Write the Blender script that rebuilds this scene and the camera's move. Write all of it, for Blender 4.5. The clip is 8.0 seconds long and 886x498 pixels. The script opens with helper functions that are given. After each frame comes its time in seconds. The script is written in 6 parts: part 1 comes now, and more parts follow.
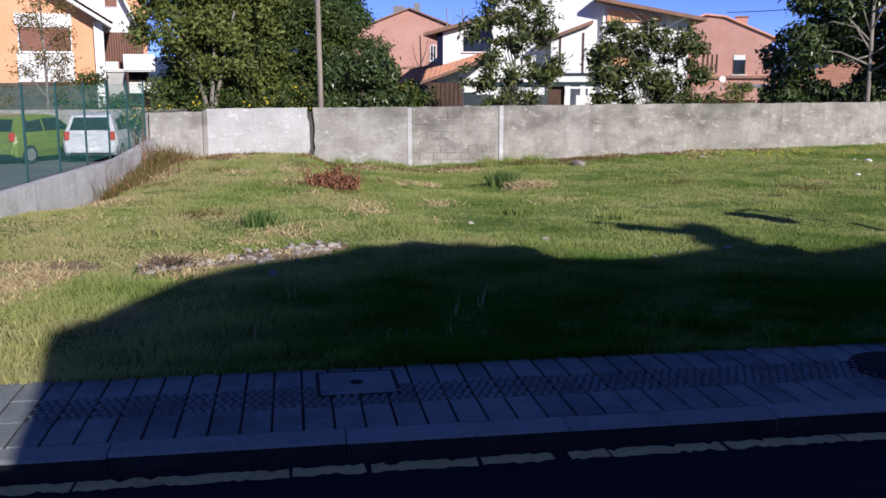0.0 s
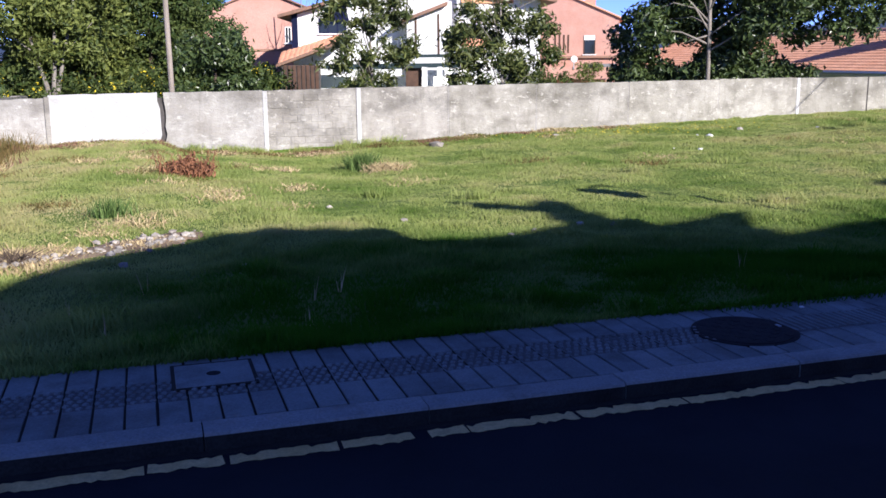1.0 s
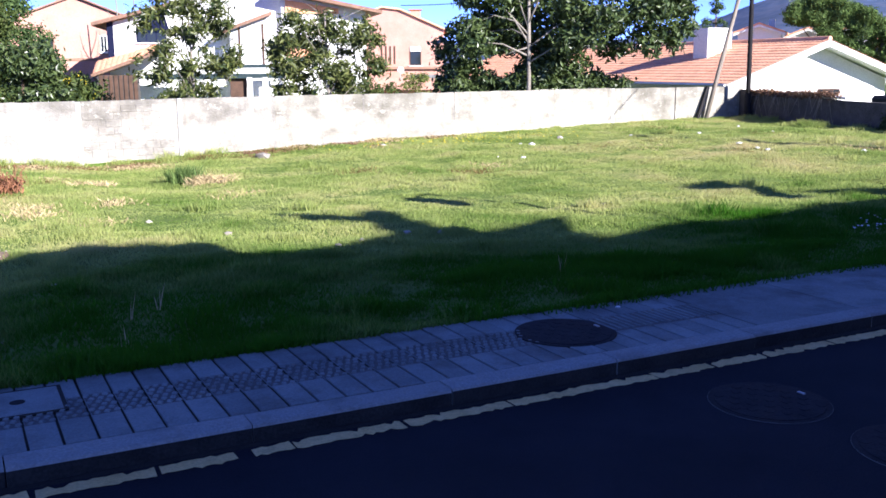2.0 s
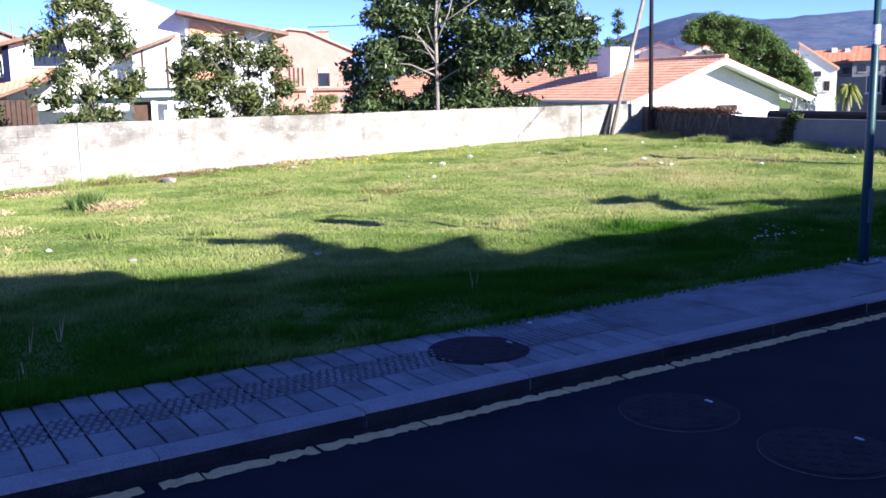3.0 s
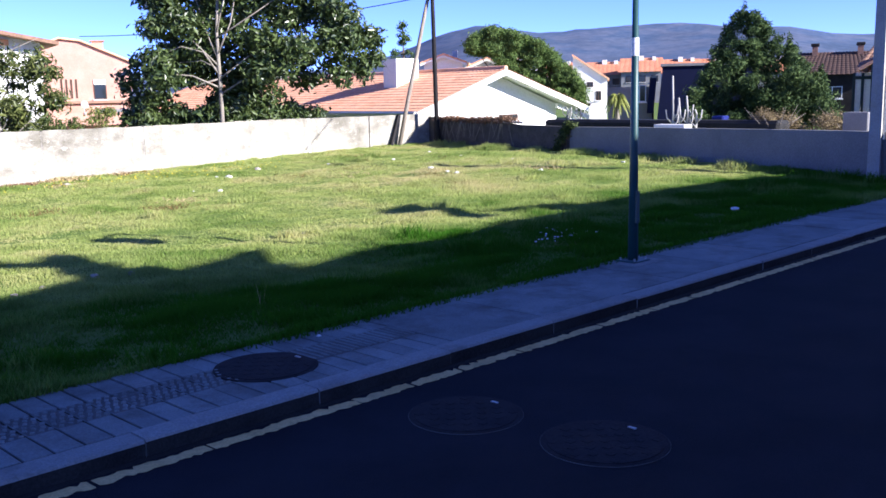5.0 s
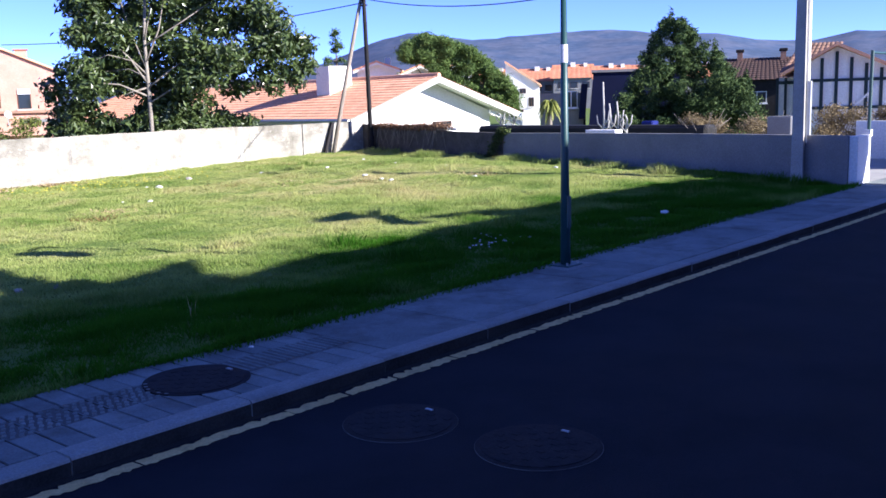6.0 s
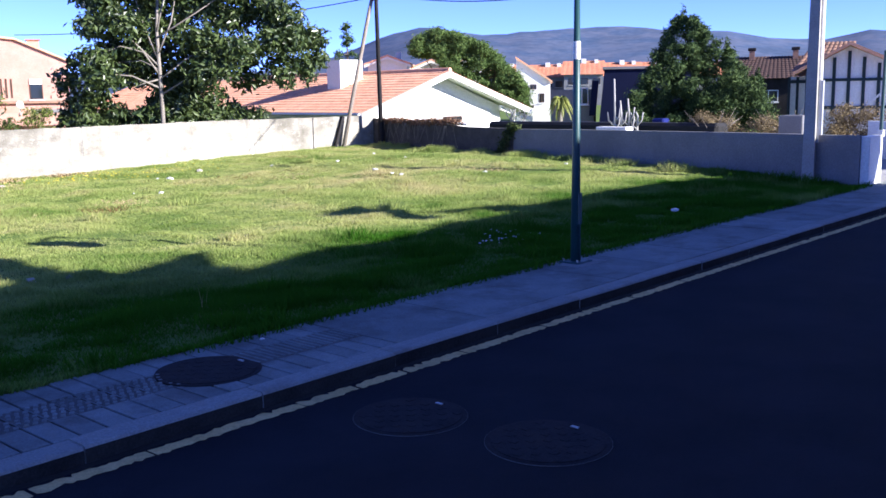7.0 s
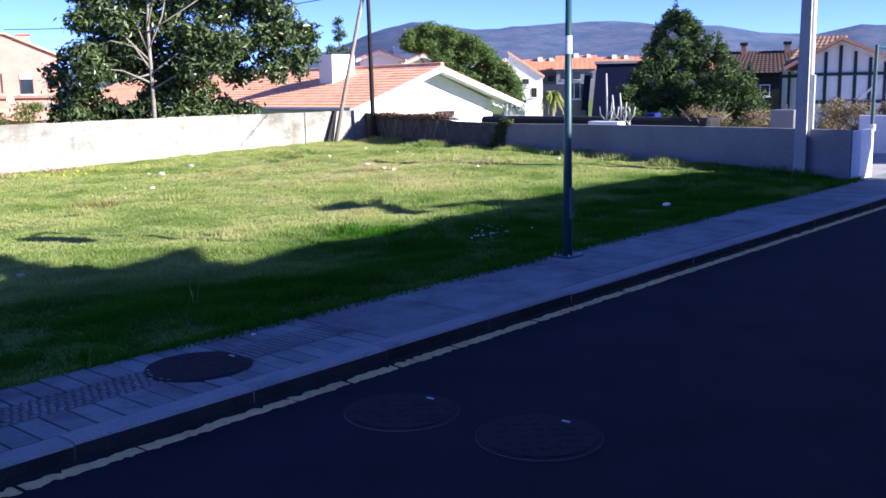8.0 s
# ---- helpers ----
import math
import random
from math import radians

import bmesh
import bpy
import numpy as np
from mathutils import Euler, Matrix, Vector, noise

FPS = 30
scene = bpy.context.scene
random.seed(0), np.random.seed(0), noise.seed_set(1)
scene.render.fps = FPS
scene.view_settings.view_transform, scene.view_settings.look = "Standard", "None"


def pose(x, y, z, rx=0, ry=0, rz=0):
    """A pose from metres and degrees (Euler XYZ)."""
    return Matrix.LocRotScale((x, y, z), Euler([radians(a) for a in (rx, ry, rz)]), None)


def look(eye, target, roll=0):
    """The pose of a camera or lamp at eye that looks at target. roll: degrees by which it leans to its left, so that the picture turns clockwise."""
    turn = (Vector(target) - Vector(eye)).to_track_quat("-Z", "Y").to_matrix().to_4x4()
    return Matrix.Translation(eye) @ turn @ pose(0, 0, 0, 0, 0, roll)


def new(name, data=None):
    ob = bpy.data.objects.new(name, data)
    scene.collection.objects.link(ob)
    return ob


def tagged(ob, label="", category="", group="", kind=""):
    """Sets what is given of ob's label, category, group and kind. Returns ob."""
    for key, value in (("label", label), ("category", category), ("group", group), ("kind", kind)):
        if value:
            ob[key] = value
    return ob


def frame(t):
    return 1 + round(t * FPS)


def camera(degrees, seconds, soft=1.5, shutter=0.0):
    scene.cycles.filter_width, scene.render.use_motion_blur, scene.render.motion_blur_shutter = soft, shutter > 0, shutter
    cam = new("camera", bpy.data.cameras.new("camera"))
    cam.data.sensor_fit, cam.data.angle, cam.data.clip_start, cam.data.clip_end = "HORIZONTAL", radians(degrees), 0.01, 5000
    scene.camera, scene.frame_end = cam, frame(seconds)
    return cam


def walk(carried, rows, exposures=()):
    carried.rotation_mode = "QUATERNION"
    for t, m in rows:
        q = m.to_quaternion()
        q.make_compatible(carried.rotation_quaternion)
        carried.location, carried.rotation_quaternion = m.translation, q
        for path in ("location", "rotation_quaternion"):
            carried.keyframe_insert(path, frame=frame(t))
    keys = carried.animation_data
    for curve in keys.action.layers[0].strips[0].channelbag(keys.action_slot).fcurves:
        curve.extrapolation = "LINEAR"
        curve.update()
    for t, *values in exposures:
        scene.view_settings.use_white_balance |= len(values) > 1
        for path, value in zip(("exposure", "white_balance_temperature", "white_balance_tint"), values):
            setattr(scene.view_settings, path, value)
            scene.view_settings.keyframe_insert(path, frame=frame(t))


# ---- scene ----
cam = camera(49.7, 8.0, soft=1.6)

PATH = [
    (0, (-0.116, 0.015, 2.300), (0.192, 1.958, 1.943), -0.03),
    (0.5, (-0.091, 0.005, 2.302), (0.322, 1.925, 1.924), -0.23),
    (1, (-0.051, -0.013, 2.308), (0.530, 1.860, 1.913), -0.54),
    (1.5, (0.000, -0.000, 2.300), (0.772, 1.801, 1.902), -0.23),
    (3, (0.086, 0.032, 2.281), (1.148, 1.693, 1.945), -0.92),
    (3.5, (0.098, 0.026, 2.284), (1.247, 1.628, 1.947), -0.87),
    (4, (0.136, 0.027, 2.280), (1.373, 1.564, 1.954), -0.90),
    (4.5, (0.169, 0.027, 2.273), (1.487, 1.496, 1.946), -0.87),
    (6, (0.225, -0.001, 2.272), (1.711, 1.301, 1.962), -1.60),
    (6.5, (0.240, 0.049, 2.263), (1.725, 1.349, 1.942), -1.13),
    (7, (0.184, 0.002, 2.278), (1.658, 1.316, 1.958), -0.93),
    (7.5, (0.206, 0.001, 2.275), (1.678, 1.315, 1.950), -1.36),
    (8, (0.200, -0.001, 2.276), (1.683, 1.301, 1.945), -0.96),
]
EXPOSURES = [(0, 0.17, 5800, 14), (0.5, 0.1, 5800, 14), (0.7, 0.26, 5800, 14), (1.0, 0.8, 5750, 14), (1.4, 1.42, 5700, 14), (3.0, 1.55, 5700, 14), (8.0, 1.57, 5700, 14)]
walk(cam, [(t, look(eye, target, roll)) for t, eye, target, roll in PATH], EXPOSURES)

# ---- light: low winter sun from behind, clear sky ----
SUN_EL, SUN_SLANT = 22.6, 0.33
SUN_TO = Vector((SUN_SLANT, -1.0, math.hypot(1, SUN_SLANT) * math.tan(radians(SUN_EL)))).normalized()
world = bpy.data.worlds.new("sky")
scene.world = world
world.use_nodes = True
wn = world.node_tree.nodes
sky = wn.new("ShaderNodeTexSky")
sky.sky_type, sky.sun_disc = "NISHITA", False
sky.sun_elevation = radians(SUN_EL)
sky.sun_rotation = math.atan2(SUN_TO.x, SUN_TO.y)
sky.air_density, sky.dust_density, sky.ozone_density, sky.altitude = 0.6, 1.6, 1.0, 4000
wn["Background"].inputs[1].default_value = 0.077
tone = wn.new("ShaderNodeMix")  # a cold, clear winter sky
tone.data_type, tone.blend_type = "RGBA", "MULTIPLY"
tone.inputs[0].default_value, tone.inputs[7].default_value = 1.0, (0.85, 0.92, 1.62, 1)
world.node_tree.links.new(sky.outputs[0], tone.inputs[6])
world.node_tree.links.new(tone.outputs[2], wn["Background"].inputs[0])
sun = new("sun", bpy.data.lights.new("sun", "SUN"))
sun.data.energy, sun.data.angle, sun.data.color = 5.0, radians(0.47), (1.0, 0.90, 0.755)
sun.matrix_world = look(SUN_TO * 60, (0, 0, 0))


# ---- materials ----
def nodes_of(name):
    m = bpy.data.materials.new(name)
    m.use_nodes = True
    nt = m.node_tree
    return m, nt, nt.nodes["Principled BSDF"]


def surface(name, a, b, scale=3.0, fine=40.0, rough=0.85, bump=0.3, metal=0.0, stain=None, stain_scale=0.8, stain_amount=0.5,
            island=0.0, objrand=0.0, stretch=(1, 1, 1), spec=0.3, sharp=(0.35, 0.65)):
    """Two colours mixed by noise at two scales, an optional stain colour, relief, and variation by piece."""
    m, nt, p = nodes_of(name)
    n, l = nt.nodes, nt.links
    co = n.new("ShaderNodeNewGeometry")
    mp = n.new("ShaderNodeMapping")
    mp.inputs["Scale"].default_value = stretch
    l.new(co.outputs["Position"], mp.inputs["Vector"])

    def nz(s, detail=5.0, rgh=0.6):
        t = n.new("ShaderNodeTexNoise")
        t.inputs["Scale"].default_value, t.inputs["Detail"].default_value, t.inputs["Roughness"].default_value = s, detail, rgh
        l.new(mp.outputs[0], t.inputs["Vector"])
        return t.outputs["Fac"]

    def ramp(src, lo, hi):
        r = n.new("ShaderNodeMapRange")
        r.inputs[1].default_value, r.inputs[2].default_value = lo, hi
        l.new(src, r.inputs[0])
        return r.outputs[0]

    def mix(fac, c1, c2, mode="MIX"):
        x = n.new("ShaderNodeMix")
        x.data_type, x.blend_type = "RGBA", mode
        for sock, v in ((x.inputs[0], fac), (x.inputs[6], c1), (x.inputs[7], c2)):
            if isinstance(v, (int, float)):
                sock.default_value = v
            elif isinstance(v, tuple):
                sock.default_value = (*v, 1)
            else:
                l.new(v, sock)
        return x.outputs[2]

    big, small = nz(scale), nz(fine, 3.0)
    col = mix(ramp(big, *sharp), tuple(a), tuple(b))
    col = mix(0.35, col, mix(ramp(small, 0.3, 0.7), tuple(0.55 * v for v in a), tuple(min(1, 1.3 * v) for v in b)))
    if stain:
        s = n.new("ShaderNodeMath")
        s.operation = "MULTIPLY"
        s.inputs[1].default_value = stain_amount
        l.new(ramp(nz(stain_scale, 8.0, 0.7), 0.48, 0.68), s.inputs[0])
        col = mix(s.outputs[0], col, tuple(stain))
    for amount, node, sock in ((island, "ShaderNodeNewGeometry", "Random Per Island"), (objrand, "ShaderNodeObjectInfo", "Random")):
        if amount:
            h = n.new("ShaderNodeHueSaturation")
            o = n.new(node)
            r = n.new("ShaderNodeMapRange")
            r.inputs[3].default_value, r.inputs[4].default_value = 1 - amount, 1 + amount
            l.new(o.outputs[sock], r.inputs[0])
            l.new(r.outputs[0], h.inputs["Value"])
            l.new(col, h.inputs["Color"])
            col = h.outputs[0]
    l.new(col, p.inputs["Base Color"])
    p.inputs["Roughness"].default_value, p.inputs["Metallic"].default_value = rough, metal
    p.inputs["Specular IOR Level"].default_value = spec
    if bump:
        bp = n.new("ShaderNodeBump")
        bp.inputs["Strength"].default_value, bp.inputs["Distance"].default_value = bump, 0.02
        l.new(small, bp.inputs["Height"])
        l.new(bp.outputs[0], p.inputs["Normal"])
    return m


def leaf_material(name, a, b, rough=0.45, spec=0.4, through_light=0.25):
    m, nt, p = nodes_of(name)
    n, l = nt.nodes, nt.links
    g = n.new("ShaderNodeNewGeometry")
    r = n.new("ShaderNodeValToRGB")
    r.color_ramp.elements[0].color, r.color_ramp.elements[1].color = (*a, 1), (*b, 1)
    l.new(g.outputs["Random Per Island"], r.inputs[0])
    l.new(r.outputs[0], p.inputs["Base Color"])
    p.inputs["Roughness"].default_value, p.inputs["Specular IOR Level"].default_value = rough, spec
    tr = n.new("ShaderNodeBsdfTranslucent")
    l.new(r.outputs[0], tr.inputs[0])
    mx = n.new("ShaderNodeMixShader")
    mx.inputs[0].default_value = through_light
    l.new(p.outputs[0], mx.inputs[1])
    l.new(tr.outputs[0], mx.inputs[2])
    l.new(mx.outputs[0], n["Material Output"].inputs[0])
    return m


def grass_material(name):
    """Blades: green, with dry straw patches by place and a scatter of tones by blade."""
    m, nt, p = nodes_of(name)
    n, l = nt.nodes, nt.links
    g = n.new("ShaderNodeNewGeometry")
    t = n.new("ShaderNodeTexNoise")
    t.inputs["Scale"].default_value, t.inputs["Detail"].default_value, t.inputs["Roughness"].default_value = 0.45, 5, 0.55
    l.new(g.outputs["Position"], t.inputs["Vector"])
    wide = n.new("ShaderNodeMapRange")
    wide.clamp = False
    wide.inputs[1].default_value, wide.inputs[2].default_value, wide.inputs[3].default_value, wide.inputs[4].default_value = 0.35, 0.65, 0.36, 0.58
    l.new(t.outputs["Fac"], wide.inputs[0])
    add = n.new("ShaderNodeMath")
    add.operation = "MULTIPLY_ADD"
    add.inputs[1].default_value, add.inputs[2].default_value = 0.09, -0.045
    l.new(g.outputs["Random Per Island"], add.inputs[0])
    sm = n.new("ShaderNodeMath")
    l.new(add.outputs[0], sm.inputs[0])
    l.new(wide.outputs[0], sm.inputs[1])
    # drier towards the open, trodden west end
    sep = n.new("ShaderNodeSeparateXYZ")
    l.new(g.outputs["Position"], sep.inputs[0])
    west = n.new("ShaderNodeMapRange")
    west.inputs[1].default_value, west.inputs[2].default_value = 2.0, -4.0
    west.inputs[3].default_value, west.inputs[4].default_value = 0.0, 0.15
    l.new(sep.outputs[0], west.inputs[0])
    sm2 = n.new("ShaderNodeMath")
    l.new(sm.outputs[0], sm2.inputs[0])
    l.new(west.outputs[0], sm2.inputs[1])
    # deeper green along the pavement, painting the houses' shade into the blades
    shade_green = n.new("ShaderNodeMapRange")
    shade_green.inputs[1].default_value, shade_green.inputs[2].default_value = 12.3, 8.5
    shade_green.inputs[3].default_value, shade_green.inputs[4].default_value = 0.0, -0.27
    l.new(sep.outputs[1], shade_green.inputs[0])
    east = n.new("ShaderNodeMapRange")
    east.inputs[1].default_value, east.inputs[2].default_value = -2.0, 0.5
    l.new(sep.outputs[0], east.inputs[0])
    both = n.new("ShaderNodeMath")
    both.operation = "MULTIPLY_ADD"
    l.new(shade_green.outputs[0], both.inputs[0])
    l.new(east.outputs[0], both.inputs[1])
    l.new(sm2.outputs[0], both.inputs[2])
    # a worn brownish patch in the middle of the far half
    away = n.new("ShaderNodeVectorMath")
    away.operation = "DISTANCE"
    away.inputs[1].default_value = (17.5, 17.5, 0.2)
    l.new(g.outputs["Position"], away.inputs[0])
    worn = n.new("ShaderNodeMapRange")
    worn.inputs[1].default_value, worn.inputs[2].default_value = 0.5, 5.0
    worn.inputs[3].default_value, worn.inputs[4].default_value = 0.13, 0.0
    l.new(away.outputs["Value"], worn.inputs[0])
    dry = n.new("ShaderNodeMath")
    l.new(both.outputs[0], dry.inputs[0])
    l.new(worn.outputs[0], dry.inputs[1])
    r = n.new("ShaderNodeValToRGB")
    e = r.color_ramp.elements
    # deepest green, kept for that painted shade
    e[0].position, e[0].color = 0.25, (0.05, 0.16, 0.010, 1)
    e[1].position, e[1].color = 0.8, (0.60, 0.48, 0.30, 1)
    k = e.new(0.48)
    k.color = (0.39, 0.452, 0.145, 1)
    k = e.new(0.64)
    k.color = (0.54, 0.495, 0.235, 1)
    l.new(dry.outputs[0], r.inputs[0])
    l.new(r.outputs[0], p.inputs["Base Color"])
    p.inputs["Roughness"].default_value, p.inputs["Specular IOR Level"].default_value = 0.7, 0.06
    tr = n.new("ShaderNodeBsdfTranslucent")
    l.new(r.outputs[0], tr.inputs[0])
    mx = n.new("ShaderNodeMixShader")
    mx.inputs[0].default_value = 0.48
    l.new(p.outputs[0], mx.inputs[1])
    l.new(tr.outputs[0], mx.inputs[2])
    l.new(mx.outputs[0], n["Material Output"].inputs[0])
    return m


def glass_material(name, tint=(0.02, 0.025, 0.03)):
    m, nt, p = nodes_of(name)
    p.inputs["Base Color"].default_value = (*tint, 1)
    p.inputs["Roughness"].default_value = 0.05
    p.inputs["Specular IOR Level"].default_value = 0.35
    return m


def wall_material(name, a, b, grime, amount):
    """Old cement: blotches, pale lime patches, dark drips running down, pitted relief."""
    m, nt, p = nodes_of(name)
    n, l = nt.nodes, nt.links
    g = n.new("ShaderNodeNewGeometry")

    def layer(scale, stretch, lo, hi, detail=7.0):
        mp = n.new("ShaderNodeMapping")
        mp.inputs["Scale"].default_value = stretch
        l.new(g.outputs["Position"], mp.inputs["Vector"])
        t = n.new("ShaderNodeTexNoise")
        t.inputs["Scale"].default_value, t.inputs["Detail"].default_value, t.inputs["Roughness"].default_value = scale, detail, 0.65
        l.new(mp.outputs[0], t.inputs["Vector"])
        r = n.new("ShaderNodeMapRange")
        r.inputs[1].default_value, r.inputs[2].default_value = lo, hi
        l.new(t.outputs["Fac"], r.inputs[0])
        return r.outputs[0]

    def mix(fac, c1, c2, k=1.0):
        x = n.new("ShaderNodeMix")
        x.data_type = "RGBA"
        mul = n.new("ShaderNodeMath")
        mul.operation = "MULTIPLY"
        mul.inputs[1].default_value = k
        l.new(fac, mul.inputs[0])
        l.new(mul.outputs[0], x.inputs[0])
        for sock, v in ((x.inputs[6], c1), (x.inputs[7], c2)):
            if isinstance(v, tuple):
                sock.default_value = (*v, 1)
            else:
                l.new(v, sock)
        return x.outputs[2]

    col = mix(layer(1.3, (1, 1, 1), 0.35, 0.65), a, b)
    col = mix(layer(2.2, (2.6, 2.6, 0.45), 0.52, 0.76), col, grime, amount * 0.5)
    col = mix(layer(0.85, (1, 1, 1.7), 0.47, 0.68), col, grime, amount * 0.75)
    # dirt and moss washed down from the coping
    sep = n.new("ShaderNodeSeparateXYZ")
    l.new(g.outputs["Position"], sep.inputs[0])
    high = n.new("ShaderNodeMapRange")
    high.inputs[1].default_value, high.inputs[2].default_value = 0.75, 1.45
    l.new(sep.outputs[2], high.inputs[0])
    wash = n.new("ShaderNodeMath")
    wash.operation = "MULTIPLY"
    l.new(high.outputs[0], wash.inputs[0])
    l.new(layer(1.6, (1, 1, 0.6), 0.38, 0.62), wash.inputs[1])
    col = mix(wash.outputs[0], col, grime, amount * 0.6)
    col = mix(layer(5.0, (1, 1, 1.6), 0.58, 0.66), col, tuple(min(1.0, v * 1.25) for v in b), 0.7)
    col = mix(layer(9.0, (1, 1, 3.0), 0.63, 0.70), col, tuple(v * 0.6 for v in grime), 0.6)
    o = n.new("ShaderNodeObjectInfo")
    r = n.new("ShaderNodeMapRange")
    r.inputs[3].default_value, r.inputs[4].default_value = 0.9, 1.1
    l.new(o.outputs["Random"], r.inputs[0])
    h = n.new("ShaderNodeHueSaturation")
    l.new(r.outputs[0], h.inputs["Value"])
    l.new(col, h.inputs["Color"])
    l.new(h.outputs[0], p.inputs["Base Color"])
    p.inputs["Roughness"].default_value, p.inputs["Specular IOR Level"].default_value = 0.93, 0.2
    bp = n.new("ShaderNodeBump")
    bp.inputs["Strength"].default_value, bp.inputs["Distance"].default_value = 0.6, 0.03
    l.new(layer(14.0, (1, 1, 1.5), 0.2, 0.8), bp.inputs["Height"])
    l.new(bp.outputs[0], p.inputs["Normal"])
    return m


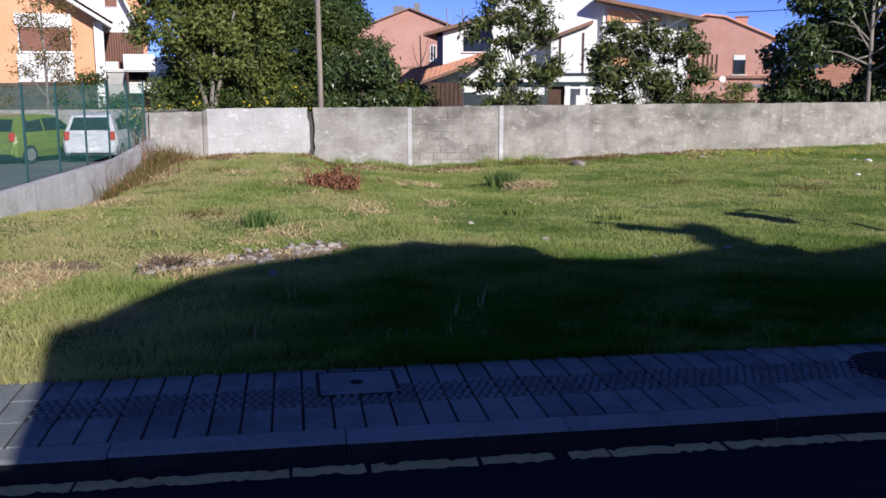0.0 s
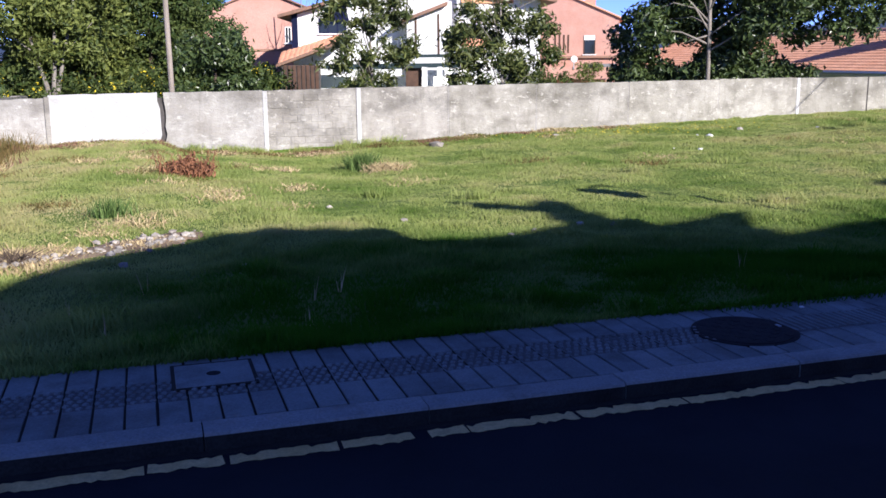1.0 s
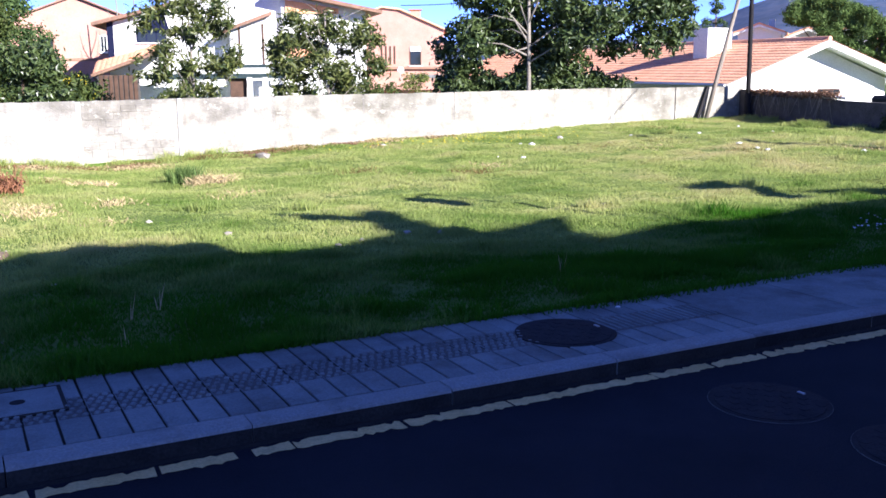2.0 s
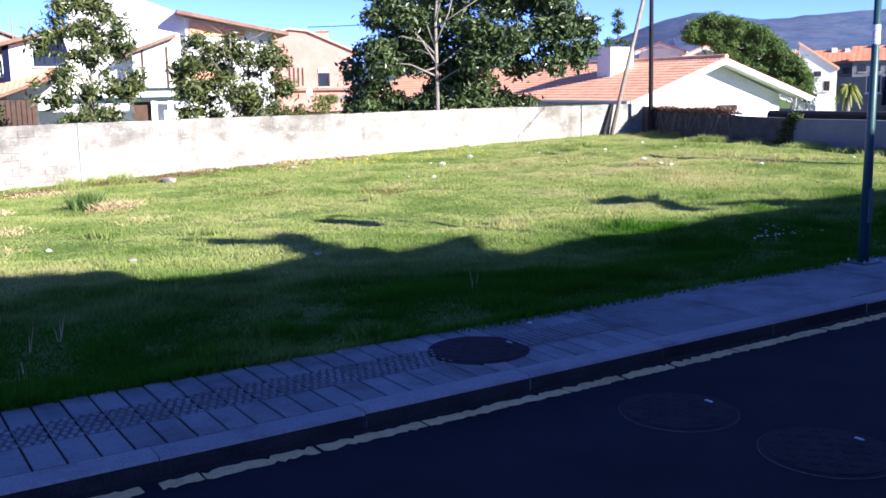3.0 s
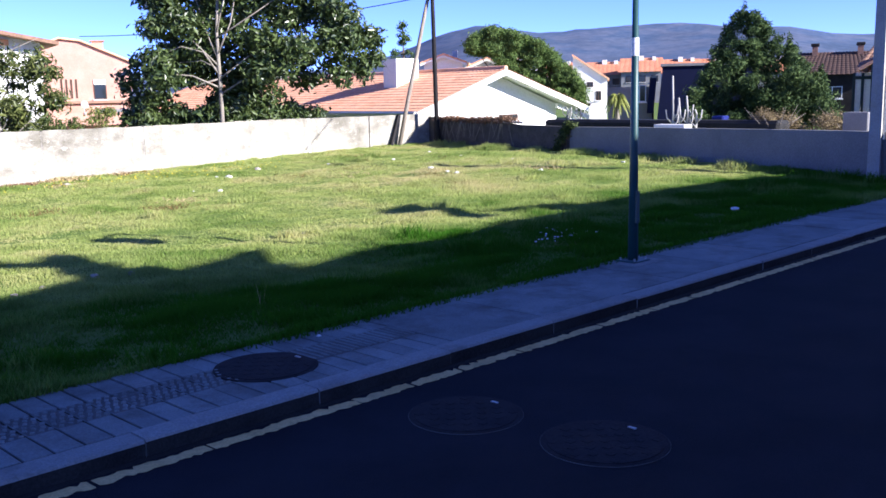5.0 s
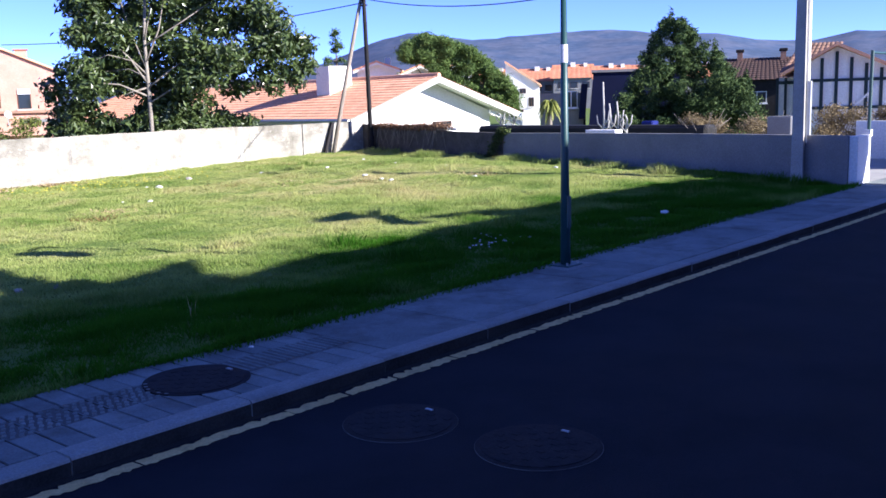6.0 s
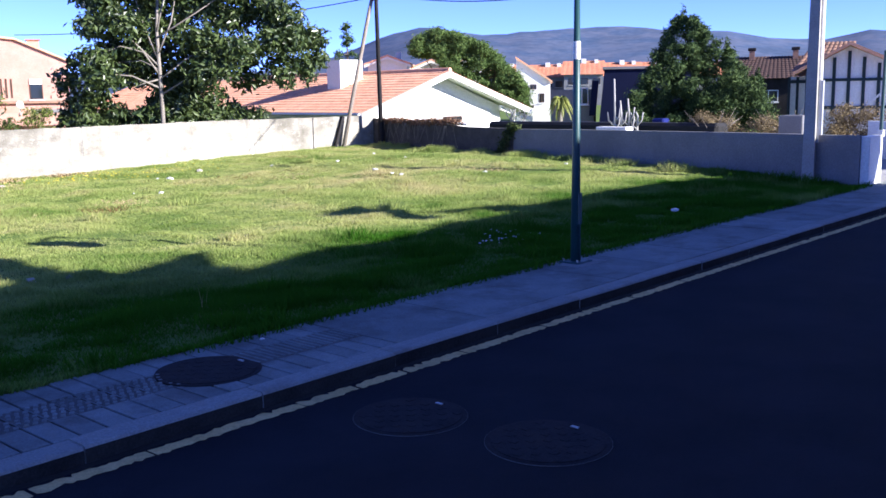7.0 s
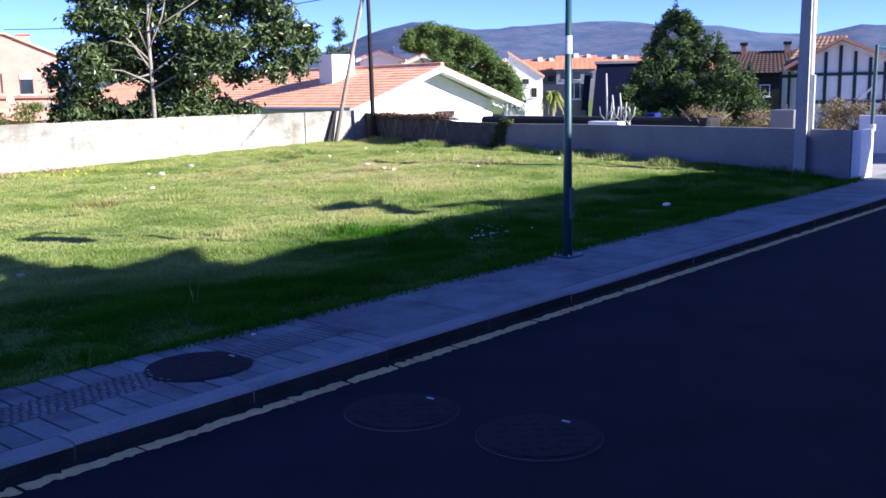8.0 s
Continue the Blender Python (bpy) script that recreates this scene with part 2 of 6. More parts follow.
M = {
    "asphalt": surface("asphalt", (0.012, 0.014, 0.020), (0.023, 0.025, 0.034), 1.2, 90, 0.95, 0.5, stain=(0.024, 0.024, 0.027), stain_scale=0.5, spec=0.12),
    "paleasphalt": surface("worn_asphalt", (0.14, 0.14, 0.145), (0.20, 0.20, 0.205), 1.0, 60, 0.9, 0.4, stain=(0.08, 0.08, 0.085), stain_scale=0.6),
    "kerb": surface("kerb_concrete", (0.225, 0.24, 0.235), (0.338, 0.355, 0.34), 2.5, 60, 0.9, 0.3, stain=(0.07, 0.07, 0.065), stain_scale=2.5, objrand=0.1),
    "tile": surface("pavement_tile", (0.174, 0.198, 0.198), (0.254, 0.284, 0.277), 2.0, 70, 0.9, 0.3, stain=(0.085, 0.085, 0.08), stain_scale=1.6, stain_amount=0.75, objrand=0.14),
    "kerbface": surface("dark_kerb_face", (0.02, 0.02, 0.02), (0.045, 0.045, 0.042), 3, 50, 0.95, 0.3, spec=0.1),
    "recess": surface("recess_shade_grey", (0.10, 0.10, 0.098), (0.15, 0.15, 0.145), 4, 60, 0.95, 0.3),
    "joint": surface("joint_dirt", (0.018, 0.018, 0.017), (0.035, 0.033, 0.028), 5, 60, 0.95, 0.3),
    "iron": surface("cast_iron", (0.016, 0.016, 0.02), (0.034, 0.032, 0.035), 6, 50, 0.9, 0.4, stain=(0.05, 0.036, 0.03), stain_scale=4, spec=0.15),
    "yellow": surface("yellow_paint", (0.64, 0.47, 0.17), (0.74, 0.59, 0.27), 4, 60, 0.8, 0.2, stain=(0.30, 0.24, 0.12), stain_scale=7, objrand=0.06),
    "soil": surface("soil", (0.07, 0.14, 0.015), (0.14, 0.18, 0.035), 0.7, 18, 0.95, 0.6, stain=(0.09, 0.16, 0.02), stain_scale=0.9, stain_amount=0.8),
    "dirt": surface("bare_dirt", (0.20, 0.14, 0.09), (0.32, 0.24, 0.16), 2, 30, 0.95, 0.7),
    "concrete": wall_material("old_concrete", (0.31, 0.29, 0.26), (0.44, 0.425, 0.395), (0.13, 0.12, 0.105), 0.85),
    "yellowed": wall_material("yellowed_concrete", (0.285, 0.27, 0.23), (0.43, 0.41, 0.365), (0.11, 0.10, 0.08), 0.9),
    "whitewash": wall_material("whitewashed_render", (0.45, 0.445, 0.435), (0.54, 0.535, 0.525), (0.28, 0.27, 0.26), 0.55),
    "blockwork": wall_material("weathered_blockwork", (0.25, 0.23, 0.20), (0.40, 0.38, 0.34), (0.10, 0.095, 0.085), 0.9),
    "dripwall": wall_material("dripping_cement", (0.62, 0.61, 0.585), (0.76, 0.75, 0.72), (0.24, 0.235, 0.22), 0.9),
    "greywall": surface("grey_render", (0.19, 0.19, 0.20), (0.24, 0.24, 0.25), 0.8, 30, 0.92, 0.2, stain=(0.135, 0.135, 0.145), stain_scale=0.6),
    "darkstone": surface("dark_rubble_wall", (0.06, 0.055, 0.055), (0.115, 0.105, 0.10), 3, 20, 0.95, 0.8, stain=(0.03, 0.03, 0.028), stain_scale=2),
    "white": surface("white_render", (0.76, 0.76, 0.74), (0.82, 0.82, 0.80), 0.7, 20, 0.85, 0.1),
    "salmon": surface("salmon_render", (0.47, 0.262, 0.21), (0.56, 0.325, 0.262), 0.6, 20, 0.9, 0.1, stain=(0.42, 0.19, 0.13), stain_scale=0.5),
    "orange": surface("orange_brick_render", (0.68, 0.35, 0.19), (0.78, 0.43, 0.25), 0.8, 25, 0.9, 0.15),
    "rooftile": surface("clay_roof_tile", (0.75, 0.345, 0.20), (0.88, 0.47, 0.30), 1.4, 12, 0.85, 0.3, stain=(0.50, 0.27, 0.17), stain_scale=1.0, island=0.16),
    "towntile": surface("far_orange_roof_tile", (0.50, 0.19, 0.10), (0.66, 0.29, 0.17), 0.6, 8, 0.9, 0.2, stain=(0.34, 0.17, 0.11), stain_scale=0.3, island=0.2),
    "oldtile": surface("weathered_roof_tile", (0.20, 0.12, 0.085), (0.34, 0.20, 0.14), 1.2, 14, 0.9, 0.3, stain=(0.12, 0.10, 0.08), stain_scale=1.5, island=0.2),
    "browntile": surface("dark_brown_roof_tile", (0.05, 0.03, 0.026), (0.085, 0.05, 0.042), 1.2, 14, 0.9, 0.3, stain=(0.06, 0.045, 0.04), stain_scale=1.5, island=0.2),
    "tarred": surface("tarred_wood", (0.012, 0.012, 0.015), (0.032, 0.029, 0.03), 3, 30, 0.8, 0.3, spec=0.15),
    "darktimber": surface("dark_stained_timber", (0.05, 0.03, 0.022), (0.11, 0.06, 0.04), 3, 30, 0.7, 0.2),
    "greentimber": surface("green_painted_timber", (0.014, 0.03, 0.036), (0.022, 0.042, 0.048), 3, 30, 0.6, 0.1),
    "brownslat": surface("brown_shutter", (0.17, 0.075, 0.05), (0.25, 0.11, 0.075), 2, 30, 0.6, 0.1),
    "wood": surface("weathered_pole_wood", (0.20, 0.17, 0.14), (0.36, 0.31, 0.26), 2.5, 40, 0.9, 0.5, stretch=(4, 4, 0.4)),
    "bark": surface("bark", (0.16, 0.14, 0.12), (0.31, 0.28, 0.245), 3, 30, 0.95, 0.6, stretch=(2, 2, 0.6)),
    "darkbark": surface("dark_bark", (0.07, 0.05, 0.04), (0.16, 0.12, 0.09), 3, 30, 0.95, 0.6),
    "polecon": surface("pole_concrete", (0.33, 0.325, 0.31), (0.43, 0.42, 0.40), 2, 40, 0.9, 0.2),
    "green": surface("dark_green_paint", (0.014, 0.055, 0.062), (0.02, 0.072, 0.078), 2, 60, 0.45, 0.05, spec=0.5),
    "fencegreen": surface("green_coated_wire", (0.03, 0.16, 0.14), (0.045, 0.20, 0.17), 2, 60, 0.5, 0.0, spec=0.5),
    "metal": surface("galvanised_metal", (0.42, 0.43, 0.44), (0.55, 0.56, 0.57), 3, 50, 0.45, 0.1, metal=0.7),
    "black": surface("black_rubber", (0.012, 0.012, 0.013), (0.025, 0.025, 0.026), 5, 50, 0.7, 0.1),
    "limepaint": surface("lime_green_car_paint", (0.14, 0.20, 0.03), (0.165, 0.23, 0.04), 0.5, 5, 0.3, 0.0, spec=0.6),
    "silver": surface("silver_car_paint", (0.62, 0.63, 0.65), (0.66, 0.67, 0.69), 0.5, 5, 0.35, 0.0, metal=0.1, spec=0.6),
    "redlens": surface("red_lens", (0.45, 0.03, 0.025), (0.5, 0.04, 0.03), 3, 30, 0.2, 0.0, spec=0.6),
    "plate": surface("plate_white", (0.72, 0.72, 0.72), (0.78, 0.78, 0.78), 3, 30, 0.4, 0.0),
    "litter": surface("white_litter", (0.72, 0.72, 0.70), (0.85, 0.85, 0.83), 6, 30, 0.8, 0.2, objrand=0.1),
    "stone": surface("pale_rubble", (0.27, 0.24, 0.20), (0.46, 0.42, 0.37), 4, 30, 0.95, 0.5, objrand=0.3),
    "dead": surface("dead_brush", (0.11, 0.06, 0.038), (0.28, 0.16, 0.10), 4, 40, 0.95, 0.3, island=0.35),
    "russet": surface("russet_branches", (0.15, 0.065, 0.035), (0.33, 0.155, 0.085), 4, 40, 0.95, 0.3, island=0.35),
    "straw": surface("dry_straw", (0.38, 0.29, 0.15), (0.52, 0.42, 0.24), 4, 40, 0.95, 0.3, island=0.3),
    # the haze of distance is mixed into these blue hillside colours
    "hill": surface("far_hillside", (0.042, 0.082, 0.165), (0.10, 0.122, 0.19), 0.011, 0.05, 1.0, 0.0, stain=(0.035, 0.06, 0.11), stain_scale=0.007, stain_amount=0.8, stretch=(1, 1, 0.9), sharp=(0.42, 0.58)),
    "bluepanel": surface("blue_cladding", (0.004, 0.007, 0.03), (0.007, 0.010, 0.04), 0.8, 20, 0.6, 0.05, spec=0.15),
    "bluetarp": surface("blue_plastic", (0.015, 0.02, 0.14), (0.02, 0.03, 0.18), 2, 20, 0.4, 0.05),
    "glass": glass_material("window_glass"),
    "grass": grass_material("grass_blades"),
    "leaf_mag": leaf_material("magnolia_leaf", (0.018, 0.036, 0.012), (0.105, 0.145, 0.045), 0.36, 0.55, 0.12),
    "leaf_loquat": leaf_material("loquat_leaf", (0.02, 0.04, 0.010), (0.165, 0.185, 0.055), 0.4, 0.45, 0.2),
    "leaf_dark": leaf_material("hedge_leaf", (0.025, 0.05, 0.012), (0.11, 0.14, 0.035), 0.55, 0.3, 0.2),
    "leaf_olive": leaf_material("olive_leaf", (0.045, 0.07, 0.014), (0.21, 0.24, 0.06), 0.55, 0.3, 0.2),
    "leaf_conifer": leaf_material("conifer_needles", (0.022, 0.05, 0.018), (0.10, 0.15, 0.045), 0.7, 0.2, 0.1),
    "leaf_pine": leaf_material("pine_needles", (0.06, 0.11, 0.03), (0.17, 0.25, 0.07), 0.7, 0.2, 0.2),
    "leaf_palm": leaf_material("palm_frond", (0.13, 0.16, 0.03), (0.34, 0.36, 0.09), 0.5, 0.3, 0.2),
    "leaf_dry": leaf_material("dry_hedge_leaf", (0.13, 0.10, 0.055), (0.30, 0.24, 0.14), 0.8, 0.1, 0.2),
    "weed": leaf_material("weed_leaf", (0.10, 0.10, 0.03), (0.26, 0.17, 0.07), 0.7, 0.2, 0.25),
    "flower": leaf_material("yellow_flower", (0.65, 0.50, 0.02), (0.80, 0.65, 0.05), 0.6, 0.2, 0.2),
}


# ---- mesh helpers ----
def mesh_ob(name, me, material, parent=None, label="", m=None):
    me.materials.append(material)
    ob = new(name, me)
    if parent is not None:
        ob.parent = parent
    if m is not None:
        ob.matrix_basis = m
    if label:
        ob["label"] = label
    return ob


def part(name, bm, material, parent=None, label="", m=None, smooth=False):
    me = bpy.data.meshes.new(name)
    bmesh.ops.recalc_face_normals(bm, faces=bm.faces)
    bm.to_mesh(me)
    bm.free()
    if smooth:
        me.shade_smooth()
    return mesh_ob(name, me, material, parent, label, m)


def arrays(name, verts, faces, material, parent=None, label="", smooth=False):
    """A mesh from numpy arrays of vertices and equal-sided faces."""
    me = bpy.data.meshes.new(name)
    k = faces.shape[1]
    me.vertices.add(len(verts))
    me.vertices.foreach_set("co", np.ascontiguousarray(verts, np.float32).ravel())
    me.loops.add(faces.size)
    me.loops.foreach_set("vertex_index", np.ascontiguousarray(faces, np.int32).ravel())
    me.polygons.add(len(faces))
    me.polygons.foreach_set("loop_start", np.arange(0, faces.size, k, dtype=np.int32))
    me.update(calc_edges=True)
    me.validate()
    if smooth:
        me.shade_smooth()
    else:
        me.shade_flat()
    return mesh_ob(name, me, material, parent, label)


def thing(name, label, category, m=None, group="", kind=""):
    ob = tagged(new(name), label, category, group, kind)
    if m is not None:
        ob.matrix_basis = m
    return ob


def box(bm, x0, x1, y0, y1, z0, z1, bevel=0.0):
    r = bmesh.ops.create_cube(bm, size=1.0)
    bmesh.ops.scale(bm, vec=(x1 - x0, y1 - y0, z1 - z0), verts=r["verts"])
    bmesh.ops.translate(bm, vec=((x0 + x1) / 2, (y0 + y1) / 2, (z0 + z1) / 2), verts=r["verts"])
    if bevel:
        edges = list({e for v in r["verts"] for e in v.link_edges})
        bmesh.ops.bevel(bm, geom=edges, offset=bevel, segments=1, affect="EDGES")
    return bm


def boxed(*a, **k):
    return box(bmesh.new(), *a, **k)


def prism(bm, pts, y0, y1):
    """A polygon in x and z, pushed from y0 to y1."""
    a = [bm.verts.new((x, y0, z)) for x, z in pts]
    b = [bm.verts.new((x, y1, z)) for x, z in pts]
    bm.faces.new(a)
    bm.faces.new(b[::-1])
    for i in range(len(pts)):
        j = (i + 1) % len(pts)
        bm.faces.new((a[j], a[i], b[i], b[j]))
    return bm


def tube(bm, pts, r0, r1, sides=8):
    """A tapered tube along a line of points."""
    pts = [Vector(p) for p in pts]
    rings = []
    for i, p in enumerate(pts):
        d = (pts[min(i + 1, len(pts) - 1)] - pts[max(i - 1, 0)]).normalized()
        u = d.orthogonal().normalized() if not rings else (last - d * last.dot(d)).normalized()
        last = u
        w = d.cross(u)
        r = r0 + (r1 - r0) * i / (len(pts) - 1)
        rings.append([bm.verts.new(p + (u * math.cos(6.2832 * k / sides) + w * math.sin(6.2832 * k / sides)) * r) for k in range(sides)])
    for a, b in zip(rings, rings[1:]):
        for k in range(sides):
            bm.faces.new((a[k], a[(k + 1) % sides], b[(k + 1) % sides], b[k]))
    bm.faces.new(rings[0][::-1])
    bm.faces.new(rings[-1])
    return bm


def disc(bm, x, y, z0, z1, r0, r1, n=40):
    r = bmesh.ops.create_cone(bm, cap_ends=True, segments=n, radius1=r0, radius2=r1, depth=z1 - z0)
    bmesh.ops.translate(bm, vec=(x, y, (z0 + z1) / 2), verts=r["verts"])
    return bm


def leaf_cloud(rng, clumps, count, size, flat=0.0, out=0.6, shell=0.55, slim=0.42):
    """Rhombic leaves in ellipsoid clumps (x, y, z, rx, ry, rz): vertices and faces."""
    cl = np.array(clumps, float)
    vol = cl[:, 3] * cl[:, 4] * cl[:, 5]
    w = vol ** 0.75
    idx = rng.choice(len(cl), count, p=w / w.sum())
    d = rng.normal(size=(count, 3))
    d /= np.linalg.norm(d, axis=1, keepdims=True)
    rad = (shell + (1 - shell) * rng.random(count)) * (1 + 0.22 * rng.normal(size=count))
    c = cl[idx, :3] + d * cl[idx, 3:] * rad[:, None]
    nrm = d * out + rng.normal(size=(count, 3)) * 0.6 + np.array([0, 0, flat])
    nrm /= np.linalg.norm(nrm, axis=1, keepdims=True)
    t = np.cross(nrm, rng.normal(size=(count, 3)))
    t /= np.linalg.norm(t, axis=1, keepdims=True)
    b = np.cross(nrm, t)
    s = size * (0.6 + 0.8 * rng.random(count))[:, None]
    v = np.stack([c - t * s, c - b * s * slim + nrm * s * 0.12, c + t * s, c + b * s * slim + nrm * s * 0.12], 1).reshape(-1, 3)
    return v, np.arange(4 * count).reshape(-1, 4)


def local(x, y, az, z=0.0):
    """A frame at x, y whose y axis points to the azimuth az (degrees clockwise from +y)."""
    return pose(x, y, z, 0, 0, -az)


# ---- the ground, road and pavement ----
KERB_Y, PAVE_Y = 5.54, 7.05
WALL_Y = 27.1
RET_A, RET_B = (-5.56, 7.05), (-3.9, 27.1)  # the low wall of the car park
SIDE_A, SIDE_B = (22.3, 7.25), (26.6, 27.1)  # the wall at the lot's east end


def on(a, b, y):
    return a[0] + (b[0] - a[0]) * (y - a[1]) / (b[1] - a[1])


BACK_X = [-4, -1, 0.3, 0.8, 1.5, 3.2, 4.3, 5.9, 7.8, 8.6, 10.9, 13, 17.5, 20.5, 23.5, 24.5, 26.5]
BACK_Z = [0.12, 0.14, 0.13, -0.12, -0.2, -0.31, -0.31, -0.17, -0.12, -0.06, 0.03, 0.06, 0.06, 0.1, 0.19, 0.26, 0.31]
EAST_Y = [7.25, 8.6, 10.6, 14.3, 18.9, 26]
EAST_Z = [0.08, 0.11, 0.24, 0.31, 0.34, 0.33]


def smooth01(v):
    v = np.clip(v, 0, 1)
    return v * v * (3 - 2 * v)


def value_noise(seed):
    """Smooth random lumps between 0 and 1 on a lattice of one over scale."""
    lattice = np.random.default_rng(seed).random((64, 64))

    def at(x, y, scale):
        u, v = np.asarray(x, float) * scale + 31.7, np.asarray(y, float) * scale + 17.3
        i, j = np.floor(u).astype(int), np.floor(v).astype(int)
        a, b = smooth01(u - i), smooth01(v - j)
        p, q = i % 64, j % 64
        p1, q1 = (i + 1) % 64, (j + 1) % 64
        return (lattice[p, q] * (1 - a) + lattice[p1, q] * a) * (1 - b) + (lattice[p, q1] * (1 - a) + lattice[p1, q1] * a) * b
    return at


LUMPS = value_noise(15)


def lot_z(x, y):
    """The height of the rough grass plot."""
    x, y = np.asarray(x, float), np.asarray(y, float)
    back = np.interp(x, BACK_X, BACK_Z)
    z = 0.09 * (1 - smooth01((y - 8) / 19)) + back * smooth01((y - 8) / 19) ** 1.5
    e = smooth01((x - 11) / 12)
    z = z * (1 - e) + e * np.interp(y, EAST_Y, EAST_Z)
    # the plot dips along the car park wall
    z = z - 0.5 * smooth01((y - 15.5) / 5.2) * (1 - smooth01((y - 22.5) / 3.5)) * np.exp(-((x - on(RET_A, RET_B, y)) / 1.1) ** 2)
    bumps = 0.05 * (LUMPS(x, y, 0.6) - 0.5) + 0.05 * (LUMPS(x, y, 1.5) - 0.5) + 0.03 * (LUMPS(y, x, 3.2) - 0.5)
    return z + bumps * smooth01((y - 7.1) / 1.5)


def ground():
    xs = np.concatenate([[-4000, -900, -250, -80, -30, -14], np.arange(-8, 28.01, 0.2), [34, 45, 70, 120, 300, 1200, 4000]])
    ys = np.concatenate([[-4000, -900, -250, -80, -30, -10, 0, 5, 6.8], np.arange(7.05, 28.3, 0.2), [31, 36, 45, 60, 90, 180, 500, 1500, 4000]])
    X, Y = np.meshgrid(xs, ys)
    Z = lot_z(X, Y)
    Z = np.where(Y < 7.0, -0.12, Z)
    Z = np.where(Y > 27.25, 0.0, Z)
    Z = np.where((X < on(RET_A, RET_B, Y) - 0.1) & (Y > 7.0) & (Y < 40), -0.62, Z)
    Z = np.where((X > on(SIDE_A, SIDE_B, Y) + 0.1) & (Y > 7), 0.0, Z)
    nx = len(xs)
    i = np.arange(len(ys) - 1)[:, None] * nx + np.arange(nx - 1)[None]
    f = np.stack([i, i + 1, i + nx + 1, i + nx], -1).reshape(-1, 4)
    ob = arrays("ground", np.stack([X, Y, Z], -1).reshape(-1, 3), f, M["soil"], smooth=True)
    tagged(ob, "rough grassy soil of a vacant lot and land beyond", "ground", kind="structure")


ground()
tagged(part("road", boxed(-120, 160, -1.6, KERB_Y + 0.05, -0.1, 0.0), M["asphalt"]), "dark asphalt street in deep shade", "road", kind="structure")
tagged(part("car_park_surface", boxed(-60, -4.2, 7.2, 60, -0.6, -0.44), M["paleasphalt"]), "grey asphalt of a small car park", "road", kind="structure")

pavement = thing("pavement", "concrete pavement of narrow tiles along a grass verge", "pavement", kind="structure")
part("bed", boxed(-60, 22.4, KERB_Y + 0.15, PAVE_Y - 0.02, -0.1, 0.107), M["joint"], pavement, "dark dirt in the joints")
far_pavement = tagged(part("pavement", boxed(-60, 80, -6, -1.6, -0.1, 0.12), M["tile"]), "concrete pavement on the camera's side", "pavement", kind="structure")

# ---- the walls round the lot ----
wall_back = thing("wall_back", "old concrete panel wall, stained and cracked, behind the grass", "wall", kind="structure")
wrng = random.Random(4)


def wall_panel(x0, x1, top0, top1, mat, jag0=0.0, jag1=0.0, dy=0.0, label=""):
    """A wall panel with a slightly uneven top and, where broken, ragged ends."""
    bm = bmesh.new()
    n = 9
    left = [(x0 + (wrng.uniform(-jag0, jag0) if jag0 else 0), -0.6 + (top0 + 0.6) * k / n) for k in range(n + 1)]
    right = [(x1 + (wrng.uniform(-jag1, jag1) if jag1 else 0), -0.6 + (top1 + 0.6) * k / n) for k in range(n + 1)]
    tops = []
    k = 12
    for i in range(1, k):
        s = i / k
        tops.append((x0 + (x1 - x0) * s, top0 + (top1 - top0) * s + wrng.uniform(-0.012, 0.012)))
    prism(bm, left + tops + right[::-1], WALL_Y + dy, WALL_Y + dy + 0.17)
    part("wall_panel", bm, M[mat], wall_back, label)


def wall_post(x, top, w=0.13, mat="concrete", dy=-0.015):
    bm = boxed(x - w / 2, x + w / 2, WALL_Y + dy, WALL_Y + 0.2, -0.6, top, bevel=0.012)
    part("post", bm, M[mat], wall_back)


wall_panel(-3.9, -2.46, 1.31, 1.33, "concrete", dy=0.03)
wall_panel(-2.38, 0.38, 1.40, 1.43, "whitewash", 0, 0.05, -0.01, "patched and whitewashed panel")
# solid dark slab in place of the shade inside the crack
part("backing", boxed(-2.5, 0.75, WALL_Y + 0.12, WALL_Y + 0.22, -0.6, 1.28), M["darkstone"], wall_back, "dark slab standing in for the shade behind the crack")
wall_panel(0.52, 3.16, 1.42, 1.43, "concrete", 0.05, 0, 0.0, "cracked plain panel")
wall_panel(3.28, 5.80, 1.42, 1.45, "blockwork", dy=0.012, label="panel of bare weathered blocks")
wall_panel(5.95, 8.54, 1.45, 1.46, "blockwork", dy=0.01)
wall_panel(8.60, 11.34, 1.46, 1.47, "yellowed", dy=0.0)
wall_panel(11.40, 14.45, 1.47, 1.48, "yellowed", dy=0.004)
wall_panel(14.50, 17.68, 1.48, 1.50, "yellowed", dy=-0.004)
wall_panel(17.72, 20.66, 1.51, 1.51, "yellowed", dy=0.0)
wall_panel(20.78, 23.48, 1.50, 1.50, "yellowed", dy=0.003)
wall_panel(23.53, 26.75, 1.50, 1.49, "yellowed", dy=-0.003)
# the courses of bare blocks that show in one weathered panel
block = bpy.data.meshes.new("block")
bm = boxed(0.003, 0.397, -0.012, 0.02, 0.003, 0.197, bevel=0.008)
bm.to_mesh(block)
bm.free()
block.materials.append(M["blockwork"])
brng = random.Random(31)
for row in range(8):
    for col in range(7):
        bx, bz = 3.3 + (col - 0.5 * (row % 2)) * 0.4, -0.28 + row * 0.2
        if bx < 3.28 or bx > 5.42 or brng.random() < 0.12:
            continue
        o = new("block", block)
        o.parent = wall_back
        o.matrix_basis = pose(bx, WALL_Y + 0.012 + brng.uniform(-0.004, 0.006), bz, 0, 0, brng.uniform(-0.4, 0.4))
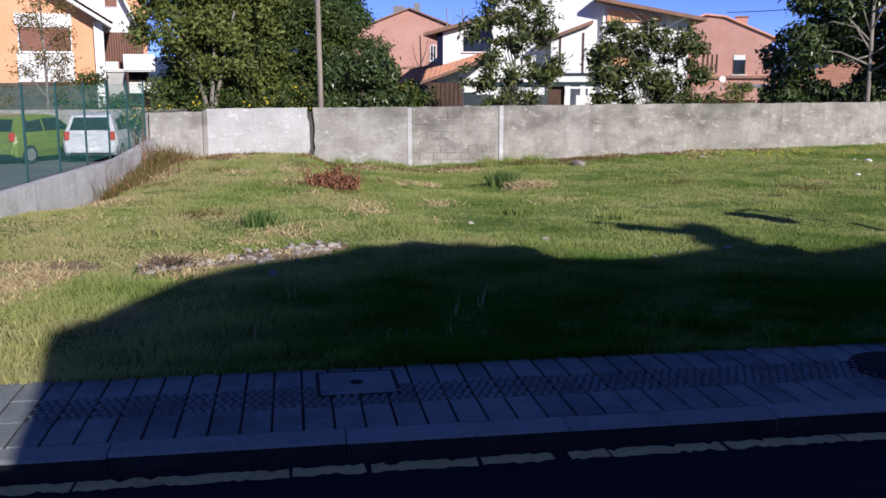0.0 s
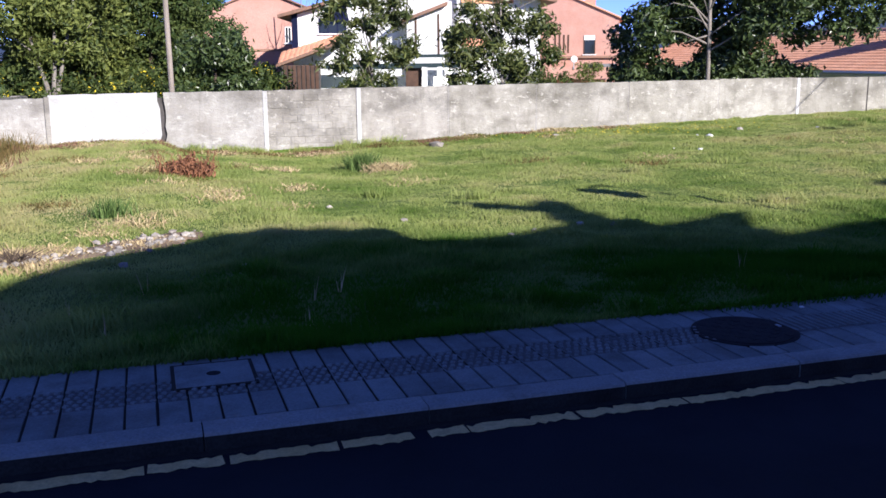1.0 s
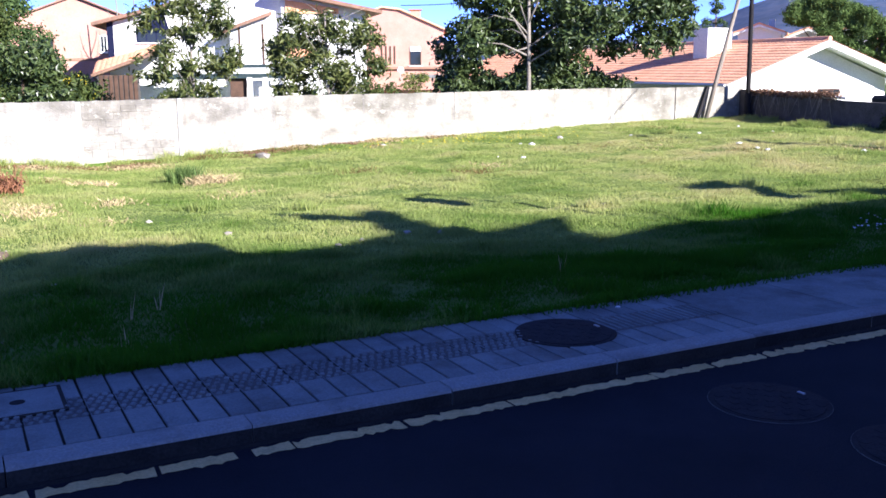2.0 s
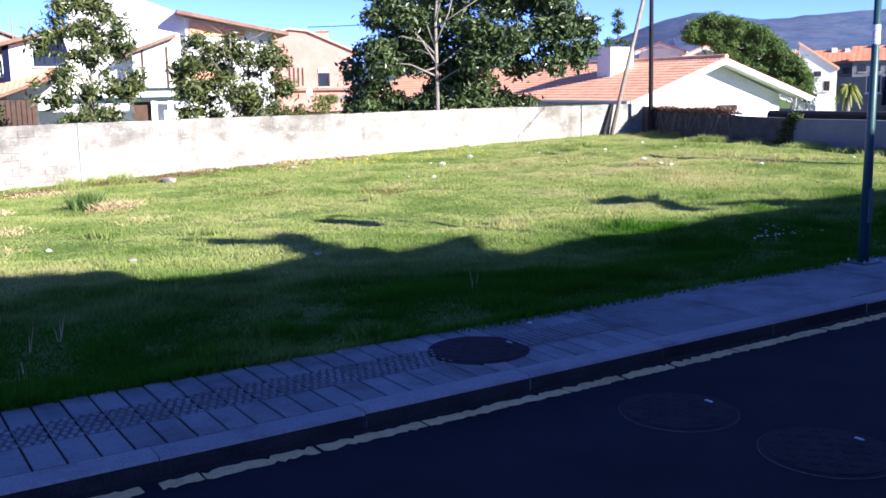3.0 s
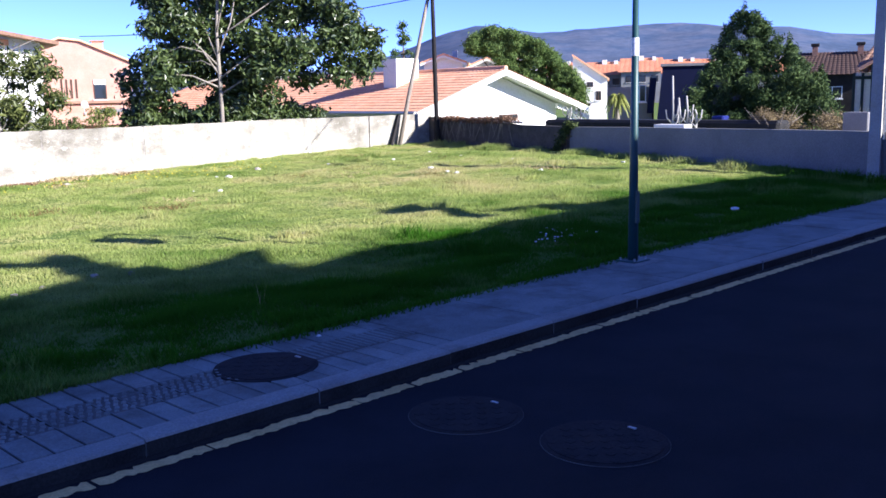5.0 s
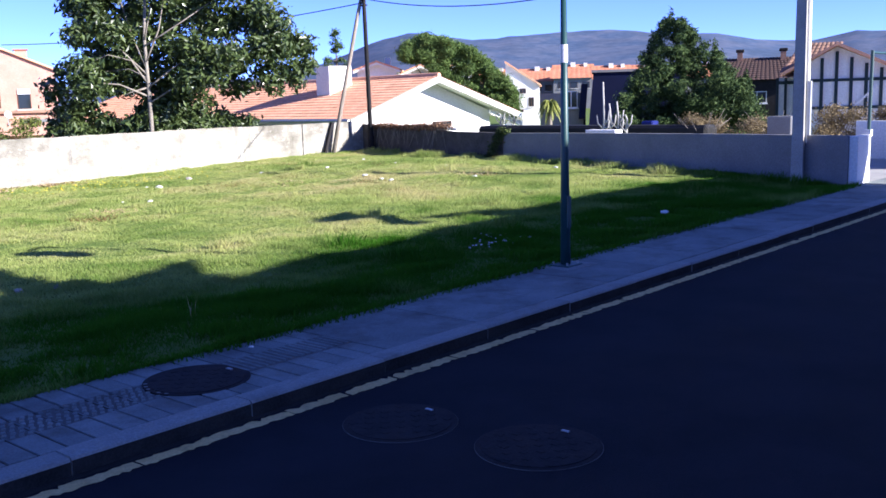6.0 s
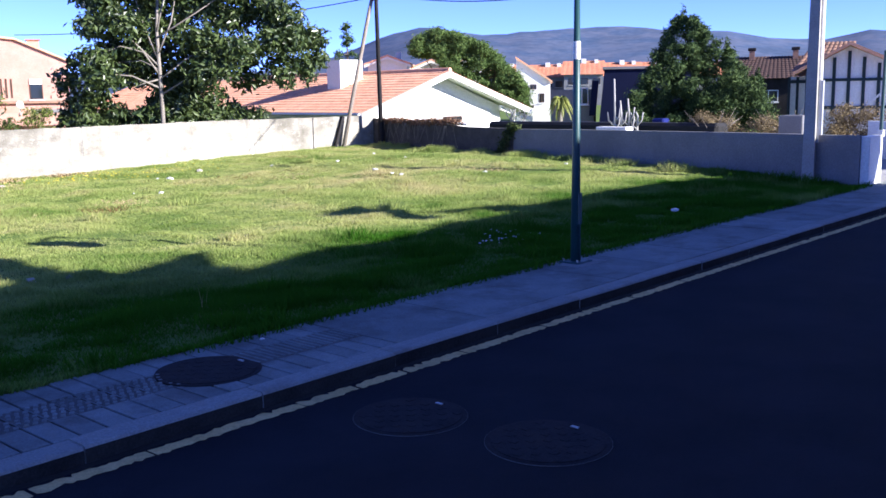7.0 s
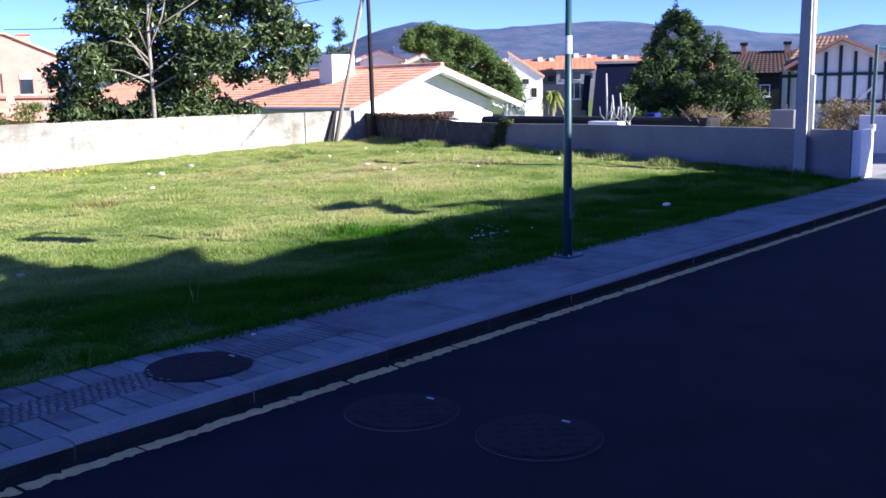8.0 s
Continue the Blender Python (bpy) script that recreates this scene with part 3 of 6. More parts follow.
for px, top, mat in ((-2.42, 1.36, "blockwork"), (3.22, 1.41, "whitewash"), (5.875, 1.45, "whitewash"), (8.57, 1.44, "concrete"), (11.37, 1.45, "concrete"),
                     (14.475, 1.46, "concrete"), (17.7, 1.48, "concrete"), (20.72, 1.50, "whitewash")):
    wall_post(px, top, 0.07 if mat == "concrete" else 0.13, mat, 0.005 if mat == "concrete" else -0.02)
part("post", boxed(23.48, 23.53, WALL_Y + 0.02, WALL_Y + 0.2, -0.3, 1.49), M["darkstone"], wall_back, "dark open joint")


def wall_run(name, a, b, z0, tops, mat, thick, label, y_split=6):
    """An upright wall from a to b in plan with its top at the given heights."""
    d = Vector((b[0] - a[0], b[1] - a[1], 0))
    L = d.length
    bm = bmesh.new()
    n = len(tops) - 1
    prism(bm, [(0, z0), (L, z0)] + [(L * (n - i) / n, tops[n - i]) for i in range(n + 1)], 0, thick)
    ang = math.degrees(math.atan2(d.y, d.x))
    return tagged(part(name, bm, M[mat], m=pose(a[0], a[1], 0, 0, 0, ang)), label, "wall", kind="structure")


EK = (on(SIDE_A, SIDE_B, 18.85), 18.85)
wall_run("wall_east", EK, SIDE_A, -0.3, [1.13, 1.17, 1.19, 1.21, 1.21], "greywall", 0.2, "grey rendered boundary wall in shade")
wall_run("wall_corner", SIDE_B, EK, -0.3, [1.38, 1.34, 1.15, 1.14], "darkstone", 0.22, "dark old wall overgrown with dead creeper")
wall_run("wall_car_park", RET_B, RET_A, -0.7, [0.62, 0.40, 0.44, 0.47, 0.5, 0.5], "dripwall", 0.22, "low stained concrete wall under a wire fence")
wall_run("wall_far", (-40, 37), (-3.9, 37), -0.6, [1.05, 1.08], "concrete", 0.2, "concrete wall at the end of the car park")
wall_run("wall_return", (-3.9, 27.3), (-3.9, 37), -0.6, [1.3, 1.08], "concrete", 0.15, "concrete wall between car park and garden")


# ---- unseen houses behind the camera, outlined to cast the shadow on the street ----
HOUSE_Y = -5.0


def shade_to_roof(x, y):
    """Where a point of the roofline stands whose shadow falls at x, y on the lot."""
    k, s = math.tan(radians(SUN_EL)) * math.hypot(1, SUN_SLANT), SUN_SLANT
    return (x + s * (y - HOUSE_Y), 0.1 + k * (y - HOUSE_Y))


row_house = thing("terraced_house", "unseen terraced house in shade, salmon rendered and tiled, outlined to cast the shadow", "house")
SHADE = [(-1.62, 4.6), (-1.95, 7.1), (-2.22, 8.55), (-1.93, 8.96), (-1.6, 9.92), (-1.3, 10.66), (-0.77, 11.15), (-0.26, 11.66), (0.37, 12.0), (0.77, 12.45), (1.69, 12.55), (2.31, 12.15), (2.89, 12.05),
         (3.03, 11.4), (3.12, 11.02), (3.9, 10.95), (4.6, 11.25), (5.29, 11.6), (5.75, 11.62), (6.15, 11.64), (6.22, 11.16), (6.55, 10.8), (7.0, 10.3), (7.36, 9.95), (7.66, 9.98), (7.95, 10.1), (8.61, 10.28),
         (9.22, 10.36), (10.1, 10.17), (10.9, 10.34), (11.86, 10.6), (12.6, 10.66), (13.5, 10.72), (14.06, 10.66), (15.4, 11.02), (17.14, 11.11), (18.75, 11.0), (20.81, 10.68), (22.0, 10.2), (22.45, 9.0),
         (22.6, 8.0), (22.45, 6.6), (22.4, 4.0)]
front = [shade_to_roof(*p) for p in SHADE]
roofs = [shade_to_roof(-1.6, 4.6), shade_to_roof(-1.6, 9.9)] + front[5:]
bm = bmesh.new()
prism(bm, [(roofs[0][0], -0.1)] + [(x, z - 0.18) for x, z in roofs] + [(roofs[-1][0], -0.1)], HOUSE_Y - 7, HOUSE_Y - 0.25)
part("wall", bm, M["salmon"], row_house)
bm = bmesh.new()
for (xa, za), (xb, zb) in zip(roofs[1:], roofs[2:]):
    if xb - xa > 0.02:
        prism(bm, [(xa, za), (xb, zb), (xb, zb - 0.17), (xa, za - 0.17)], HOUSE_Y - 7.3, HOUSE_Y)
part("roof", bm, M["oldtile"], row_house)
bm = bmesh.new()
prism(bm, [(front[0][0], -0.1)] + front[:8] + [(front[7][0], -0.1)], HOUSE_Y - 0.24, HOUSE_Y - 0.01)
part("gable_wall", bm, M["white"], row_house, "unseen thin white wall giving the shadow its west edge")
for wx in (1.5, 4.5, 8.5, 12.0, 16.0, 20.0):
    for wz in (1.0, 3.6):
        w = part("window", boxed(wx - 0.6, wx + 0.6, HOUSE_Y - 0.26, HOUSE_Y - 0.2, wz, wz + 1.2), M["brownslat"], row_house)
        part("pane", boxed(wx - 0.5, wx + 0.5, HOUSE_Y - 0.2, HOUSE_Y - 0.19, wz + 0.1, wz + 1.1), M["glass"], w)


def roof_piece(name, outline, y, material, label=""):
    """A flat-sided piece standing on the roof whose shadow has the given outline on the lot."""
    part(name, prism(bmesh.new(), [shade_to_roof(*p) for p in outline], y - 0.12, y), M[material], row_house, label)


# made-up chimneys, dormers and mast, unseen, cut to the shadow's outline
roof_piece("chimney", [(5.2, 11.1), (5.32, 12.7), (4.7, 13.2), (4.42, 14.2), (4.8, 13.85), (5.4, 13.2), (5.58, 13.55), (6.1, 13.8), (6.05, 12.9), (5.98, 12.2), (6.05, 11.2)], HOUSE_Y, "oldtile", "unseen stack-like piece shaped to cast a forked shadow")
roof_piece("chimney", [(11.75, 13.3), (12.3, 13.8), (12.95, 13.85), (13.05, 13.2), (13.05, 11.4), (12.55, 11.4), (12.45, 12.8)], HOUSE_Y, "oldtile", "unseen slim piece shaped to cast a capped streak of shadow")
roof_piece("dormer", [(6.1, 11.05), (6.6, 11.15), (7.17, 11.33), (7.85, 11.75), (7.68, 11.0), (7.42, 9.9), (6.6, 10.2)], HOUSE_Y, "oldtile", "unseen piece shaped to cast a rounded mound of shadow")
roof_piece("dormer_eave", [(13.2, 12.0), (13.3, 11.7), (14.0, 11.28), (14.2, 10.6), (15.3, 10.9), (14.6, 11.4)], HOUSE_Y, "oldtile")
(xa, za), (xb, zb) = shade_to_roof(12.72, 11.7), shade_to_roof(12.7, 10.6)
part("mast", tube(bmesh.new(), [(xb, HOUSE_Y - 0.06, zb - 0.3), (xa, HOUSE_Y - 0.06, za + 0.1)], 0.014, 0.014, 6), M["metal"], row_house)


# ---- street furniture ----
def manhole(x, y, z, r, label):
    t = thing("manhole_cover", label, "manhole cover", pose(x, y, z))
    bm = disc(bmesh.new(), 0, 0, -0.03, 0.006, r, r, 48)
    part("frame", bm, M["iron"], t)
    if z < 0.05:
        bm = bmesh.new()
        tube(bm, [(r * math.cos(a * 0.0982), r * math.sin(a * 0.0982), 0.001) for a in range(64)], 0.0045, 0.0045, 4)
        part("rim", bm, M["recess"], t, "thin worn bright rim")
    bm = disc(bmesh.new(), 0, 0, -0.02, 0.011, r - 0.035, r - 0.04, 48)
    for i in range(-4, 5):
        for j in range(-4, 5):
            if math.hypot(i, j) < 4.4 and (i + j) % 2 == 0:
                box(bm, (i - 0.32) * r / 5.2, (i + 0.32) * r / 5.2, (j - 0.32) * r / 5.2, (j + 0.32) * r / 5.2, 0.005, 0.0135)
    part("lid", bm, M["iron"], t)
    part("lifting_slot", boxed(r * 0.72, r * 0.78, -0.03, 0.03, 0.005, 0.0195), M["metal"], t, "bright worn metal lug")
    return t


manhole(4.46, 6.35, 0.119, 0.42, "round dark cast-iron manhole cover in the pavement")
manhole(4.93, 4.57, 0.0, 0.41, "round cast-iron manhole cover in the asphalt, bright rim")
manhole(5.13, 3.51, 0.0, 0.42, "round dark cast-iron manhole cover in the asphalt")

hatch = thing("service_hatch", "square concrete service hatch set among pavement tiles", "hatch", pose(0.305, 6.63, 0.12))
part("frame", boxed(-0.29, 0.29, -0.275, 0.275, -0.02, 0.0065), M["joint"], hatch)
part("slab", boxed(-0.265, 0.265, -0.245, 0.245, -0.02, 0.011, bevel=0.006), M["tile"], hatch)
part("handle", disc(bmesh.new(), 0, 0, 0.004, 0.0125, 0.05, 0.05, 16), M["iron"], hatch)

lamp = thing("street_lamp", "slim dark green metal street lamp on the pavement edge", "street lamp", pose(10.34, 6.78, 0.115))
bm = tube(bmesh.new(), [(0, 0, 0), (0, 0, 1.4), (0, 0, 3.55)], 0.066, 0.036, 14)
part("pole", bm, M["green"], lamp, smooth=True)
part("base_plate", boxed(-0.17, 0.17, -0.15, 0.15, 0, 0.03, bevel=0.01), M["green"], lamp)
part("footing", boxed(-0.3, 0.34, -0.28, 0.2, -0.05, 0.012, bevel=0.01), M["kerb"], lamp, "pale cement patch")
for a in range(4):
    part("bolt", disc(bmesh.new(), 0.12 * (-1) ** a, 0.105 * (1 if a > 1 else -1), 0.03, 0.06, 0.014, 0.014, 8), M["metal"], lamp)
part("sticker", tube(bmesh.new(), [(0, 0, 2.56), (0, 0, 2.78)], 0.0475, 0.0465, 14), M["plate"], lamp, "white sticker band")
part("hatch_door", boxed(-0.035, 0.035, -0.068, -0.05, 0.5, 0.9), M["green"], lamp)
# arm and head, out of view, are placed to cast the oval shadow
part("arm", tube(bmesh.new(), [(0, 0, 3.5), (-0.05, -0.1, 3.62), (-0.2, -0.38, 3.7), (-0.4, -0.75, 3.72)], 0.034, 0.026, 10), M["green"], lamp, "unseen curved bracket arm added to hold the head", smooth=True)
head = bmesh.new()
bmesh.ops.create_uvsphere(head, u_segments=18, v_segments=10, radius=0.5)
bmesh.ops.transform(head, matrix=Matrix.Translation((-0.35, -0.95, 3.6)) @ Matrix.Rotation(radians(61), 4, "Z") @ Matrix.Diagonal((0.5, 0.54, 0.6, 1)), verts=head.verts[:])
part("lamp_head", head, M["green"], lamp, "unseen oval lamp head sized for its shadow on the grass", smooth=True)

pole = thing("concrete_pole", "tall tapered concrete utility pole beside the boundary wall", "utility pole", pose(22.43, 8.42, 0.05, 0, 0.7, 11))
bm = bmesh.new()
r = bmesh.ops.create_cone(bm, cap_ends=True, segments=4, radius1=0.19, radius2=0.14, depth=6.4)
bmesh.ops.translate(bm, vec=(0, 0, 3.15), verts=r["verts"])
bmesh.ops.rotate(bm, cent=(0, 0, 0), matrix=Matrix.Rotation(radians(45), 3, "Z"), verts=bm.verts[:])
part("shaft", bm, M["polecon"], pole)
part("footing", boxed(-0.3, 0.45, -0.35, 0.3, -0.12, 0.06, bevel=0.03), M["kerb"], pole, "pale broken cement footing")
part("conduit", tube(bmesh.new(), [(0.1, -0.16, 1.0), (0.08, -0.15, 4), (0.06, -0.14, 6.2)], 0.045, 0.045, 8), M["plate"], pole, "white plastic cable conduit")
part("conduit_box", boxed(0.04, 0.18, -0.24, -0.13, 0.98, 2.4, bevel=0.01), M["metal"], pole)

tele = thing("wooden_pole", "weathered wooden telephone pole with a leaning stay at the wall corner", "utility pole", pose(26.23, 26.28, 0.3))
part("shaft", tube(bmesh.new(), [(0, 0, -0.3), (-0.07, -0.02, 2.5), (-0.14, -0.04, 5.04), (-0.2, -0.05, 7.4)], 0.095, 0.07, 10), M["tarred"], tele, smooth=True)
part("stay", tube(bmesh.new(), [(-1.46, 0.67, -0.25), (-0.88, 0.44, 2.4), (-0.31, 0.22, 4.94), (-0.06, 0.1, 6.05)], 0.085, 0.065, 10), M["wood"], tele, "pale weathered leaning stay", smooth=True)
part("foot_sleeve", tube(bmesh.new(), [(0.005, 0, -0.05), (-0.01, 0, 0.95)], 0.135, 0.125, 10), M["tarred"], tele, "dark tarred foot sleeve")
part("iron_strap", tube(bmesh.new(), [(-0.2, 0.2, 5.5), (-0.02, -0.08, 5.52)], 0.03, 0.03), M["iron"], tele)
part("crossarm", boxed(-0.8, 0.4, -0.06, 0.04, 6.7, 6.8), M["wood"], tele)
tagged(part("leaning_board", tube(bmesh.new(), [(24.33, 26.93, 0.1), (24.92, 27.02, 1.5)], 0.075, 0.07, 4), M["tarred"]), "black tarred plank leaning against the old wall", "plank")

tele2 = thing("wooden_pole", "plain weathered wooden telephone pole behind the wall", "utility pole", pose(0.83, 30.0, 0))
part("shaft", tube(bmesh.new(), [(0.02, 0, -0.3), (-0.05, 0, 7.5)], 0.085, 0.07, 10), M["wood"], tele2)


def cable(a, b, sag, label):
    pts = []
    for i in range(25):
        s = i / 24
        p = Vector(a).lerp(Vector(b), s)
        p.z -= sag * 4 * s * (1 - s)
        pts.append(p)
    tagged(part("overhead_cable", tube(bmesh.new(), pts, 0.018, 0.018, 5), M["black"]), label, "cable")


cable((26.06, 26.25, 5.9), (21.0, 45.0, 5.3), 0.35, "thin black overhead cable from the wooden pole")
cable((26.06, 26.25, 6.05), (22.5, 8.42, 6.0), 0.9, "thin black overhead cable slung between two poles")

post = thing("gate_frame", "slim green metal gate frame at the end of the boundary wall", "gate", pose(23.5, 7.2, 0))
part("upright", tube(bmesh.new(), [(-0.02, 0, -0.1), (0.06, 0, 3.1)], 0.04, 0.04, 10), M["green"], post)
part("top_rail", tube(bmesh.new(), [(0.06, 0, 3.05), (2.2, -0.1, 3.05)], 0.03, 0.03, 10), M["green"], post)
part("upright", tube(bmesh.new(), [(2.2, -0.1, -0.1), (2.2, -0.1, 3.1)], 0.045, 0.045, 10), M["green"], post)
part("hinge", boxed(-0.07, 0.07, -0.07, 0.07, 1.15, 1.3), M["plate"], post)
tagged(part("wall_street", boxed(22.34, 23.2, 7.05, 7.24, -0.1, 1.2, bevel=0.01), M["white"]), "white rendered wall end catching the sun", "wall", kind="structure")
tagged(part("wall_street", boxed(27.4, 60, 7.05, 7.24, -0.1, 1.2, bevel=0.01), M["white"]), "white rendered garden wall along the street", "wall", kind="structure")

tagged(part("driveway", boxed(23.25, 60, 5.75, 15, -0.05, 0.1), M["polecon"]), "pale concrete driveway behind the gate", "driveway", kind="structure")
tagged(part("wall_garden", boxed(31, 31.2, 7.5, 9.9, 0, 1.25, bevel=0.01), M["white"]), "white rendered garden wall beyond the gate", "wall", kind="structure")

# ---- car park: fence and cars ----
fence = thing("wire_fence", "green welded wire fence on the low concrete wall", "fence")
fd = Vector((RET_B[0] - RET_A[0], RET_B[1] - RET_A[1], 0))
FL = fd.length
fa = math.degrees(math.atan2(fd.y, fd.x))
fence.matrix_basis = pose(RET_A[0] - 0.11, RET_A[1], 0.42, 0, 0, fa)
n_posts = 12
for i in range(n_posts):
    px = FL * i / (n_posts - 1)
    part("post", boxed(px - 0.017, px + 0.017, -0.02, 0.02, -0.1, 1.75), M["green"], fence)
for i in range(n_posts - 1):
    x0, x1 = FL * i / (n_posts - 1) + 0.03, FL * (i + 1) / (n_posts - 1) - 0.03
    bm = bmesh.new()
    for k in range(35):
        x = x0 + (x1 - x0) * k / 34
        tube(bm, [(x, 0.0, 0.03), (x, 0.0, 1.68)], 0.0022, 0.0022, 3)
    for k in range(12):
        tube(bm, [(x0, 0.006, 0.05 + 0.145 * k), (x1, 0.006, 0.05 + 0.145 * k)], 0.0025, 0.0025, 3)
    part("mesh_panel", bm, M["fencegreen"], fence)


def car(name, paint, m, label, L=3.75, W=1.69, H=1.53):
    """A small hatchback; its tail at the origin, its nose towards +y."""
    t = thing("car", label, "car", m, group="parked cars")
    hw = W / 2

    def loft(sections):
        bm = bmesh.new()
        rings = [[bm.verts.new((x, y, z)) for x, z in pts] for y, pts in sections]
        for a, b in zip(rings, rings[1:]):
            for i in range(len(a)):
                j = (i + 1) % len(a)
                bm.faces.new((a[i], a[j], b[j], b[i]))
        bm.faces.new(rings[0][::-1])
        bm.faces.new(rings[-1])
        return bm

    def ring(z0, z1, w0, w1, wt):
        return [(-w0, z0), (w0, z0), (w1, z0 + 0.22), (w1, z1 - 0.25), (wt, z1), (-wt, z1), (-w1, z1 - 0.25), (-w1, z0 + 0.22)]

    bm = loft([(0.0, ring(0.36, 0.86, hw * 0.82, hw * 0.88, hw * 0.82)), (0.12, ring(0.24, 0.97, hw * 0.9, hw * 0.97, hw * 0.9)),
               (0.7, ring(0.2, 1.0, hw * 0.92, hw, hw * 0.93)), (2.3, ring(0.2, 0.95, hw * 0.92, hw, hw * 0.93)),
               (3.0, ring(0.2, 0.90, hw * 0.9, hw * 0.98, hw * 0.88)), (L - 0.2, ring(0.24, 0.72, hw * 0.86, hw * 0.9, hw * 0.75)),
               (L, ring(0.32, 0.6, hw * 0.7, hw * 0.76, hw * 0.6))])
    body = part("body", bm, paint, t, smooth=False)
    bv = body.modifiers.new("bevel", "BEVEL")
    bv.width, bv.segments, bv.limit_method = 0.05, 2, "ANGLE"

    def cab(y, zt, wt):
        return (y, [(-hw * 0.92, 0.9), (hw * 0.92, 0.9), (hw * wt, zt), (-hw * wt, zt)])

    bm = loft([cab(0.10, 0.98, 0.88), cab(0.42, H - 0.06, 0.70), cab(0.9, H, 0.71), cab(1.7, H - 0.01, 0.71), cab(2.15, H - 0.10, 0.7), cab(3.0, 0.92, 0.86)])
    cabin = part("cabin", bm, paint, t)
    bv = cabin.modifiers.new("bevel", "BEVEL")
    bv.width, bv.segments, bv.limit_method = 0.05, 2, "ANGLE"
    # panes lie 6 mm proud of the cabin
    bm = bmesh.new()
    q = [(-0.72 * hw, 0.145, 1.04), (0.72 * hw, 0.145, 1.04), (0.60 * hw, 0.365, H - 0.13), (-0.60 * hw, 0.365, H - 0.13)]
    bm.faces.new([bm.verts.new((x, y - 0.035, z)) for x, y, z in q])
    part("rear_window", bm, M["glass"], t)
    bm = bmesh.new()
    bm.faces.new([bm.verts.new((x * hw, y, z)) for x, y, z in ((-0.78, 2.98, 0.97), (0.78, 2.98, 0.97), (0.62, 2.22, H - 0.12), (-0.62, 2.22, H - 0.12))])
    part("windscreen", bm, M["glass"], t)
    for sgn in (-1, 1):
        for y0, y1, y0t, y1t in ((0.55, 1.35, 0.68, 1.35), (1.43, 2.62, 1.43, 2.16)):
            bm = bmesh.new()
            zb, zt = 1.0, H - 0.14

            def sx(z):
                return sgn * (hw * (0.92 + (0.70 - 0.92) * (z - 0.9) / (H - 0.03 - 0.9)) + 0.012)

            bm.faces.new([bm.verts.new(v) for v in ((sx(zb), y0, zb), (sx(zb), y1, zb), (sx(zt), y1t, zt), (sx(zt), y0t, zt))])
            part("side_window", bm, M["glass"], t)
        part("tail_light", boxed(sgn * hw * 0.80 - 0.08, sgn * hw * 0.80 + 0.08, -0.03, 0.14, 0.72, 1.0, bevel=0.03), M["redlens"], t)
        part("wing_mirror", boxed(sgn * (hw + 0.09) - 0.08, sgn * (hw + 0.09) + 0.08, 2.42, 2.55, 0.95, 1.1, bevel=0.03), M["black"] if paint is M["limepaint"] else paint, t)
        part("door_handle", boxed(sgn * hw - 0.012, sgn * hw + 0.012, 1.45, 1.6, 0.78, 0.81), paint, t)
        for y in (0.62, L - 0.75):
            w = part("wheel", boxed(sgn * (hw - 0.1) - 0.02, sgn * (hw - 0.1) + 0.02, y - 0.05, y + 0.05, 0.25, 0.35), M["black"], t)
            bm = bmesh.new()
            r = bmesh.ops.create_cone(bm, cap_ends=True, segments=24, radius1=0.3, radius2=0.3, depth=0.19)
            bmesh.ops.rotate(bm, cent=(0, 0, 0), matrix=Matrix.Rotation(radians(90), 3, "Y"), verts=bm.verts[:])
            bmesh.ops.translate(bm, vec=(sgn * (hw - 0.09), y, 0.3), verts=bm.verts[:])
            part("tyre", bm, M["black"], w)
            bm = bmesh.new()
            r = bmesh.ops.create_cone(bm, cap_ends=True, segments=20, radius1=0.2, radius2=0.2, depth=0.2)
            bmesh.ops.rotate(bm, cent=(0, 0, 0), matrix=Matrix.Rotation(radians(90), 3, "Y"), verts=bm.verts[:])
            bmesh.ops.translate(bm, vec=(sgn * (hw - 0.085), y, 0.3), verts=bm.verts[:])
            part("rim", bm, M["metal"], w)
    part("bumper", boxed(-hw * 0.88, hw * 0.88, -0.06, 0.14, 0.3, 0.56, bevel=0.05), paint, t)
    part("bumper_trim", boxed(-hw * 0.7, hw * 0.7, -0.065, 0.1, 0.26, 0.34, bevel=0.02), M["black"], t)
    part("number_plate", boxed(-0.26, 0.26, -0.075, -0.05, 0.40, 0.51), M["plate"], t)
    part("wiper", boxed(-0.02, 0.3, 0.115, 0.13, 1.04, 1.06), M["black"], t)
    return t


car("car", M["limepaint"], pose(-9.23, 31.65, -0.44, 0, 0, -27), "lime green hatchback parked behind the wire fence")
car("car", M["silver"], pose(-6.4, 31.8, -0.44, 0, 0, -2), "silver hatchback parked behind the wire fence", 4.0, 1.74, 1.56)


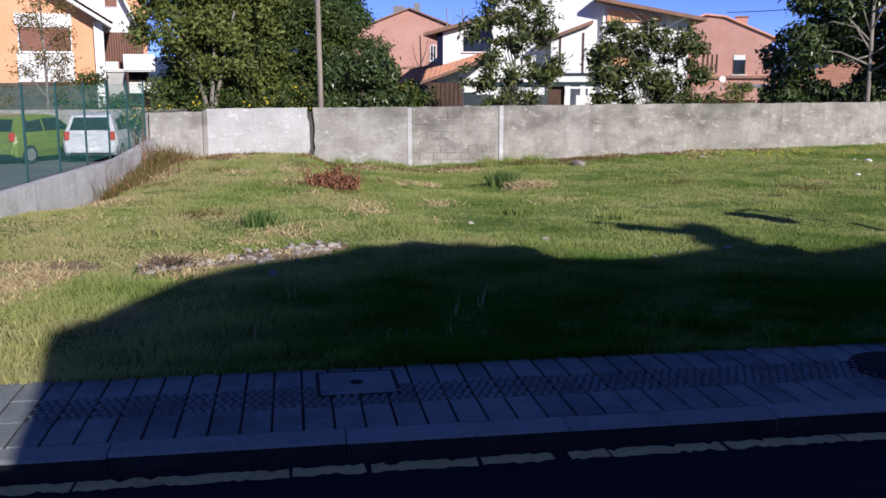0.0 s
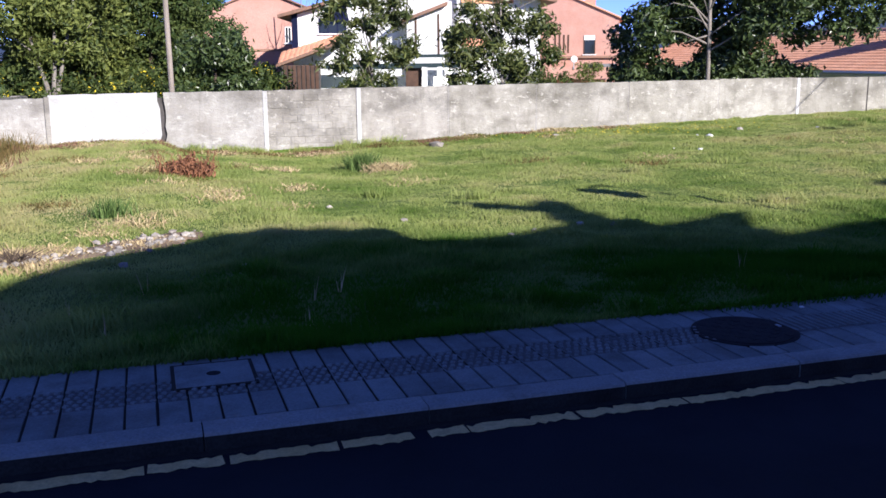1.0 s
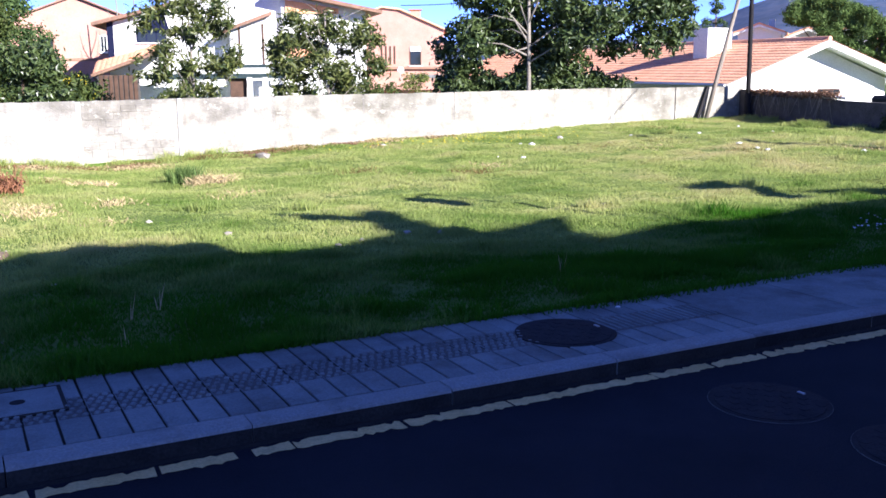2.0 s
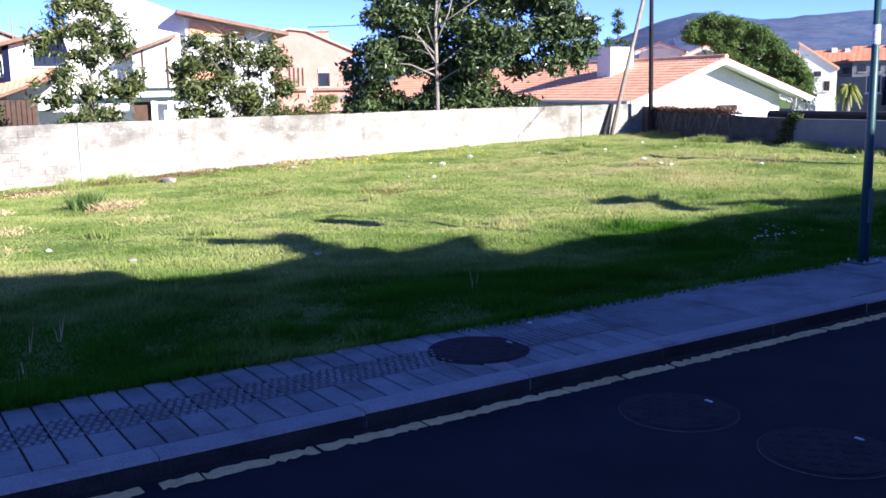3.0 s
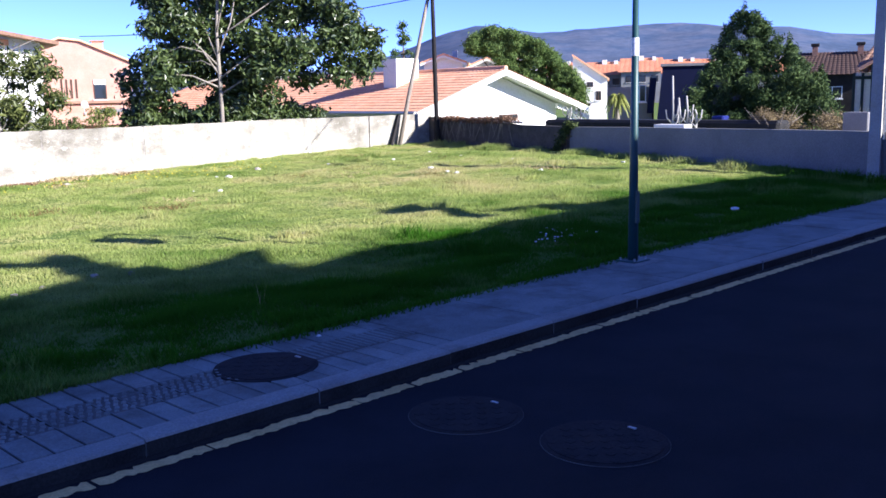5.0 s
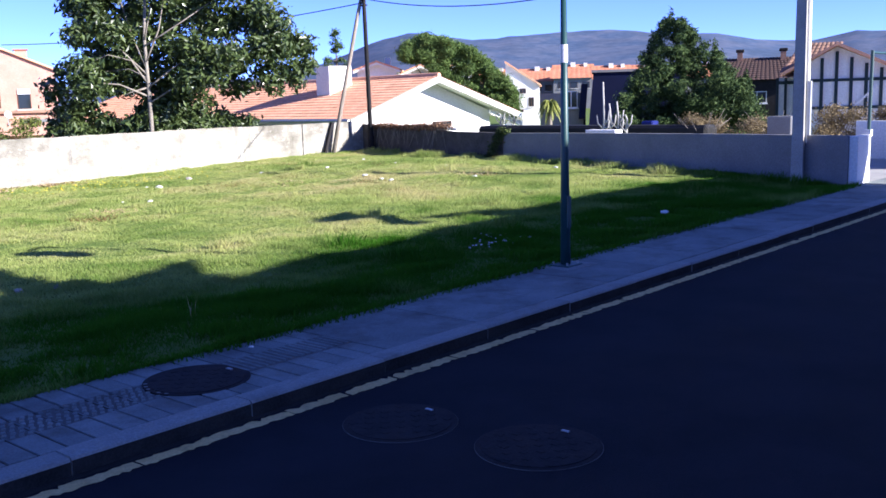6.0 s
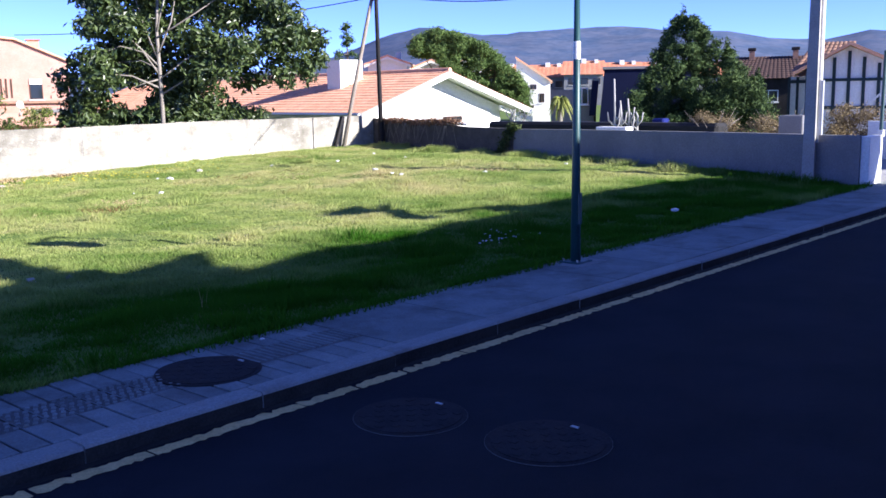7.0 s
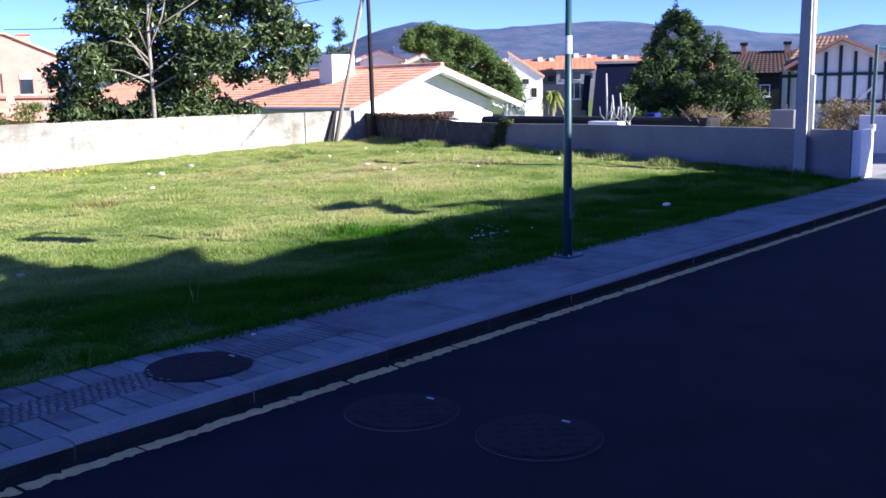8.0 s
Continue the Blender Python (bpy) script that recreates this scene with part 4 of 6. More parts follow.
# ---- houses beyond the wall ----
def roof_sheet(p0, p1, p2, p3, material, parent, pitch=0.26, name="roof", label=""):
    """A slope of half-round tiles: eave from p0 to p1, ridge from p3 to p2, with ribs running up the slope and a step at each course."""
    p0, p1, p2, p3 = (np.array(p, float) for p in (p0, p1, p2, p3))
    wide, high = np.linalg.norm(p1 - p0), np.linalg.norm(p3 - p0)
    nu, nv = max(4, int(wide / pitch)) * 4, max(2, int(high / 0.36))
    nrm = np.cross(p1 - p0, p3 - p0)
    nrm /= np.linalg.norm(nrm)
    if nrm[2] < 0:
        nrm = -nrm
    u = np.linspace(0, 1, nu + 1)
    rows = []
    for k in range(nv):
        for v, lift in ((k / nv, 0.02), ((k + 1) / nv, 0.0)):
            base = ((1 - v) * ((1 - u)[:, None] * p0 + u[:, None] * p1) + v * ((1 - u)[:, None] * p3 + u[:, None] * p2))
            rib = 0.026 * np.abs(np.sin(np.pi * np.arange(nu + 1) / 4))
            rows.append(base + nrm * (rib + lift)[:, None])
    V = np.stack(rows)
    r, c = V.shape[:2]
    i = np.arange(r - 1)[:, None] * c + np.arange(c - 1)[None]
    f = np.stack([i, i + 1, i + c + 1, i + c], -1).reshape(-1, 4)
    if np.cross(p1 - p0, p3 - p0)[2] < 0:
        f = f[:, ::-1]
    return arrays(name, V.reshape(-1, 3), f, material, parent, label, smooth=False)


def slope_slab(bm, x0, z0, x1, z1, y0, y1, t):
    return prism(bm, [(x0, z0), (x1, z1), (x1, z1 - t), (x0, z0 - t)], y0, y1)


def window(house, x0, x1, z0, z1, y=0.0, frame_mat="white", shutter=None, bars=1):
    w = part("window", boxed(x0, x1, y - 0.03, y + 0.06, z0, z1), M[frame_mat], house)
    part("pane", boxed(x0 + 0.05, x1 - 0.05, y - 0.035, y - 0.028, z0 + 0.05, z1 - 0.05), M["glass"], w)
    for k in range(bars):
        x = x0 + (x1 - x0) * (k + 1) / (bars + 1)
        part("frame", boxed(x - 0.025, x + 0.025, y - 0.05, y - 0.03, z0, z1), M[frame_mat], w)
    part("sill", boxed(x0 - 0.06, x1 + 0.06, y - 0.12, y, z0 - 0.06, z0), M["white"], w)
    if shutter:
        part("shutter", boxed(x0 + 0.02, x1 - 0.02, y - 0.06, y - 0.036, z0 + (z1 - z0) * (1 - shutter), z1), M["white"], w)
    return w


# the orange and white house past the car park
h = thing("house", "orange and white house with broad white eaves past the car park", "house", local(-10.77, 50.91, -11.8))
part("wall", prism(bmesh.new(), [(-9, -1), (1.15, -1), (1.15, 5.2), (-3.9, 8.3), (-9, 5.2)], 0.0, 9), M["orange"], h)
part("corner_pillar", boxed(1.1, 1.55, -0.35, 0.3, -1, 4.9), M["white"], h, "white corner pillar")
bm = slope_slab(bmesh.new(), 1.95, 4.78, -3.9, 8.5, -1.2, 9, 0.18)
slope_slab(bm, -9.8, 4.78, -3.9, 8.5, -1.2, 9, 0.18)
part("eave", bm, M["white"], h)
roof_sheet((2.0, -1.25, 4.85), (2.0, 9, 4.85), (-3.9, 9, 8.6), (-3.9, -1.25, 8.6), M["oldtile"], h)
w = window(h, -2.4, 0.05, 3.45, 4.7, -0.02, "white", None, 1)
part("shutter", boxed(-2.3, -0.05, -0.09, -0.05, 3.5, 4.62), M["brownslat"], w, "closed brown shutter")
part("lintel", boxed(-2.5, 0.1, -0.1, 0.0, 4.72, 5.3), M["white"], h)
part("apron", boxed(-2.5, 0.1, -0.1, 0.0, 2.0, 3.36), M["white"], h)
# thin dark sheet paints the shade of an open ground floor
part("base", boxed(-9, 1.1, -0.06, 0.0, -1, 1.95), M["darkstone"], h, "dark sheet standing in for an open, shaded ground floor")
part("wall", boxed(1.5, 3.75, 1.6, 9, -1, 6.4), M["orange"], h, "set-back orange wing")
part("upper_wall", prism(bmesh.new(), [(-0.2, 4.5), (3.35, 4.5), (2.0, 7.4), (-0.2, 7.4)], 1.45, 1.58), M["white"], h, "white upper wall under the steep gable")
w = part("window", boxed(1.7, 2.4, 1.4, 1.46, 5.75, 6.6), M["white"], h)
part("shutter", boxed(1.76, 2.34, 1.36, 1.4, 5.8, 6.55), M["brownslat"], w, "closed brown shutter")
part("shutter_wall", boxed(1.52, 3.55, 1.5, 1.6, 2.7, 4.45), M["brownslat"], h, "brown slatted shutters")
for k in range(16):
    part("slat", boxed(1.56 + k * 0.125, 1.62 + k * 0.125, 1.46, 1.5, 2.72, 4.42), M["darktimber"], h)
part("balcony", boxed(2.45, 4.0, 0.4, 0.55, 2.58, 3.38), M["white"], h, "white balcony parapet")
part("balcony_floor", boxed(1.6, 4.0, 0.5, 1.6, 2.5, 2.62), M["white"], h)
part("landing_wall", boxed(1.6, 2.2, 0.42, 0.54, 2.6, 3.0), M["white"], h)
for k in range(9):
    part("stair_step", boxed(1.62, 2.46, 0.4 - 0.27 * (k + 1), 0.4 - 0.27 * k, -1.0, 2.45 - 0.18 * k), M["polecon"], h)
part("stringer", prism(bmesh.new(), [(2.47, 2.5), (2.55, 2.5), (2.55, 0.9), (2.47, 0.9)], -2.0, 0.4), M["darktimber"], h)
part("ledge", boxed(2.56, 4.1, -0.3, 0.1, 1.42, 1.92), M["white"], h, "pale ledge under the balcony")
window(h, 2.4, 3.7, 1.95, 2.5, 1.58, "darktimber", None, 2)
part("parapet", boxed(2.2, 3.85, 0.2, 0.35, 1.35, 1.95), M["white"], h)
for k in range(9):
    part("step", boxed(1.6, 2.25, -0.6 + k * 0.24, -0.3 + k * 0.24, 0.4 + k * 0.18, 0.58 + k * 0.18), M["greywall"], h)
bm = slope_slab(bmesh.new(), 3.5, 4.45, 2.1, 7.4, 0.7, 9, 0.2)
part("eave", bm, M["white"], h, "steep white barge board")

# salmon house with a gable
h = thing("house", "salmon-rendered house with a low gable and two chimneys", "house", local(7.30, 61.57, 6.9))
part("wall", prism(bmesh.new(), [(-4.5, -1), (2.6, -1), (2.6, 5.45), (0.2, 6.4), (-4.5, 4.6)], 0, 9), M["salmon"], h)
bm = slope_slab(bmesh.new(), 2.85, 5.46, 0.2, 6.52, -0.25, 9, 0.1)
slope_slab(bm, -4.8, 4.6, 0.2, 6.52, -0.25, 9, 0.1)
part("roof", bm, M["oldtile"], h)
part("chimney", boxed(-0.85, -0.1, 2, 2.7, 6.0, 6.75), M["greywall"], h)
part("chimney", boxed(0.5, 0.9, 2.2, 2.8, 6.0, 6.95), M["greywall"], h)
window(h, -1.95, -1.1, 3.05, 4.05, 0, "darktimber")
window(h, 1.5, 1.9, 3.2, 4.2, -0.02, "white")
part("band", boxed(-4.5, 2.6, -0.06, 0, 2.72, 2.86), M["oldtile"], h)

# white house with dark timber lines and stepped roofs
h = thing("house", "large white house with dark timber lines and stepped tiled roofs", "house", local(12.42, 48.42, 14.5))
part("wall", prism(bmesh.new(), [(-5.1, -1), (-2.2, -1), (-2.2, 5.15), (-5.1, 4.4)], 0, 8), M["white"], h)
part("wall", prism(bmesh.new(), [(-2.2, -1), (3.3, -1), (3.3, 6.0), (-0.2, 7.3), (-2.2, 6.6)], 0.8, 9), M["white"], h)
part("wall", prism(bmesh.new(), [(3.3, -1), (7.6, -1), (7.6, 5.1), (3.3, 5.85)], 0.4, 9), M["white"], h)
part("gable_band", prism(bmesh.new(), [(3.5, 4.95), (6.2, 4.95), (6.2, 5.2), (3.5, 5.62)], 0.3, 0.39), M["orange"], h, "orange painted gable band")
bm = slope_slab(bmesh.new(), -5.75, 4.42, -2.0, 5.42, -0.7, 8, 0.16)
part("roof", bm, M["oldtile"], h)
part("corner_post", boxed(-5.12, -4.82, -0.05, 0.3, 2.7, 4.5), M["bluepanel"], h, "dark blue corner post")
bm = slope_slab(bmesh.new(), 2.9, 6.15, 8.3, 5.1, -0.6, 9, 0.17)
part("roof", bm, M["oldtile"], h)
part("wall", prism(bmesh.new(), [(0.7, -1), (2.6, -1), (2.6, 4.75), (0.7, 4.1)], -0.4, 1), M["white"], h)
bm = slope_slab(bmesh.new(), 0.2, 4.05, 2.75, 5.0, -0.9, 1, 0.17)
part("roof", bm, M["oldtile"], h)
for x in (1.15, 2.3):
    part("timber", boxed(x - 0.05, x + 0.05, -0.44, -0.39, 2.4, 4.4), M["darktimber"], h)
part("beam", boxed(0.5, 3.0, -0.46, -0.38, 2.28, 2.42), M["greentimber"], h, "green painted beam")
roof_sheet((-5.7, -2.0, 1.95), (-2.6, -2.0, 3.1), (-2.6, 0.1, 3.5), (-5.7, 0.1, 2.6), M["rooftile"], h, label="lean-to of orange tiles")
bm = slope_slab(bmesh.new(), -5.75, 2.0, -2.5, 3.15, -2.05, 0, 0.14)
part("eave", bm, M["oldtile"], h)
roof_sheet((3.2, -1.2, 2.75), (5.2, -1.2, 2.75), (5.2, 0.4, 3.2), (3.2, 0.4, 3.2), M["rooftile"], h)
window(h, -3.75, -2.35, 3.5, 4.25, -0.02, "bluepanel", None, 2)
part("awning", prism(bmesh.new(), [(-3.2, 4.1), (-2.2, 4.1), (-2.4, 4.9), (-2.9, 4.9)], -0.35, 0.0), M["bluepanel"], h, "blue-grey dormer awning")
window(h, 3.3, 4.5, 3.15, 4.3, 0.38, "darktimber", 0.35, 1)
part("porch_beam", boxed(-3.4, 3.2, -1.3, -1.1, 1.75, 1.98), M["greentimber"], h)
part("porch_wall", boxed(-3.0, 0.4, -1.2, -1.0, 1.35, 1.75), M["white"], h)
for x in (1.55, 2.3):
    part("porch_post", boxed(x - 0.13, x + 0.13, -1.3, -1.05, -1, 1.8), M["white"], h)
part("doorway", boxed(0.6, 1.4, -1.0, -0.9, -1, 1.75), M["darktimber"], h)
part("screen", boxed(-5.5, -3.6, -1.84, -1.8, -1, 1.95), M["darkstone"], h, "dark boarded porch side")
for k in range(8):
    part("slat", boxed(-5.4 + 0.22 * k, -5.24 + 0.22 * k, -1.9, -1.85, -1, 1.95), M["darktimber"], h)

# the second salmon house
h = thing("house", "salmon-rendered house with a low tiled gable and slit windows", "house", local(27.35, 57.82, 25.4))
part("wall", prism(bmesh.new(), [(-6, -1), (2.45, -1), (2.45, 4.65), (-0.3, 5.85), (-1.6, 6.0), (-6, 4.4)], 0, 9), M["salmon"], h)
bm = slope_slab(bmesh.new(), 2.75, 4.6, -0.4, 5.98, -0.2, 9, 0.1)
slope_slab(bm, -6.2, 4.4, -1.6, 6.12, -0.2, 9, 0.1)
slope_slab(bm, -1.6, 6.12, -0.4, 5.98, -0.2, 9, 0.1)
part("roof", bm, M["rooftile"], h)
part("chimney", boxed(0.25, 0.95, 1.5, 2.2, 5.2, 5.95), M["salmon"], h)
part("chimney_cap", boxed(0.15, 1.05, 1.4, 2.3, 5.95, 6.02), M["oldtile"], h)
for k in range(4):
    part("slit_window", boxed(-1.68 + 0.28 * k, -1.58 + 0.28 * k, -0.03, 0.05, 2.45 + 0.0 * k, 3.6), M["darktimber"], h)
window(h, 0.2, 0.95, 2.35, 3.55, 0, "darktimber", 0.25, 0)
part("ledge", boxed(-2.6, 2.5, -0.25, 0, 2.12, 2.26), M["oldtile"], h)
part("terrace_wall", boxed(-2.6, 2.6, -1.2, -1.0, 0.8, 1.55), M["salmon"], h)
part("balustrade", boxed(0.2, 2.3, -1.25, -0.95, 1.55, 1.75), M["greywall"], h)
d = part("satellite_dish", disc(bmesh.new(), 0, 0, 0, 0.05, 0.22, 0.18, 20), M["plate"], h, "round white satellite dish", m=pose(-0.4, -1.3, 2.05, 80, 0, 10))
part("mast", boxed(-0.43, -0.37, -1.28, -1.22, 1.4, 2.0), M["metal"], h)

# the bungalow with the orange roof and the white gable
h = thing("bungalow", "white bungalow with a broad orange clay-tile roof", "house", pose(28.9, 30.68, -0.06, 0, 0, -6.6))
LB = 32.0
part("wall", prism(bmesh.new(), [(0.35, -1), (9.0, -1), (9.0, 1.7), (4.85, 3.22), (0.35, 1.55)], 0.0, LB), M["white"], h)
for x0, z0, x1, z1 in ((-0.25, 1.55, 4.85, 3.36), (4.85, 3.36, 10.3, 1.55)):
    part("barge_board", slope_slab(bmesh.new(), x0, z0, x1, z1, -0.95, -0.8, 0.26), M["white"], h)
    part("soffit", slope_slab(bmesh.new(), x0, z0 - 0.05, x1, z1 - 0.05, -0.8, LB, 0.1), M["white"], h)
part("barge_board", slope_slab(bmesh.new(), 8.6, 1.75, 10.8, 1.12, -0.5, -0.35, 0.22), M["white"], h, "lower white eave board")
roof_sheet((-0.3, -0.95, 1.58), (-0.3, LB, 1.58), (4.85, LB, 3.40), (4.85, -0.95, 3.40), M["rooftile"], h)
roof_sheet((10.35, -0.95, 1.56), (10.35, LB, 1.56), (4.85, LB, 3.40), (4.85, -0.95, 3.40), M["rooftile"], h)
part("gutter", tube(bmesh.new(), [(-0.36, -0.9, 1.52), (-0.36, LB, 1.52)], 0.07, 0.07, 8), M["metal"], h)
part("ridge", tube(bmesh.new(), [(4.85, -0.95, 3.42), (4.85, LB, 3.42)], 0.11, 0.11, 8), M["rooftile"], h)
part("chimney", boxed(2.7, 4.05, 4.6, 5.7, 2.2, 4.05), M["white"], h, "wide white chimney block")
window(h, 5.2, 6.4, 1.02, 1.3, -0.01, "darktimber", None, 2)
part("porch", boxed(9.0, 10.0, 0.4, 4, -1, 0.9), M["greywall"], h)
part("porch_post", boxed(9.8, 10.0, -0.2, 0.0, -1, 1.5), M["white"], h)

# slanted white house, town roofs, blue block
h = thing("house", "narrow white house with a steep single-pitch roof", "house", local(60.7, 44.3, 54.1, 0.3))
part("wall", prism(bmesh.new(), [(-1.35, -1), (1.25, -1), (1.25, 2.85), (-1.35, 4.55)], 0, 8), M["white"], h)
part("roof", slope_slab(bmesh.new(), 1.4, 2.85, -1.4, 4.72, -0.2, 8, 0.15), M["rooftile"], h)
window(h, -0.3, 0.2, 2.2, 2.6, -0.01, "darktimber")
window(h, 0.4, 0.8, 1.2, 1.9, -0.01, "darktimber")
window(h, -0.6, 0.0, 0.5, 1.0, -0.01, "darktimber")
part("balcony", boxed(-0.2, 1.2, -0.5, -0.4, 0.4, 0.8), M["white"], h)


def town_block(x, w, z, rot):
    h = thing("apartment_house", "distant house with an orange tiled roof", "house", local(143.07, 92.11, 57.2) @ pose(x, rot, 0), group="distant houses")
    part("wall", boxed(-w / 2, w / 2, 0, 9, -2, z - 2.3), M["greywall"], h)
    roof_sheet((-w / 2 - 0.6, -0.5, z - 2.4), (w / 2 + 0.6, -0.5, z - 2.4), (w / 2 + 0.3, 4.5, z), (-w / 2 - 0.3, 4.5, z), M["towntile"], h, 0.8)
    roof_sheet((-w / 2 - 0.6, 9.5, z - 2.4), (w / 2 + 0.6, 9.5, z - 2.4), (w / 2 + 0.3, 4.5, z), (-w / 2 - 0.3, 4.5, z), M["towntile"], h, 0.8)
    part("chimney", boxed(-0.4, 0.4, 3.5, 4.3, z - 0.6, z + 0.35), M["white"], h)
    part("chimney", boxed(w * 0.28, w * 0.28 + 0.6, 3.5, 4.3, z - 0.8, z + 0.2), M["white"], h)
    for k in range(3):
        window(h, -w / 2 + 0.8 + k * w / 3.2, -w / 2 + 2.0 + k * w / 3.2, z - 4.1, z - 3.0, -0.02, "darktimber", None, 0)


trng = random.Random(8)
for k, (x, w, z) in enumerate(((-30, 7, 6.6), (-23, 6, 7.0), (-16, 6.5, 7.1), (-8, 6, 7.2), (-1.5, 6.5, 7.5), (5, 6, 7.2), (11.5, 6, 7.4), (19, 7, 7.0), (28, 8, 7.2), (38, 8, 6.6))):
    town_block(x, w, z, trng.uniform(-6, 6))

h = thing("office_block", "low blue-grey clad building with leaning end walls", "building", local(44.62, 27.01, 58.7))
part("wall", prism(bmesh.new(), [(-1.15, -1), (4.0, -1), (4.0, 3.35), (-0.75, 3.45)], 0, 7), M["bluepanel"], h)
part("parapet", boxed(-0.85, 4.1, -0.1, 7, 3.42, 3.55), M["greywall"], h)
part("fin", prism(bmesh.new(), [(-1.55, 1.0), (-1.2, 1.0), (-1.05, 2.85), (-1.4, 2.85)], 0.3, 0.5), M["bluepanel"], h)
window(h, -2.3, -1.6, 1.6, 2.5, 0.6, "white", None, 1)
part("annex", boxed(-3.6, -1.3, 0.7, 6, -1, 2.4), M["greywall"], h)

# white houses seen between the bungalow's ridge and the pine
for x0, x1, zt, dy, lab in ((-5.9, -3.4, 4.75, 0, "white flat-fronted house with a low orange roof"), (-3.1, -0.9, 4.6, 4, "white house with a shallow tiled gable"), (-0.7, 1.6, 4.75, 7, "white house with a shallow orange gable behind the pine")):
    h = thing("house", lab, "house", local(47.33, 40.27, 49.5) @ pose(0, dy, 0))
    xm = (x0 + x1) / 2
    part("wall", prism(bmesh.new(), [(x0, -1), (x1, -1), (x1, zt - 0.55), (xm, zt - 0.12), (x0, zt - 0.55)], 0, 6), M["white"], h)
    for a, b in ((x0 - 0.25, xm), (x1 + 0.25, xm)):
        part("barge_board", slope_slab(bmesh.new(), a, zt - 0.62, b, zt - 0.08, -0.3, -0.2, 0.14), M["white"], h)
        part("roof", slope_slab(bmesh.new(), a, zt - 0.5, b, zt + 0.04, -0.28, 6, 0.12), M["rooftile"], h)
    part("chimney", boxed(xm + 0.4, xm + 0.75, 2, 2.4, zt - 0.5, zt + 0.3), M["white"], h)
    window(h, xm - 0.8, xm + 0.1, zt - 1.9, zt - 1.0, -0.01, "darktimber")

# brown roofs and the half-timbered house
h = thing("house", "brown-roofed house with a chimney beyond the hedge", "house", local(55.28, 23.77, 66.7))
part("wall", boxed(-2.2, 3.2, 0.4, 8, -1, 2.9), M["tarred"], h)
roof_sheet((-2.4, 0, 2.85), (3.6, 0, 2.85), (3.0, 4, 4.25), (-1.6, 4, 4.25), M["browntile"], h)
roof_sheet((-2.4, 8.2, 2.85), (3.6, 8.2, 2.85), (3.0, 4, 4.25), (-1.6, 4, 4.25), M["browntile"], h)
for cx in (-0.85, 1.7):
    part("chimney", boxed(cx, cx + 0.32, 3.4, 3.9, 3.9, 4.6), M["oldtile"], h)
    part("chimney_cap", boxed(cx - 0.08, cx + 0.4, 3.3, 4.0, 4.6, 4.78, bevel=0.03), M["tarred"], h)
window(h, -0.2, 0.9, 1.5, 2.2, 0.38, "white", None, 1)
h = thing("house", "white half-timbered house with dark green beams and a tiled gable", "house", local(43.75, 14.75, 71.0, -0.2))
part("wall", prism(bmesh.new(), [(-1.9, -1), (2.0, -1), (2.0, 3.3), (-0.15, 4.25), (-1.9, 3.3)], 0, 8), M["white"], h)
for x0, z0, x1, z1 in ((-0.15, 4.42, 2.5, 3.2), (-2.4, 3.2, -0.15, 4.42)):
    part("roof", slope_slab(bmesh.new(), x0, z0, x1, z1, -0.6, 8, 0.14), M["rooftile"], h)
roof_sheet((-2.6, 1.0, 3.2), (0.0, 1.0, 3.2), (0.1, 4.0, 4.62), (-1.75, 4.0, 4.62), M["oldtile"], h)
part("wall", boxed(-2.7, -1.9, 1.4, 8, -1, 3.0), M["white"], h)
for x in (-2.66, -2.3):
    part("timber", boxed(x - 0.06, x + 0.06, 1.34, 1.4, 1.0, 3.0), M["greentimber"], h)
part("beam", boxed(-2.7, -1.9, 1.33, 1.4, 2.7, 2.85), M["greentimber"], h)
for x in (-1.85, -1.35, -0.75, -0.15, 0.45, 1.05, 1.65):
    part("timber", boxed(x - 0.07, x + 0.07, -0.05, 0.0, 1.2, 3.3 + max(0, 0.75 - abs(x + 0.15) * 0.45)), M["greentimber"], h)
for z in (2.75, 1.55):
    part("beam", boxed(-1.9, 2.0, -0.07, -0.0, z, z + 0.13), M["greentimber"], h)
part("brace", prism(bmesh.new(), [(0.5, 1.6), (0.62, 1.6), (1.6, 2.6), (1.48, 2.6)], -0.06, 0.0), M["plate"], h)


# ---- plants beyond the wall ----
def tree(name, label, category, x, y, z, trunks, limbs, clumps, count, size, leaf, bark="bark", seed=1, flat=0.2, extra=None, shell=0.5, r0=0.12, slim=0.42):
    """A plant at x, y: trunks and limbs as lines of points, and leaves in clumps, all in its own frame."""
    rng = np.random.default_rng(seed)
    t = thing(name, label, category, pose(x, y, z))
    for line_pts in trunks:
        part("trunk", tube(bmesh.new(), line_pts, r0, r0 * 0.45, 9), M[bark], t, smooth=True)
    if limbs:
        for line_pts in limbs:
            part("limb", tube(bmesh.new(), line_pts, r0 * 0.42, r0 * 0.1, 6), M[bark], t, smooth=True)
    v, f = leaf_cloud(rng, clumps, count, size, flat, shell=shell, slim=slim)
    crown = arrays("crown", v, f, M[leaf], t)
    if extra:
        v, f = leaf_cloud(rng, clumps, extra[0], extra[1], flat, shell=0.9)
        tagged(arrays("blossom", v, f, M[extra[2]], t, "yellow blossom" if extra[2] == "flower" else "pale blossom"), kind="stuff")
    return t


